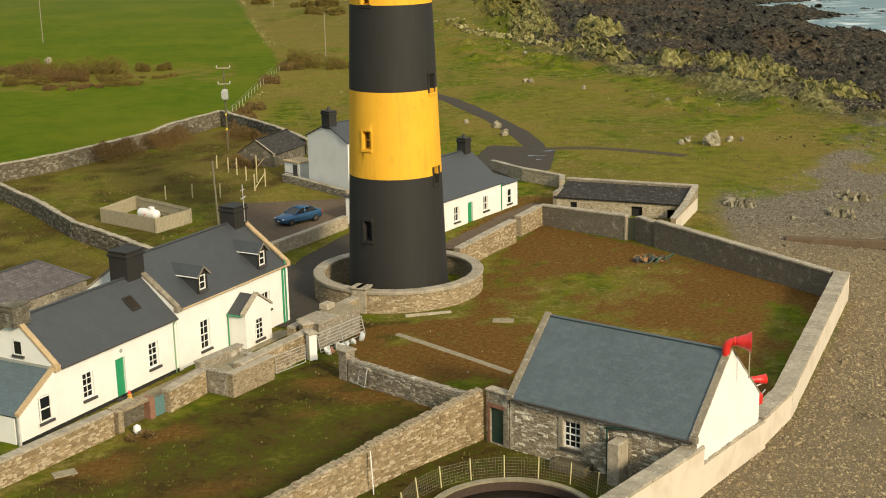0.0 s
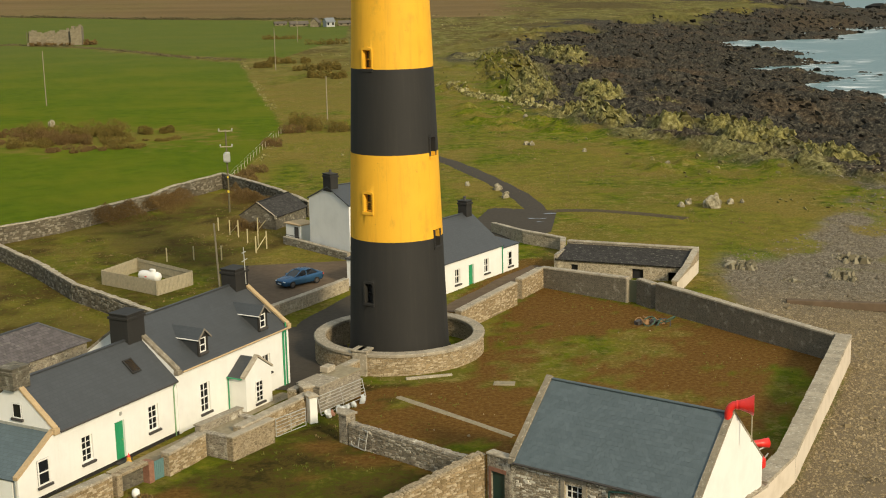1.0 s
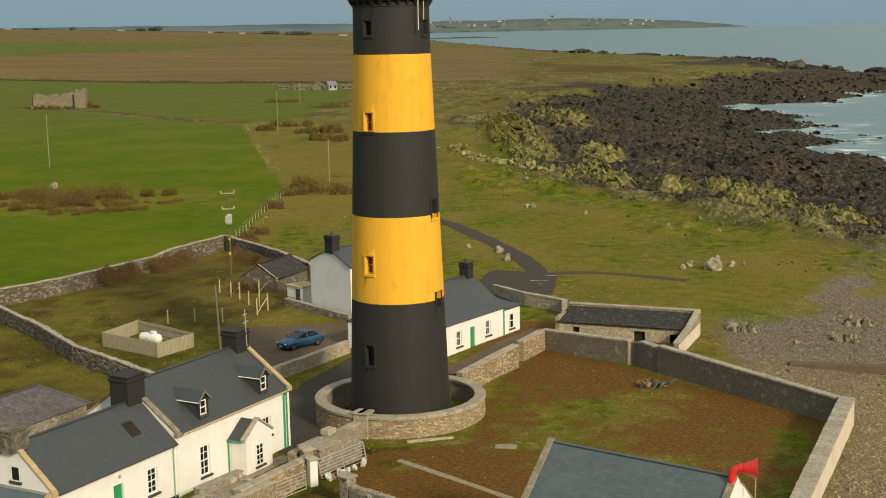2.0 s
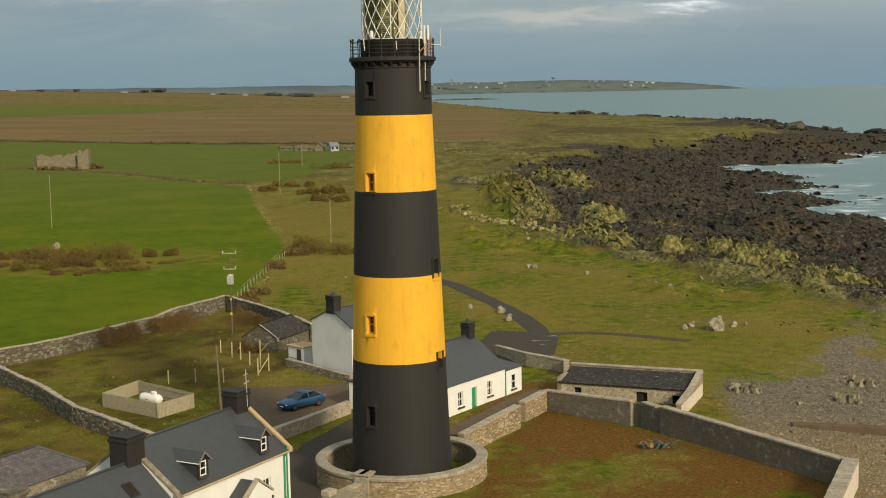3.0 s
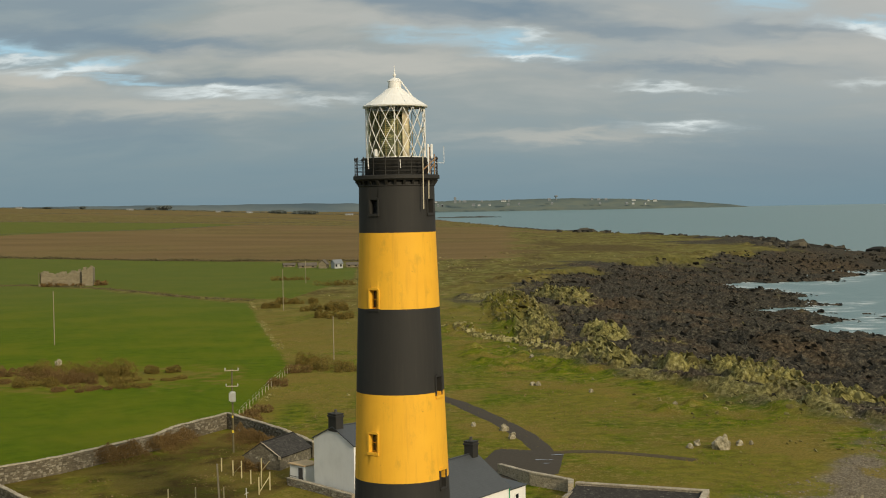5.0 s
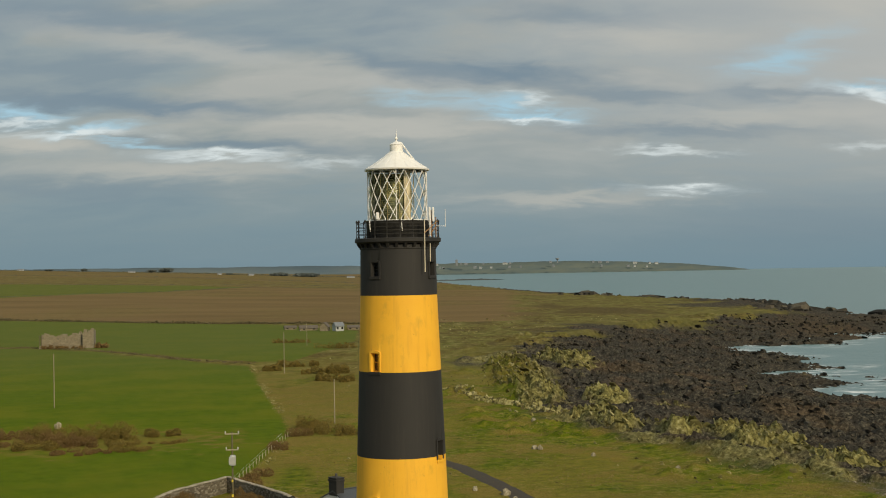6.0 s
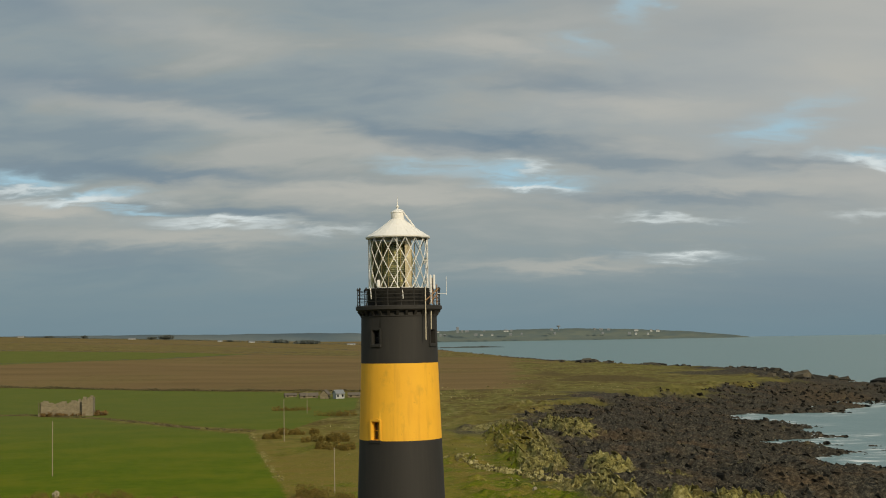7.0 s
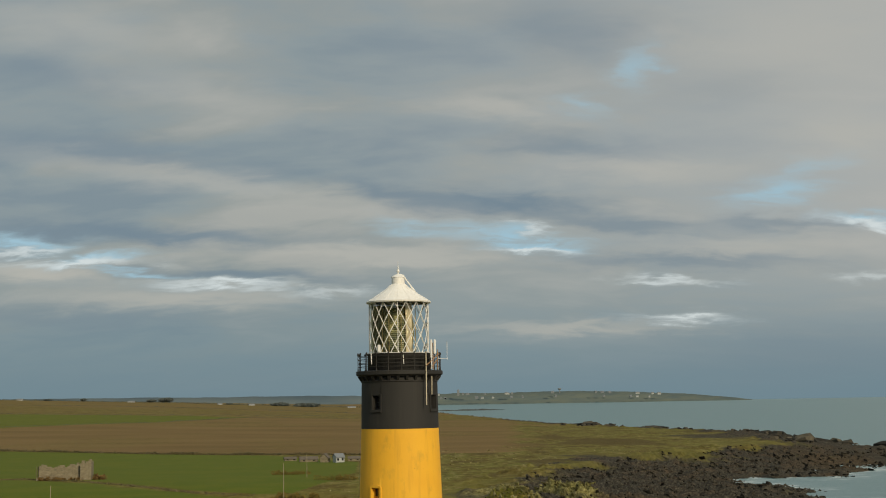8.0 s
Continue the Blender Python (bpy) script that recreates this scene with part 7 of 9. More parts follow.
dairy = thing("stone_bin", (-6.15, -13.9, ray_z(-6, -14)), 57, "flat-roofed stone store against the garden wall", "store")
part("store_wall", boxes((0, 4.6, -1.5, 0.0, -0.6, 1.75), bevel=0.03), STONE, dairy)
part("roof_slab", boxes((-0.1, 2.2, -1.6, 0.4, 1.753, 1.88), bevel=0.02), COPING, dairy)
part("roof_slab", boxes((2.21, 4.7, -1.58, 0.3, 1.753, 1.84), bevel=0.02), CONCRETE, dairy)
part("block", boxes((2.6, 3.5, -0.2, 0.5, 1.85, 2.25), bevel=0.03), COPING, dairy)

# brick coal-hole and small gate in the garden wall
hole = thing("brick_recess", (-15.35, -28.7, 0), 57.5, "broken brick recess in the garden wall", "recess")
for x in (0.0, 2.5):
    part("brick_pier", boxes((x, x + 0.42, -0.35, 0.25, -0.3, 1.3), bevel=0.02), BRICK if x else STONE_WARM, hole)
part("lintel", boxes((0.422, 2.498, -0.35, 0.25, 1.15, 1.35), bevel=0.02), STONE_WARM, hole)
part("back_wall", boxes((0.422, 2.498, 0.15, 0.25, -0.3, 1.15)), STONE_DARK, hole)
wicket = thing("wicket_gate", (-13.05, -25.7, 0), 57.5, "small blue-green wooden wicket gate", "gate")
BLUE_GREEN = plain("blue_green_paint", (0.10, 0.19, 0.19), 0.6)
for k in range(6):
    part("gate_board", boxes((-0.95 + 0.15 * k, -0.82 + 0.15 * k, -0.02, 0.02, 0.05, 1.2)), BLUE_GREEN, wicket)
part("gate_rail", boxes((-0.95, -0.07, 0.022, 0.06, 0.3, 0.4)), BLUE_GREEN, wicket)
part("gate_rail", boxes((-0.95, -0.07, 0.022, 0.06, 0.9, 1.0)), BLUE_GREEN, wicket)
bench = thing("bench", (-16.6, -26.0, 0.05), 61.35, "low pale timber bench against the house", "bench")
part("seat", boxes((0, 1.9, -0.75, -0.25, 0.42, 0.48), bevel=0.01), TIMBER, bench)
for x in (0.15, 1.65):
    part("leg", boxes((x, x + 0.1, -0.7, -0.3, 0, 0.418)), TIMBER, bench)
pot = thing("garden_ornament", (-14.35, -28.3, 0), 0, "yellow and red painted garden ornament by the door", "ornament")
pot.matrix_basis = pose(-15.55, -23.9, 0.12)
part("base", turned([(0.17, 0.0), (0.19, 0.12), (0.12, 0.28), (0.14, 0.4), (0.0, 0.5)], 14, True), plain("ochre_paint", (0.55, 0.30, 0.04), 0.5), pot)
part("top", turned([(0.11, 0.48), (0.06, 0.58), (0.0, 0.72)], 12, False), RED, pot)
drum = turned([(0.0, -0.05), (0.17, 0.0), (0.24, 0.2), (0.2, 0.42), (0.06, 0.52), (0.0, 0.53)], 16, False)
d = part("float_buoy", drum, WHITE, None, smooth=True)
d.matrix_basis = pose(-14.05, -28.9, 0.05)
tagged(d, "white plastic float lying in the grass", "buoy")

step_slab = part("stone_slab", boxes((-0.62, 0.62, -0.38, 0.38, -0.05, 0.07), bevel=0.02), CONCRETE, None)
step_slab.matrix_basis = pose(-16.75, -34.25, ray_z(-16.75, -34.25), 0, 0, 30)
tagged(step_slab, "grey stone slab lying in the yard grass", "slab")
stake = part("white_stake", rods(((-0.30, -37.55, ray_z(-0.3, -37.5) - 0.2), (-0.42, -37.35, 2.25)), r=0.035), WHITE_METAL, None)
tagged(stake, "thin white pole leaning on the rubble wall", "pole")
trough = thing("stone_trough", (9.3, -34.15, ray_z(9.3, -34.15)), -37, "low dark mossy stone trough under the window", "trough")
MOSSY = slab_stone("mossy_trough_stone", (0.10, 0.085, 0.055), (0.16, 0.15, 0.07))
part("basin", boxes((0, 2.1, -0.95, -0.83, -0.3, 0.42), (0, 2.1, -0.12, 0, -0.3, 0.42), (0, 0.12, -0.828, -0.122, -0.3, 0.42), (1.98, 2.1, -0.828, -0.122, -0.3, 0.42), (0.122, 1.978, -0.828, -0.122, -0.3, 0.30), bevel=0.015), MOSSY, trough)

# the passage door between tank yard and engine house
passage = thing("wall_passage", (5.62, -31.05, 0), -43.5, "short stone wall with a brick-edged dark green door", "wall", kind="structure")
part("masonry", holed(bmesh.new(), 0, 1.6, -0.4, 3.0, [(0.28, 1.22, 0.05, 2.12)], 0.5), STONE, passage)
part("coping", boxes((-0.05, 1.65, -0.06, 0.56, 3.003, 3.14), bevel=0.03), COPING, passage)
part("brick_edge", boxes((0.10, 0.276, -0.03, -0.003, 0.05, 2.12), bevel=0.01), BRICK, passage)
part("brick_edge", boxes((0.10, 1.35, -0.03, -0.003, 2.125, 2.36), bevel=0.01), BRICK, passage)
part("door", boxes((0.29, 1.21, 0.12, 0.17, 0.06, 2.11)), DARK_GREEN, passage)

# the round water tank and its fence
tank = thing("water_tank", (6.45, -41.1, 0), 0, "round sunken brick water tank with concrete rim", "tank")
bm = bmesh.new()
lathe(bm, [(3.85, -2.4), (3.85, 0.50), (4.2, 0.50), (4.25, 0.45), (4.25, -0.9)], 64)
part("rim", bm, CONCRETE, tank)
# lining brick is coloured dark for the shade inside the tank
part("lining", turned([(3.845, -2.4), (3.845, 0.40)], 64, False), plain("shaded_wet_brick", (0.05, 0.030, 0.020), 0.8, spread=0.5), tank)
part("water", turned([(0.0, -0.05), (3.84, -0.05)], 48, False), plain("dark_water", (0.006, 0.006, 0.004), 0.25), tank)
fence = thing("wire_fence", (6.45, -41.1, 0), 0, "low netting fence on thin posts about the tank", "fence")
NET = plain("wire_net", (0.16, 0.145, 0.10), 0.7)
posts = [radians(a) for a in range(15, 200, 19)]
for a in posts:
    part("post", rods(((5.3 * math.cos(a), 5.3 * math.sin(a), -0.1), (5.45 * math.cos(a), 5.45 * math.sin(a), 1.15)), r=0.035), plain("post_paint", (0.55, 0.48, 0.25), 0.7) if a == posts[0] else bpy.data.materials["post_paint"], fence)
for a, b in zip(posts, posts[1:]):
    bm = bmesh.new()
    for k in range(7):
        z = 0.1 + 0.16 * k
        r = 5.3 + 0.13 * z
        rod(bm, (r * math.cos(a), r * math.sin(a), z), (r * math.cos(b), r * math.sin(b), z), 0.008, 4)
    for k in range(1, 12):
        t = a + (b - a) * k / 12
        rod(bm, (5.31 * math.cos(t), 5.31 * math.sin(t), 0.1), (5.44 * math.cos(t), 5.44 * math.sin(t), 1.06), 0.006, 4)
    part("netting", bm, NET, fence)


def fog_horn(at, turn, size, label, stand=True):
    """A red horn: upright pipe, elbow and flared bell."""
    h = thing("fog_horn", at, turn, label, "fog horn", "fog horns")
    r = 0.27 * size
    bm = bmesh.new()
    n, rings = 20, []
    path = [(0, 0, -0.3, 90), (0, 0, 0.35, 90)] + [(0.55 - 0.55 * math.cos(radians(k)), 0, 0.35 + 0.55 * math.sin(radians(k)), 90 - k) for k in (22, 45, 67, 90)]
    for x, _, z, tilt in path:
        ring = []
        for i in range(n):
            a = math.tau * i / n
            ring.append(bm.verts.new((x * size + r * math.sin(a) * math.sin(radians(tilt)), r * math.cos(a), z * size - r * math.sin(a) * math.cos(radians(tilt)))))
        rings.append(ring)
    for p, q in zip(rings, rings[1:]):
        for i in range(n):
            bm.faces.new((p[i], p[(i + 1) % n], q[(i + 1) % n], q[i]))
    bmesh.ops.recalc_face_normals(bm, faces=bm.faces)
    part("elbow_pipe", bm, RED, h, smooth=True)
    bell = turned([(r * 1.0, 0), (r * 1.08, 0.02), (r * 1.4, 0.4), (r * 2.0, 0.95), (r * 2.65, 1.35), (r * 2.72, 1.38), (r * 2.55, 1.38), (r * 1.9, 0.95), (r * 0.9, 0.3)], 28, False)
    b = part("bell", bell, RED, h, smooth=True)
    b.matrix_basis = Matrix.Translation((0.55 * size, 0, 0.9 * size)) @ pose(0, 0, 0, 0, 90) @ Matrix.Diagonal((1, 1, size * 0.8, 1))
    part("flange", turned([(r * 1.0, -0.05), (r * 1.2, -0.05), (r * 1.2, 0.05), (r * 1.0, 0.05)], 20, False), RED, h).matrix_basis = Matrix.Translation((0.55 * size, 0, 0.9 * size)) @ pose(0, 0, 0, 0, 90)
    return h


horn = fog_horn((17.55, -36.0, 6.55), -12, 0.74, "large red fog horn rising from the ridge")
part("stay", rods(((1.15, 0.15, 0.5), (1.15, 0.15, -1.3)), r=0.035), TIMBER, horn)
small = thing("signal_horn", (19.7, -32.2, 2.2), 8, "small red signal horn on a post behind the gable", "fog horn", "fog horns")
part("barrel", turned([(0.16, 0), (0.2, 0.5), (0.27, 1.0), (0.24, 1.0), (0.1, 0.4)], 20, False), RED, small, smooth=True).matrix_basis = Matrix.Translation((-0.1, 0, 1.5)) @ pose(0, 0, 0, 0, 90)
part("post", rods(((0, 0, -2.2), (0, 0, 1.4)), r=0.07), RED, small)
part("bracket", rods(((0, 0, 1.0), (0.8, 0, 1.3)), ((0.5, 0, 0.4), (0.9, 0, 0.9)), r=0.04), GALV, small)
part("motor", turned([(0.22, 0), (0.25, 0.1), (0.25, 0.5), (0.15, 0.62)], 16, True), RED, small).matrix_basis = Matrix.Translation((0.55, 0.1, 0.1))

# slate-roofed store beyond the yard, open to it
store = thing("yard_store", (14.35, 24.6, -0.75), -22.2, "low rubble store with patched slate lean-to roof", "outbuilding")
part("front_wall", holed(bmesh.new(), 0.0, 12.0, -0.5, 2.15, [(1.3, 2.0, 0.9, 1.75), (7.2, 8.3, 0.2, 1.7), (10.6, 11.4, 0.2, 1.6)], 0.4), PATCHED, store)
part("rear_wall", boxes((-0.3, 12.5, 4.2, 4.65, -0.5, 3.0)), STONE, store)
bm = bmesh.new()
prism(bm, [(12.1, -5.2, -0.5), (12.1, 4.198, -0.5), (12.1, 4.198, 3.0), (12.1, 0.2, 2.35), (12.1, -5.2, 2.0)], (0.45, 0, 0))
part("end_wall", bm, STONE_WARM, store)
part("limewash", boxes((12.553, 12.58, -5.2, 4.2, -0.5, 1.95)), LIME, store)
part("end_wall", boxes((-0.35, -0.003, 0, 4.198, -0.5, 2.6)), STONE, store)
bm = bmesh.new()
roof_slab(bm, [(-0.2, -0.2, 2.2), (12.08, -0.2, 2.2), (12.08, 4.19, 2.85), (-0.2, 4.19, 2.85)], 0.1, 0, 0)
part("roof", bm, SLATE_STORE, store, "patched dark slate roof")
for k in range(15):
    part("coping_stone", boxes((-0.3 + 0.853 * k, 0.53 + 0.853 * k, 4.12, 4.75, 3.003, 3.14), bevel=0.02), COPING, store)
part("end_coping", boxes((12.05, 12.65, 0.3, 4.11, 0, 0.13)), COPING, store).matrix_basis = Matrix.Translation((0, 0, 2.36)) @ pose(0, 0, 0, 9.2)
part("end_coping", boxes((12.05, 12.65, -5.2, 0.3, 0, 0.13)), COPING, store).matrix_basis = Matrix.Translation((0, 0, 2.32)) @ pose(0, 0, 0, 3.6)
for x0, x1, z0, z1 in ((1.3, 2.0, 0.9, 1.75), (7.2, 8.3, 0.2, 1.7)):
    part("window", boxes((x0, x1, 0.3, 0.34, z0, z1)), DARK, store)
    part("lintel", boxes((x0 - 0.15, x1 + 0.15, -0.04, -0.003, z1 + 0.01, z1 + 0.2)), COPING, store)
# yard door in the back wall
jamb = thing("yard_door", (19.5, 13.15, 0), -41.5, "old green wooden door in the yard wall", "door")
part("leaf", boxes((0.05, 0.95, 0.05, 0.11, 0.05, 2.0)), TIMBER, jamb)
for k in range(6):
    part("plank", boxes((0.06 + 0.15 * k, 0.195 + 0.15 * k, 0.025, 0.048, 0.06, 1.98)), plain("faded_green_wood", (0.12, 0.13, 0.08), 0.8) if k == 0 else bpy.data.materials["faded_green_wood"], jamb)
part("jamb_stones", boxes((-0.15, 0.03, -0.32, 0.3, -0.2, 2.1), bevel=0.03), COPING, jamb)

# outbuildings by the gabled house
make_gabled("stone_shed", (-15.3, 49.4, 0), 67, 7.2, 4.6, -0.6, 1.5, 3.0, STONE_DARK, SLATE_OLD, "small stone shed with old slate roof by the field wall", category="shed")
shed = bpy.data.objects["stone_shed"]
verge(shed, -0.14, 0.16, 4.6, 1.5, 3.0, COPING, lift=0.02, thick=0.08, over=0.05, front_only=True)
out = thing("outhouse", (-13.4, 42.9, 0), -46, "small white flat-roofed outhouse", "outhouse")
part("wall", boxes((0, 2.5, 0, 2.2, -0.5, 1.95)), WHITE, out)
part("roof", boxes((-0.15, 2.65, -0.15, 2.35, 1.953, 2.08), bevel=0.02), CLAY, out)
part("door", boxes((1.5, 2.2, -0.03, -0.003, 0.0, 1.75)), SILL, out)
part("handrail", rods(((1.0, -0.9, 0), (1.0, -0.9, 1.0)), ((1.0, -0.9, 1.0), (3.4, -0.9, 1.0)), ((3.4, -0.9, 1.0), (3.4, -0.9, 0)), r=0.035), SILL, out)
# rear wing of the keepers' house
wing = thing("rear_building", (-27.6, -9.2, 0), 61.35, "grey slate hip-roofed building behind the house", "outbuilding")
part("wall", boxes((-6.0, 6.0, -2.3, 2.3, -0.5, 2.6)), STONE, wing)
bm = bmesh.new()
e = [(-6.25, -2.55, 2.55), (6.25, -2.55, 2.55), (6.25, 2.55, 2.55), (-6.25, 2.55, 2.55)]
r0, r1 = (-3.6, 0, 4.25), (3.6, 0, 4.25)
lay = bm.loops.layers.uv.verify()
for pts in ([e[0], e[1], r1, r0], [e[2], e[3], r0, r1], [e[1], e[2], r1], [e[3], e[0], r0], e[::-1]):
    f = bm.faces.new([bm.verts.new(p) for p in pts])
    a = (Vector(pts[1]) - Vector(pts[0])).normalized()
    b = Vector((-a.y, a.x, 0.6)).normalized()
    for loop in f.loops:
        v = loop.vert.co - Vector(pts[0])
        loop[lay].uv = (v.dot(a), v.dot(b))
bmesh.ops.remove_doubles(bm, verts=bm.verts, dist=0.001)
part("roof", bm, SLATE_PURPLE, wing)
for p, q in ((e[0], r0), (e[1], r1), (e[2], r1), (r0, r1)):
    part("hip_tiles", rods((p, q), r=0.09), SLATE_DARK, wing)


def make_fenced_tank():
    """A board fence round a white gas tank."""
    c = [(-28.8, 24.0), (-22.5, 19.0), (-20.0, 23.0), (-26.6, 29.3)]
    f = thing("board_fence", (0, 0, 0), 0, "weathered upright board fence round a gas tank", "fence")
    rnd = random.Random(3)
    for (x0, y0), (x1, y1) in zip(c, c[1:] + c[:1]):
        d = Vector((x1 - x0, y1 - y0))
        n = int(d.length / 0.17)
        ang = math.degrees(math.atan2(d.y, d.x))
        for k in range(n):
            x, y = x0 + d.x * k / n, y0 + d.y * k / n
            g = ray_z(x, y)
            ob = part("board", boxes((0.004, 0.15, -0.012, 0.012, -0.02, 1.35 + rnd.uniform(-0.03, 0.03))), TIMBER, f)
            ob.matrix_basis = pose(x, y, g, 0, 0, ang)
        for z in (0.35, 1.05):
            ob = part("rail", boxes((0, d.length, 0.014, 0.06, z, z + 0.08)), TIMBER, f)
            ob.matrix_basis = pose(x0, y0, ray_z(x0, y0), 0, 0, ang)
        ob = part("corner_post", boxes((-0.06, 0.06, 0.062, 0.16, -0.3, 1.4)), TIMBER, f)
        ob.matrix_basis = pose(x0, y0, ray_z(x0, y0), 0, 0, ang)
    t = thing("gas_tank", (-24.3, 24.3, ray_z(-24.3, 24.3) - 0.12), -33, "white horizontal gas tank on concrete feet", "tank")
    prof = [(0.0, -1.65), (0.3, -1.6), (0.52, -1.42), (0.6, -1.15), (0.6, 1.15), (0.52, 1.42), (0.3, 1.6), (0.0, 1.65)]
    part("shell", turned(prof, 24, False), WHITE_METAL, t, smooth=True).matrix_basis = Matrix.Translation((0, 0, 0.95)) @ pose(0, 0, 0, 0, 90)
    part("lid", turned([(0.28, 1.5), (0.28, 1.78), (0.2, 1.84), (0.0, 1.85)], 16, False), WHITE_METAL, t).matrix_basis = Matrix.Translation((0.5, 0, 0)) @ Matrix.Diagonal((1.6, 1, 1, 1))
    for x in (-1.0, 1.0):
        part("foot", boxes((x - 0.15, x + 0.15, -0.5, 0.5, -0.2, 0.42)), CONCRETE, t)
    part("label_plate", boxes((-0.25, 0.05, -0.615, -0.585, 0.9, 1.02)), RED, t)
    t.scale = (0.8, 0.8, 0.8)


make_fenced_tank()


def make_car(x, y, turn):
    """A blue four-door saloon: body, glass, wheels, lamps."""
    c = thing("car", (x, y, ray_z(x, y) + 0.05), turn, "parked metallic blue four-door saloon car", "car")
    BLUE = plain("blue_car_paint", (0.035, 0.10, 0.20), 0.25, 0.5, spread=0.08)
    TYRE = plain("tyre_rubber", (0.02, 0.02, 0.02), 0.9)
    # sections from nose to tail: x, half width, sill z, waist z
    secs = [(2.28, 0.62, 0.32, 0.62), (2.2, 0.78, 0.24, 0.70), (1.9, 0.86, 0.2, 0.78), (1.2, 0.88, 0.2, 0.90), (0.8, 0.88, 0.2, 0.95), (-0.6, 0.88, 0.2, 0.97), (-1.5, 0.88, 0.22, 1.0), (-2.05, 0.82, 0.28, 1.0), (-2.28, 0.68, 0.36, 0.92)]
    bm, rings = bmesh.new(), []
    for sx, w, lo, hi in secs:
        prof = [(-w * 0.9, lo), (-w, lo + 0.15), (-w, (lo + hi) / 2 + 0.1), (-w * 0.93, hi - 0.05), (-w * 0.8, hi), (0, hi + 0.04), (w * 0.8, hi), (w * 0.93, hi - 0.05), (w, (lo + hi) / 2 + 0.1), (w, lo + 0.15), (w * 0.9, lo)]
        rings.append([bm.verts.new((sx, py, pz)) for py, pz in prof])
    for p, q in zip(rings, rings[1:]):
        for i in range(len(p)):
            j = (i + 1) % len(p)
            bm.faces.new((p[i], p[j], q[j], q[i]))
    bm.faces.new(rings[0][::-1]), bm.faces.new(rings[-1])
    bmesh.ops.recalc_face_normals(bm, faces=bm.faces)
    body = part("body", bm, BLUE, c, smooth=True)
    # cabin
    bm = bmesh.new()
    low = [(1.05, 0.74, 0.93), (-0.2, 0.78, 0.96), (-1.75, 0.72, 0.98)]
    top = [(0.25, 0.58, 1.40), (-0.3, 0.60, 1.44), (-1.05, 0.56, 1.40)]
    for s in (1, -1):
        a = [bm.verts.new((x, s * w, z)) for x, w, z in low] + [bm.verts.new((x, s * w, z)) for x, w, z in top]
        bm.faces.new((a[0], a[1], a[4], a[3])), bm.faces.new((a[1], a[2], a[5], a[4]))
    bmesh.ops.remove_doubles(bm, verts=bm.verts, dist=0.001)
    vs = list(bm.verts)
    bm.faces.new((vs[0], vs[3], vs[9], vs[6])), bm.faces.new((vs[2], vs[8], vs[11], vs[5]))
    bmesh.ops.recalc_face_normals(bm, faces=bm.faces)
    part("window_glass", bm, WINDOW, c)
    bm = bmesh.new()
    a = [bm.verts.new((x + (0.04 if x > 0 else -0.03), s * (w + 0.02), z + 0.015)) for x, w, z in top for s in (-1, 1)]
    m = [bm.verts.new((x, 0, z + 0.06)) for x, w, z in top]
    for k in range(2):
        bm.faces.new((a[2 * k], a[2 * k + 2], m[k + 1], m[k])), bm.faces.new((m[k], m[k + 1], a[2 * k + 3], a[2 * k + 1]))
    bmesh.ops.recalc_face_normals(bm, faces=bm.faces)
    bmesh.ops.solidify(bm, geom=bm.faces, thickness=0.04)
    part("roof_panel", bm, BLUE, c, smooth=True)
    for s in (-1, 1):
        for p, q in zip(low, top):
            part("pillar", rods(((p[0], s * p[1], p[2]), (q[0], s * q[1], q[2])), r=0.045, n=6), BLUE, c)
        for wx in (1.42, -1.35):
            w = part("wheel", turned([(0.0, -0.10), (0.2, -0.10), (0.30, -0.11), (0.325, -0.08), (0.325, 0.08), (0.30, 0.11), (0.2, 0.10), (0.0, 0.10)], 20, False), TYRE, c, smooth=True)
            w.matrix_basis = Matrix.Translation((wx, s * 0.80, 0.30)) @ pose(0, 0, 0, 90)
            part("rim", turned([(0.0, 0.125), (0.05, 0.13), (0.19, 0.115), (0.2, 0.10)], 14, False), SILL, w)
            part("rim", turned([(0.0, -0.125), (0.05, -0.13), (0.19, -0.115), (0.2, -0.10)], 14, False), SILL, w)
        part("headlight", boxes((2.14, 2.26, s * 0.62 - 0.14, s * 0.62 + 0.14, 0.56, 0.69), bevel=0.03), plain("lamp_glass", (0.6, 0.62, 0.62), 0.1) if s < 0 else bpy.data.materials["lamp_glass"], c)
        part("tail_light", boxes((-2.27, -2.18, s * 0.6 - 0.13, s * 0.6 + 0.13, 0.68, 0.86), bevel=0.02), RED, c)
        part("mirror", boxes((0.72, 0.86, s * 0.97 - 0.09, s * 0.97 + 0.09, 0.94, 1.06), bevel=0.03), BLUE, c)
        part("door_seam", boxes((-0.02, 0.0, s * 0.885 - 0.004, s * 0.885 + 0.004, 0.35, 0.93)), DARK, c)
    part("grille", boxes((2.24, 2.30, -0.38, 0.38, 0.50, 0.62), bevel=0.02), DARK, c)
    part("number_plate", boxes((2.28, 2.31, -0.26, 0.26, 0.38, 0.47)), WHITE_METAL, c)
    return c


make_car(-9.95, 22.6, 222)


DARK_POLE = plain("creosoted_pole", (0.115, 0.10, 0.06), 0.9, spread=0.3, scale=3)
POLE_WOOD = plain("pole_timber", (0.25, 0.215, 0.15), 0.9, spread=0.3, scale=3)


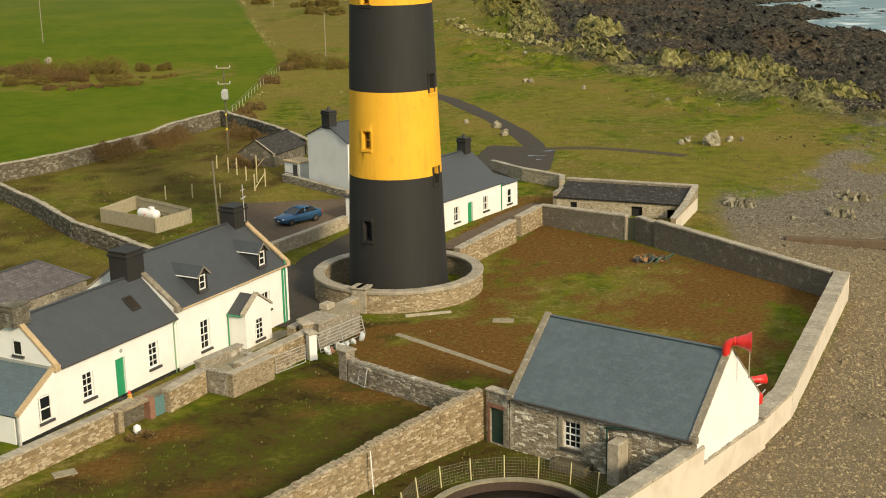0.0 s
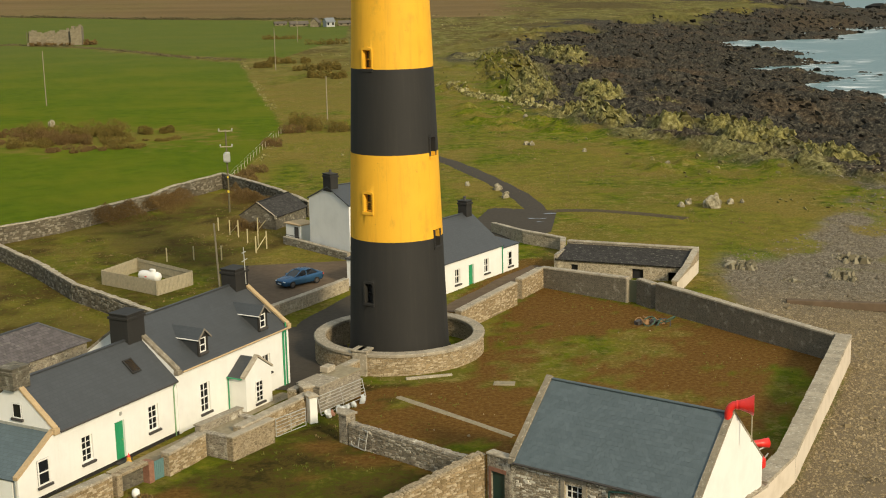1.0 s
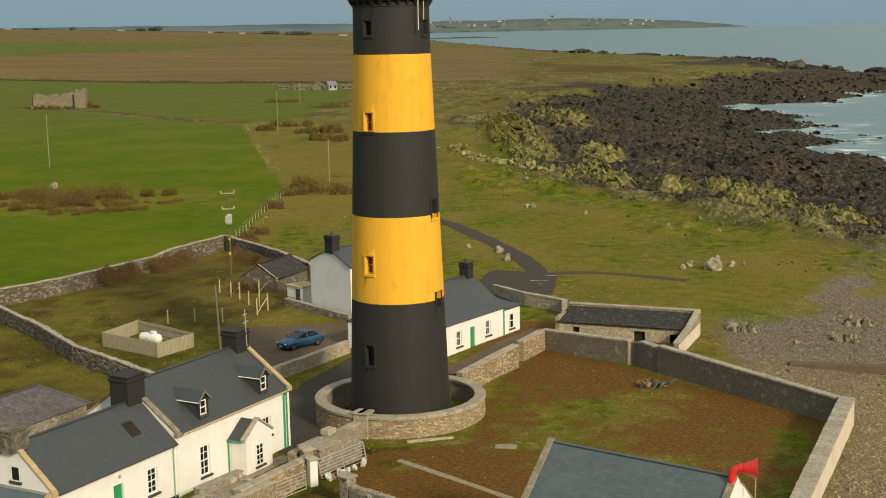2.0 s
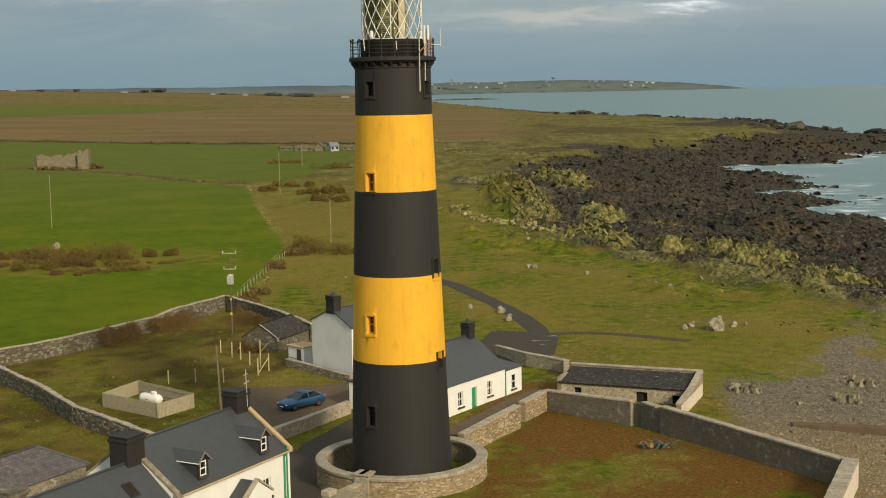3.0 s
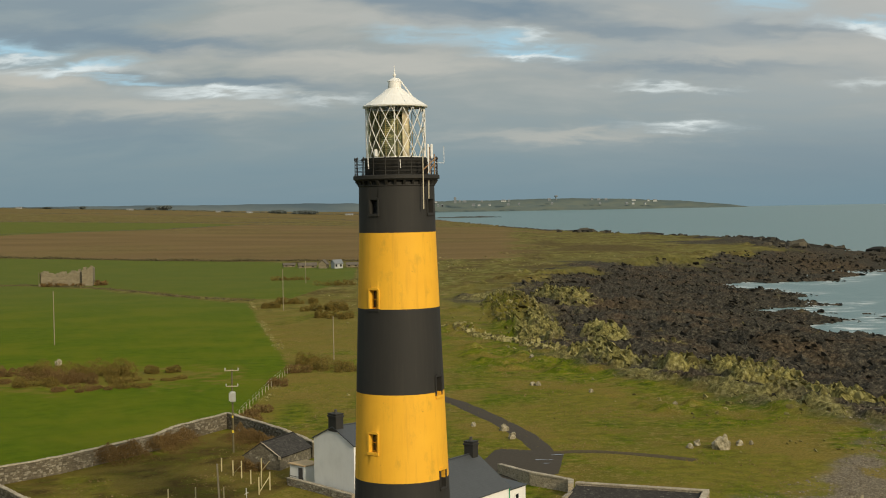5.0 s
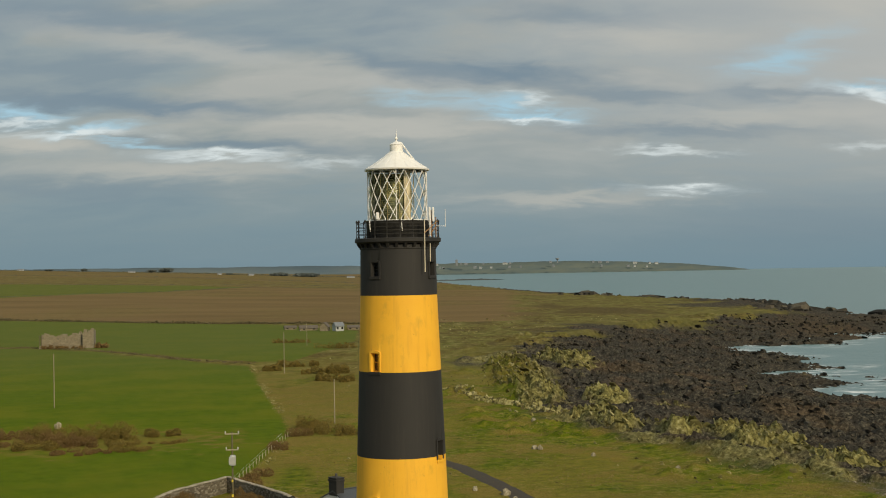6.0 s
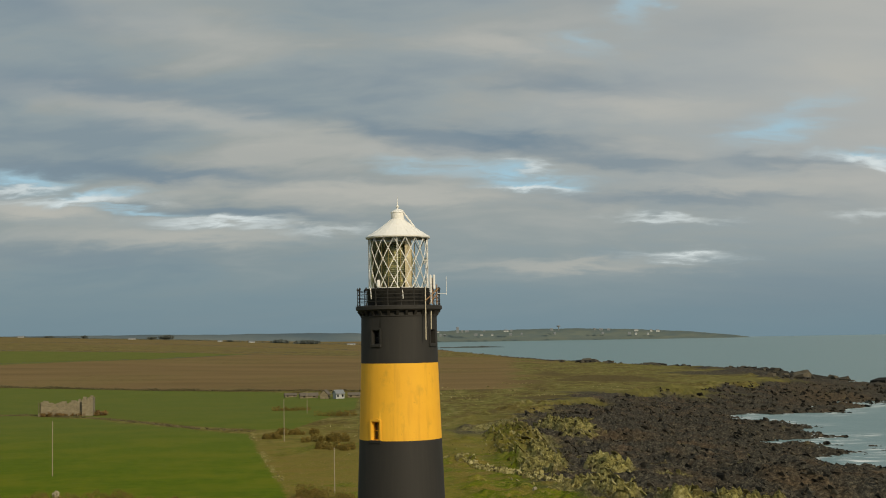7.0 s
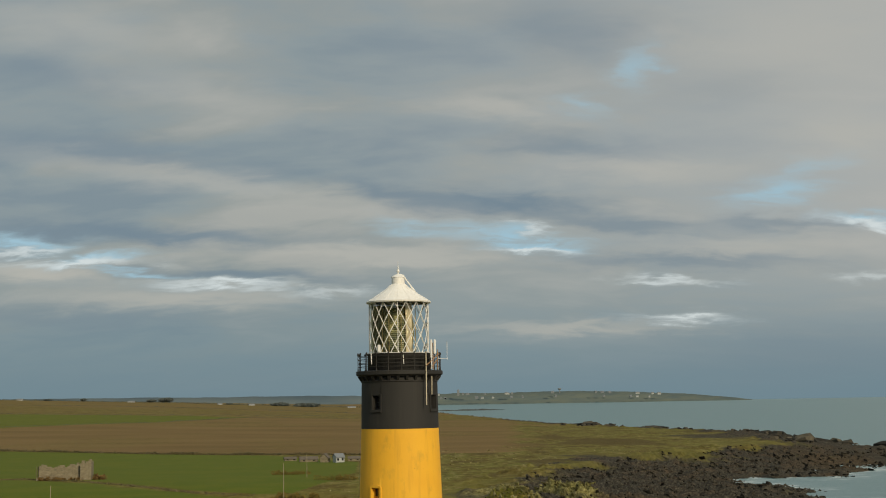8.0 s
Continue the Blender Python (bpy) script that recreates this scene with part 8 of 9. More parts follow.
def wood_pole(x, y, h, r=0.14, lean=0.0, arms=0, label="weathered wooden line pole", box_on=False, name="line_pole"):
    p = thing(name, (x, y, ray_z(x, y)), 0, label, "pole", "line poles")
    bm = bmesh.new()
    rod(bm, (0, 0, -0.5), (lean, 0, h), r * 0.85, 10, r * 0.65)
    part("pole", bm, DARK_POLE if box_on else POLE_WOOD, p)
    for k in range(arms):
        z = h - 0.25 - 1.9 * k
        w = 0.85 - 0.1 * k
        part("crossarm", boxes((-w + lean, w + lean, -0.2, -0.08, z, z + 0.12)), TIMBER, p)
        for s in (-1, 1):
            part("insulator", turned([(0.06, 0), (0.09, 0.08), (0.06, 0.13), (0.09, 0.19), (0.04, 0.26)], 10, True), GALV, p).matrix_basis = Matrix.Translation((s * w * 0.93 + lean, -0.14, z + 0.12))
    if box_on:
        part("transformer", turned([(0.34, 0), (0.36, 0.05), (0.36, 1.1), (0.30, 1.2)], 16, True), GALV, p).matrix_basis = Matrix.Translation((0.12, -0.5, h - 3.9))
        part("transformer_fins", boxes((-0.28, 0.52, -0.92, -0.84, h - 3.75, h - 2.85)), GALV, p)
        part("danger_plate", boxes((-0.12, 0.12, -0.17, -0.15, 2.4, 2.7)), plain("yellow_plate", (0.6, 0.45, 0.03), 0.5), p)
        part("danger_plate", boxes((-0.1, 0.1, -0.17, -0.15, 4.2, 4.45)), bpy.data.materials["yellow_plate"], p)
    return p


wood_pole(-22.3, 61.3, 10.1, arms=2, box_on=True, label="wooden power pole carrying a grey transformer")
wood_pole(-17.35, 22.1, 6.0, lean=-0.25, r=0.12, label="leaning grey timber post in the garden")
wood_pole(-83.7, 199.5, 12.0, label="tall wooden line pole in the pasture")
wood_pole(-43.3, 290, 12.0, label="tall wooden line pole beyond the pasture")
wood_pole(-18.0, 158, 8.5, label="wooden line pole among the gorse")
wood_pole(-28.5, 470, 9.0, label="far wooden line pole near the farm")
wood_pole(-52, 440, 9.0, label="far wooden line pole near the farm")

# broken garden fence
paling = thing("broken_fence", (0, 0, 0), 0, "broken fence of pale posts and slanting braces", "fence")
PALE_WOOD = plain("pale_timber", (0.42, 0.36, 0.20), 0.8)
for x, y, h in ((-20.1, 46.8, 1.7), (-18.95, 45.4, 1.9), (-17.5, 42.2, 1.5), (-15.9, 36.9, 1.8), (-15.05, 39.0, 1.9), (-17.2, 48.4, 1.6), (-16.2, 41.0, 1.6), (-21.8, 49.5, 1.5), (-24.5, 33.5, 1.4), (-21.9, 34.2, 1.4), (-19.0, 33.8, 1.5)):
    g = ray_z(x, y)
    part("post", boxes((x - 0.06, x + 0.06, y - 0.06, y + 0.06, g - 0.3, g + h)), PALE_WOOD, paling)
for (x0, y0), (x1, y1) in (((-20.1, 46.8), (-19.0, 45.0)), ((-15.9, 36.9), (-15.1, 39.0)), ((-17.2, 48.4), (-16.2, 47.6))):
    part("brace", rods(((x0, y0, ray_z(x0, y0) + 0.2), (x1, y1, ray_z(x1, y1) + 1.4)), r=0.05), PALE_WOOD, paling)
wirefence = thing("post_fence", (0, 0, 0), 0, "line of thin fence posts along the pasture", "fence")
for k in range(20):
    y = 84 + 3.0 * k
    x = float(np.interp(y, [84, 107, 140], [-26.0, -25.6, -24.6]))
    g = ray_z(x, y)
    part("post", boxes((x - 0.045, x + 0.045, y - 0.045, y + 0.045, g - 0.3, g + 0.95)), TIMBER, wirefence)
for z in (0.5, 1.0):
    part("wire", rods(((-26.2, 84, ray_z(-26.2, 84) + z), (-25.4, 135, ray_z(-25.4, 135) + z)), r=0.012, n=4), GALV, wirefence)

# odds and ends in the yard
slab = part("cover_slab", boxes((-0.75, 0.75, -0.4, 0.4, -0.02, 0.09), bevel=0.02), CONCRETE, None)
slab.matrix_basis = pose(7.6, -9.3, ray_z(7.6, -9.3), 0, 0, -8)
tagged(slab, "pale concrete cover slab in the yard", "slab")
kerb = part("stone_edging", boxes((-1.7, 1.7, -0.12, 0.12, -0.05, 0.16), bevel=0.02), COPING, None)
kerb.matrix_basis = pose(2.3, -7.15, ray_z(2.3, -7.15), 0, 0, 12)
tagged(kerb, "loose edging stone beside the ring wall", "stone")
heap = thing("scrap_heap", (20.4, 5.8, ray_z(20.4, 5.8)), -10, "heap of old rope, creels and rusty scrap", "scrap")
ROPE = plain("green_rope", (0.07, 0.13, 0.10), 0.9)
rnd = random.Random(11)
for k in range(16):
    bm = bmesh.new()
    n, rr, tube = 14, rnd.uniform(0.18, 0.5), 0.045
    cx, cy, cz = rnd.uniform(-1.3, 1.4), rnd.uniform(-0.4, 0.4), rnd.uniform(0.08, 0.45)
    tilt = Euler((rnd.uniform(-1, 1), rnd.uniform(-1, 1), 0))
    pts = [Vector((cx, cy, cz)) + tilt.to_matrix() @ Vector((rr * math.cos(math.tau * i / n), rr * math.sin(math.tau * i / n), 0)) for i in range(n)]
    for p, q in zip(pts, pts[1:] + pts[:1]):
        rod(bm, p, q, tube, 5)
    part("rope_coil", bm, (ROPE, RUST, SILL)[k % 3], heap)
for k in range(4):
    bm = bmesh.new()
    box(bm, -0.3, 0.3, -0.2, 0.2, 0, 0.35)
    b = part("creel", bm, RUST if k % 2 else SILL, heap)
    b.matrix_basis = pose(-1.1 + 0.6 * k, rnd.uniform(-0.3, 0.3), 0.0, rnd.uniform(-12, 12), rnd.uniform(-12, 12), rnd.uniform(0, 90))
slip = part("slipway_beam", boxes((0, 9.5, -0.35, 0.35, -0.6, 0.12), bevel=0.04), GRAVEL, None)
slip.matrix_basis = pose(33.2, 13.2, ray_z(34, 13) + 0.25, 0, 1.5, -8)
tagged(slip, "long brown weathered beam sunk in the shingle", "beam")
# ---- plants, stones and rock ----
def island_look(stops, rough=0.9, noise_scale=3.0, weight=0.4):
    def build(node, p, put):
        pick = node("ShaderNodeNewGeometry").outputs["Random Per Island"]
        n = noise_of(node, world_place(node), noise_scale, 5, 0.65)
        v = math_node(node, "ADD", math_node(node, "MULTIPLY", pick, 1 - weight), math_node(node, "MULTIPLY", n, weight))
        put("Base Color", ramp(node, v, stops))
        p.inputs["Roughness"].default_value = rough
        p.inputs["Specular IOR Level"].default_value = 0.2
        put("Normal", bump(node, noise_of(node, world_place(node), noise_scale * 4, 4, 0.7), 0.5, 0.08))
    return build


CUBE = np.array([(-1, -1, -1), (1, -1, -1), (1, 1, -1), (-1, 1, -1), (-1, -1, 1), (1, -1, 1), (1, 1, 1), (-1, 1, 1)], float)
CUBE_FACES = [(3, 2, 1, 0), (4, 5, 6, 7), (0, 1, 5, 4), (1, 2, 6, 5), (2, 3, 7, 6), (3, 0, 4, 7)]
rng = np.random.default_rng(7)


def slabs(x, y, size, tilt, turn, sink=0.35, jag=0.35, flat=(1.0, 0.45, 0.8)):
    """Angular stones: jittered blocks, leaning like tilted strata, sunk into the ground."""
    n = len(x)
    v = CUBE[None] * np.array(flat)[None, None] * size[:, None, None] * 0.5
    v = v * (1 + rng.uniform(-jag, jag, (n, 8, 3)))
    v[:, 4:, :2] *= rng.uniform(0.1, 0.9, (n, 1, 1))
    ct, st = np.cos(tilt)[:, None], np.sin(tilt)[:, None]
    yy, zz = v[..., 1] * ct - v[..., 2] * st, v[..., 1] * st + v[..., 2] * ct
    ca, sa = np.cos(turn)[:, None], np.sin(turn)[:, None]
    xx, yy = v[..., 0] * ca - yy * sa, v[..., 0] * sa + yy * ca
    z = ground_z(x, y) + size * flat[2] * 0.5 * (1 - 2 * sink)
    return np.stack([xx + x[:, None], yy + y[:, None], zz + z[:, None]], -1)


def flakes(x, y, size):
    """Thin angular stones: three-sided chips lying at all angles on the beach."""
    n = len(x)
    a = rng.uniform(0, 6.28, (n, 1)) + np.array([[0, 2.1, 4.2]]) + rng.uniform(-0.6, 0.6, (n, 3))
    r = size[:, None] * rng.uniform(0.5, 1.0, (n, 3))
    z = ground_z(x, y)
    low = np.stack([x[:, None] + r * np.cos(a), y[:, None] + r * np.sin(a), z[:, None] - 0.03 + rng.uniform(-0.1, 0.35, (n, 3)) * size[:, None]], -1)
    top = np.stack([x + rng.normal(0, 0.3, n) * size, y + rng.normal(0, 0.3, n) * size, z + size * rng.uniform(0.2, 0.6, n)], -1)
    return np.concatenate([top[:, None], low], 1)


def pick_points(n, x0, x1, y0, y1, test, power=1.0):
    x = rng.uniform(x0, x1, n)
    y = y0 + (y1 - y0) * rng.uniform(0, 1, n) ** power
    keep = rng.uniform(0, 1, n) < test(x, y)
    return x[keep], y[keep]


DARK_ROCK = surface("dark_shore_rock", island_look([(0.15, (0.010, 0.0095, 0.008)), (0.45, (0.030, 0.028, 0.023)), (0.75, (0.072, 0.064, 0.047)), (1.0, (0.165, 0.146, 0.108))], noise_scale=0.6))
PALE_ROCK = surface("pale_lichen_rock", island_look([(0.15, (0.050, 0.043, 0.018)), (0.40, (0.142, 0.127, 0.045)), (0.63, (0.245, 0.222, 0.085)), (1.0, (0.41, 0.375, 0.22))], noise_scale=1.2))
def pebble_look(node, p, put):
    """Beach stones: brown on the open beach, greyer in the cove."""
    pick = node("ShaderNodeNewGeometry").outputs["Random Per Island"]
    co = world_place(node)
    v = math_node(node, "ADD", math_node(node, "MULTIPLY", pick, 0.8), math_node(node, "MULTIPLY", noise_of(node, co, 3.0, 5, 0.65), 0.2))
    brown = ramp(node, v, [(0.05, (0.155, 0.120, 0.066)), (0.4, (0.22, 0.172, 0.098)), (0.7, (0.275, 0.216, 0.126)), (0.93, (0.35, 0.28, 0.172)), (1.0, (0.55, 0.48, 0.36))])
    grey_stone = ramp(node, v, [(0.05, (0.070, 0.061, 0.046)), (0.5, (0.132, 0.116, 0.090)), (0.9, (0.210, 0.187, 0.150)), (1.0, (0.40, 0.37, 0.305))])
    cove = ramp_val(node, node("ShaderNodeSeparateXYZ", Vector=co).outputs[1], 4.0, 20.0)
    put("Base Color", mix(node, math_node(node, "MULTIPLY", cove, 0.85), brown, grey_stone))
    p.inputs["Roughness"].default_value = 0.9
    p.inputs["Specular IOR Level"].default_value = 0.2


PEBBLES = surface("shingle_stones", pebble_look)
STRATA = -0.95
BEACH_ROCK = surface("beach_rock", island_look([(0.1, (0.075, 0.066, 0.042)), (0.5, (0.165, 0.146, 0.095)), (1.0, (0.33, 0.30, 0.215))], noise_scale=1.2))


def shore_d(x, y):
    return near_line(x, y, TURF_EDGE) + (fbm(x / 6, y / 6, 4, 2) - 0.5) * 8


def tide_s(x, y):
    return tide_gap(x, y)


def crag_at(x, y):
    return patches(x, y, CRAGS, 35, 7.0, 1.3) * (near_line(x, y, TURF_EDGE) > -4)


def ledges(name, x, y, size, tilt, material, label, sink=0.42, flat=(1.5, 0.36, 1.0)):
    """Slabs of rock leaning along the bedding, as one mass."""
    v = slabs(x, y, size, rng.normal(tilt, 0.28, len(x)), STRATA + rng.normal(0, 0.28, len(x)), sink=sink, jag=0.6, flat=flat)
    return tagged(joined(name, v, CUBE_FACES, material), label, "rocks", kind="stuff")


# dark ledges, small and large
x, y = pick_points(26000, 20, 310, 60, 700, lambda x, y: (shore_d(x, y) > 5) * (tide_s(x, y) > -14) * ease(fbm(x / 16, y / 16, 3, 61), 0.32, 0.5) * (1 - 0.8 * crag_at(x, y)) * (1 - patches(x, y, OLIVE, 81, 26.0, 1.2) * (y > 380)), 1.6)
ledges("shore_rocks", x, y, rng.gamma(2.0, 0.2, len(x)).clip(0.2, 1.1) * (1 + (y - 60) / 900), 0.5, DARK_ROCK, "dark weathered shore rocks in tilted ledges", flat=(1.3, 0.5, 0.9))
x, y = pick_points(15000, 20, 300, 70, 640, lambda x, y: (shore_d(x, y) > 8) * (tide_s(x, y) > -8) * ease(fbm(x / 12, y / 12, 4, 66), 0.44, 0.58) * (1 - 0.9 * crag_at(x, y)) * (1 - patches(x, y, OLIVE, 81, 26.0, 1.2)), 1.5)
ledges("shore_crags", x, y, rng.gamma(3.0, 0.26, len(x)).clip(0.4, 1.5) * (1 + (y - 60) / 1400), 0.6, DARK_ROCK, "dark upright ribs of shore rock", sink=0.62, flat=(1.7, 0.22, 0.95))
# rocky points along the outer coast
for line in ([(196, 1330), (262, 1230), (288, 1120), (292, 1070)], [(222, 790), (258, 845), (298, 872)], [(296, 800), (330, 772), (350, 760)], [(150, 1420), (200, 1340), (235, 1290)]):
    t = rng.uniform(0, len(line) - 1, 90)
    x, y = (np.interp(t, range(len(line)), [p[i] for p in line]) + rng.normal(0, 7.0, 90) for i in (0, 1))
    v = slabs(x, y, rng.gamma(3.0, 1.5, 90).clip(2.0, 9.0), rng.normal(0.3, 0.25, 90), STRATA + rng.normal(0, 0.4, 90), sink=0.25, jag=0.6, flat=(1.8, 0.8, 0.55))
    tagged(joined("rocky_point", v, CUBE_FACES, DARK_ROCK), "dark rocky point on the outer coast", "rocks", kind="stuff")
# pale crags along the turf
x, y = pick_points(60000, 0, 120, 62, 420, lambda x, y: crag_at(x, y) * ease(fbm(x / 5, y / 5, 3, 62), 0.34, 0.56), 1.4)
ledges("crag_rocks", x, y, rng.gamma(2.0, 0.16, len(x)).clip(0.15, 0.9) * (1 + (y - 60) / 900), 0.45, PALE_ROCK, "pale lichened crags where turf meets shore", sink=0.48)
x, y = pick_points(26000, 0, 120, 66, 420, lambda x, y: crag_at(x, y) * ease(fbm(x / 6, y / 6, 4, 67), 0.42, 0.58), 1.4)
ledges("crag_ribs", x, y, rng.gamma(3.0, 0.22, len(x)).clip(0.3, 1.3) * (1 + (y - 60) / 1400), 0.55, PALE_ROCK, "yellowish lichened ribs of upright rock", sink=0.55, flat=(1.7, 0.22, 1.0))
x, y = pick_points(9000, -10, 120, 55, 330, lambda x, y: np.exp(-((shore_d(x, y) - 1) / 7) ** 2) * ease(fbm(x / 11, y / 11, 3, 62), 0.46, 0.62), 1.4)
ledges("edge_rocks", x, y, rng.gamma(2.0, 0.15, len(x)).clip(0.15, 0.8) * (1 + (y - 60) / 900), 0.45, PALE_ROCK, "pale stones breaking through the turf's edge", sink=0.48)
# outcrops within turf and by the ruined wall
x, y = pick_points(9000, -20, 60, 58, 420, lambda x, y: (shore_d(x, y) < -4) * ease(fbm(x / 9, y / 9, 4, 63), 0.64, 0.74) * 0.35)
size = rng.gamma(2.0, 0.14, len(x)).clip(0.12, 0.6)
v = slabs(x, y, size, rng.normal(0.4, 0.3, len(x)), STRATA + rng.normal(0, 0.5, len(x)), sink=0.45)
tagged(joined("turf_stones", v, CUBE_FACES, PALE_ROCK), "pale stones scattered in the turf", "rocks", kind="stuff")
x, y = pick_points(16000, -45, 130, 240, 760, lambda x, y: (shore_d(x, y) < -3) * (1 - inside(x, y, PASTURE)) * ease(fbm(x / 14, y / 22, 4, 69), 0.58, 0.70) * 0.5)
v = slabs(x, y, rng.gamma(2.0, 0.22, len(x)).clip(0.25, 1.3), rng.normal(0.4, 0.3, len(x)), STRATA + rng.normal(0, 0.5, len(x)), sink=0.42)
tagged(joined("heath_stones", v, CUBE_FACES, PALE_ROCK), "pale stones and low outcrops on the far heath", "rocks", kind="stuff")
# a tumbled wall running to the shore
t = rng.uniform(0, 1, 900)
x, y = 4 + 23 * t + rng.normal(0, 1.0, 900), 222 - 62 * t + rng.normal(0, 1.6, 900)
v = slabs(x, y, rng.gamma(3, 0.17, 900).clip(0.2, 1.0), rng.normal(0.3, 0.4, 900), rng.uniform(0, 3, 900), sink=0.25)
tagged(joined("tumbled_wall", v, CUBE_FACES, PALE_ROCK), "tumbled line of pale stones across the turf", "rocks", kind="stuff")
# shingle
x, y = pick_points(30000, 8, 64, -58, 82, lambda x, y: (near_line(x, y, TURF_EDGE) > 0.3) * (0.35 + 0.65 * ease(fbm(x / 5, y / 5, 3, 64), 0.4, 0.6)))
size = rng.gamma(2.0, 0.052, len(x)).clip(0.06, 0.6)
v = slabs(x, y, size, rng.normal(0, 0.3, len(x)), rng.uniform(0, 6.3, len(x)), sink=0.3, flat=(1.15, 0.8, 0.55))
tagged(joined("beach_stones", v, CUBE_FACES, PEBBLES), "larger loose grey and brown beach stones", "stones", kind="stuff")
x, y = pick_points(540000, 12, 60, -54, 52, lambda x, y: (near_line(x, y, TURF_EDGE) + np.where(y < 12, 0.9, (fbm(x / 6, y / 6, 4, 2) - 0.5) * 5 + (value_noise(x / 1.3, y / 1.3, 5) - 0.5) * 3 - 1.0) > 0) * (near_line(x, y, TURF_EDGE) < 26) * (x < 30 + (y + 50) * 0.33) * (1 - 0.9 * ease(y, 26, 31) * ease(fbm(x / 5, y / 5, 4, 87), 0.40, 0.56)), 1.1)
tagged(joined("shingle", flakes(x, y, rng.gamma(2.2, 0.031, len(x)).clip(0.035, 0.30)), [(0, 1, 2), (0, 2, 3), (0, 3, 1)], PEBBLES), "loose grey and brown beach stones", "shingle", kind="stuff")
# upright rock ribs on the beach
BEACH_RIBS = [(32.4, 26.5, 1.5, 2.0, 1.0), (41.5, 24.5, 1.8, 1.6, 0.9), (44.5, 31.5, 2.6, 1.6, 0.9), (49.5, 29.0, 1.6, 2.4, 0.8), (36.5, 22.0, 1.5, 1.2, 0.5), (47, 21.0, 3.0, 1.5, 0.6), (53, 36, 3, 2, 0.6)]
x, y = pick_points(16000, 28, 60, 14, 44, lambda x, y: patches(x, y, BEACH_RIBS, 65, 2.2, 0.9) * 0.6)
v = slabs(x, y, rng.gamma(2.4, 0.17, len(x)).clip(0.15, 0.9), rng.normal(0.12, 0.14, len(x)), 0.35 + rng.normal(0, 0.35, len(x)), sink=0.42, jag=0.6, flat=(1.0, 0.5, 1.0))
tagged(joined("beach_rocks", v, CUBE_FACES, BEACH_ROCK), "ribs of pale rock standing from the beach", "rocks", kind="stuff")
# stones strewn in the low yard and at wall feet
x, y = pick_points(1600, -20, 32, -45, 18, lambda x, y: (inside(x, y, YARD) | inside(x, y, LOW_YARD)) * 0.14)
v = slabs(x, y, rng.gamma(2.0, 0.045, len(x)).clip(0.04, 0.22), rng.normal(0, 0.3, len(x)), rng.uniform(0, 6.3, len(x)), sink=0.35)
tagged(joined("yard_stones", v, CUBE_FACES, PEBBLES), "small stones and litter strewn in the yards", "stones", kind="stuff")


def boulder(x, y, sx, sy, sz, seed, label="pale weathered boulder standing in the turf"):
    bm = bmesh.new()
    bmesh.ops.create_icosphere(bm, subdivisions=3, radius=1.0)
    for v in bm.verts:
        k = 1 + 0.5 * noise.noise(v.co * 1.6 + Vector((seed, 0, 0))) + 0.3 * noise.noise(v.co * Vector((6, 2, 2)) + Vector((0, seed, 0)))
        v.co = Vector((v.co.x * sx, v.co.y * sy, max(v.co.z, -0.4) * sz)) * k
    b = part("boulder", bm, BOULDER, None)
    b.matrix_basis = pose(x, y, ray_z(x, y) + 0.25 * sz, 0, 0, seed * 40)
    tagged(b, label, "boulder", "boulders in the turf")


BOULDER = surface("boulder_rock", island_look([(0.30, (0.085, 0.076, 0.046)), (0.48, (0.215, 0.190, 0.125)), (0.68, (0.39, 0.355, 0.265))], noise_scale=1.8, weight=1.0))
for k, (x, y, s) in enumerate(((35.8, 57.8, 1.65), (33.4, 60.5, 0.8), (32.2, 58.6, 0.6), (38.4, 60.0, 0.75), (39.9, 60.5, 0.5), (10.9, 73.5, 0.95), (11.5, 67.5, 0.8), (7.0, 77.5, 0.6), (11.9, 69.8, 0.45), (36.3, 93, 0.7), (17.5, 117.7, 0.7), (37.0, 61.2, 0.4), (-71.0, 158, 1.3), (18.4, 117, 0.7), (26.0, 109, 0.6), (19.5, 150, 0.7))):
    boulder(x, y, s * 0.62, s * 0.5, s * 0.72, 1.7 * k + 0.3)

# tufts of grass
GRASS = surface("grass_tufts", island_look([(0.1, (0.08, 0.10, 0.016)), (0.45, (0.12, 0.14, 0.022)), (0.75, (0.19, 0.175, 0.045)), (1.0, (0.30, 0.23, 0.10))], weight=0.45, noise_scale=0.25))
STRAW = surface("dead_grass_tufts", island_look([(0.1, (0.12, 0.085, 0.032)), (0.5, (0.20, 0.145, 0.058)), (1.0, (0.34, 0.26, 0.125))], weight=0.4, noise_scale=0.4))


def tufts(x, y, size, blades=5):
    """Bundles of leaning blades, three-cornered each."""
    n = len(x)
    xs, ys, s = np.repeat(x, blades), np.repeat(y, blades), np.repeat(size, blades)
    a, lean = rng.uniform(0, 6.28, n * blades), rng.uniform(0.15, 0.8, n * blades)
    h, w = s * rng.uniform(0.6, 1.2, n * blades), s * 0.16
    ox, oy = rng.normal(0, 0.3, n * blades) * s, rng.normal(0, 0.3, n * blades) * s
    z = np.repeat(ground_z(x, y), blades) - 0.03
    bx, by = xs + ox, ys + oy
    p0 = np.stack([bx - np.sin(a) * w, by + np.cos(a) * w, z], -1)
    p1 = np.stack([bx + np.sin(a) * w, by - np.cos(a) * w, z], -1)
    p2 = np.stack([bx + np.cos(a) * h * lean, by + np.sin(a) * h * lean, z + h * (1.1 - 0.6 * lean)], -1)
    return np.stack([p0, p1, p2], 1)


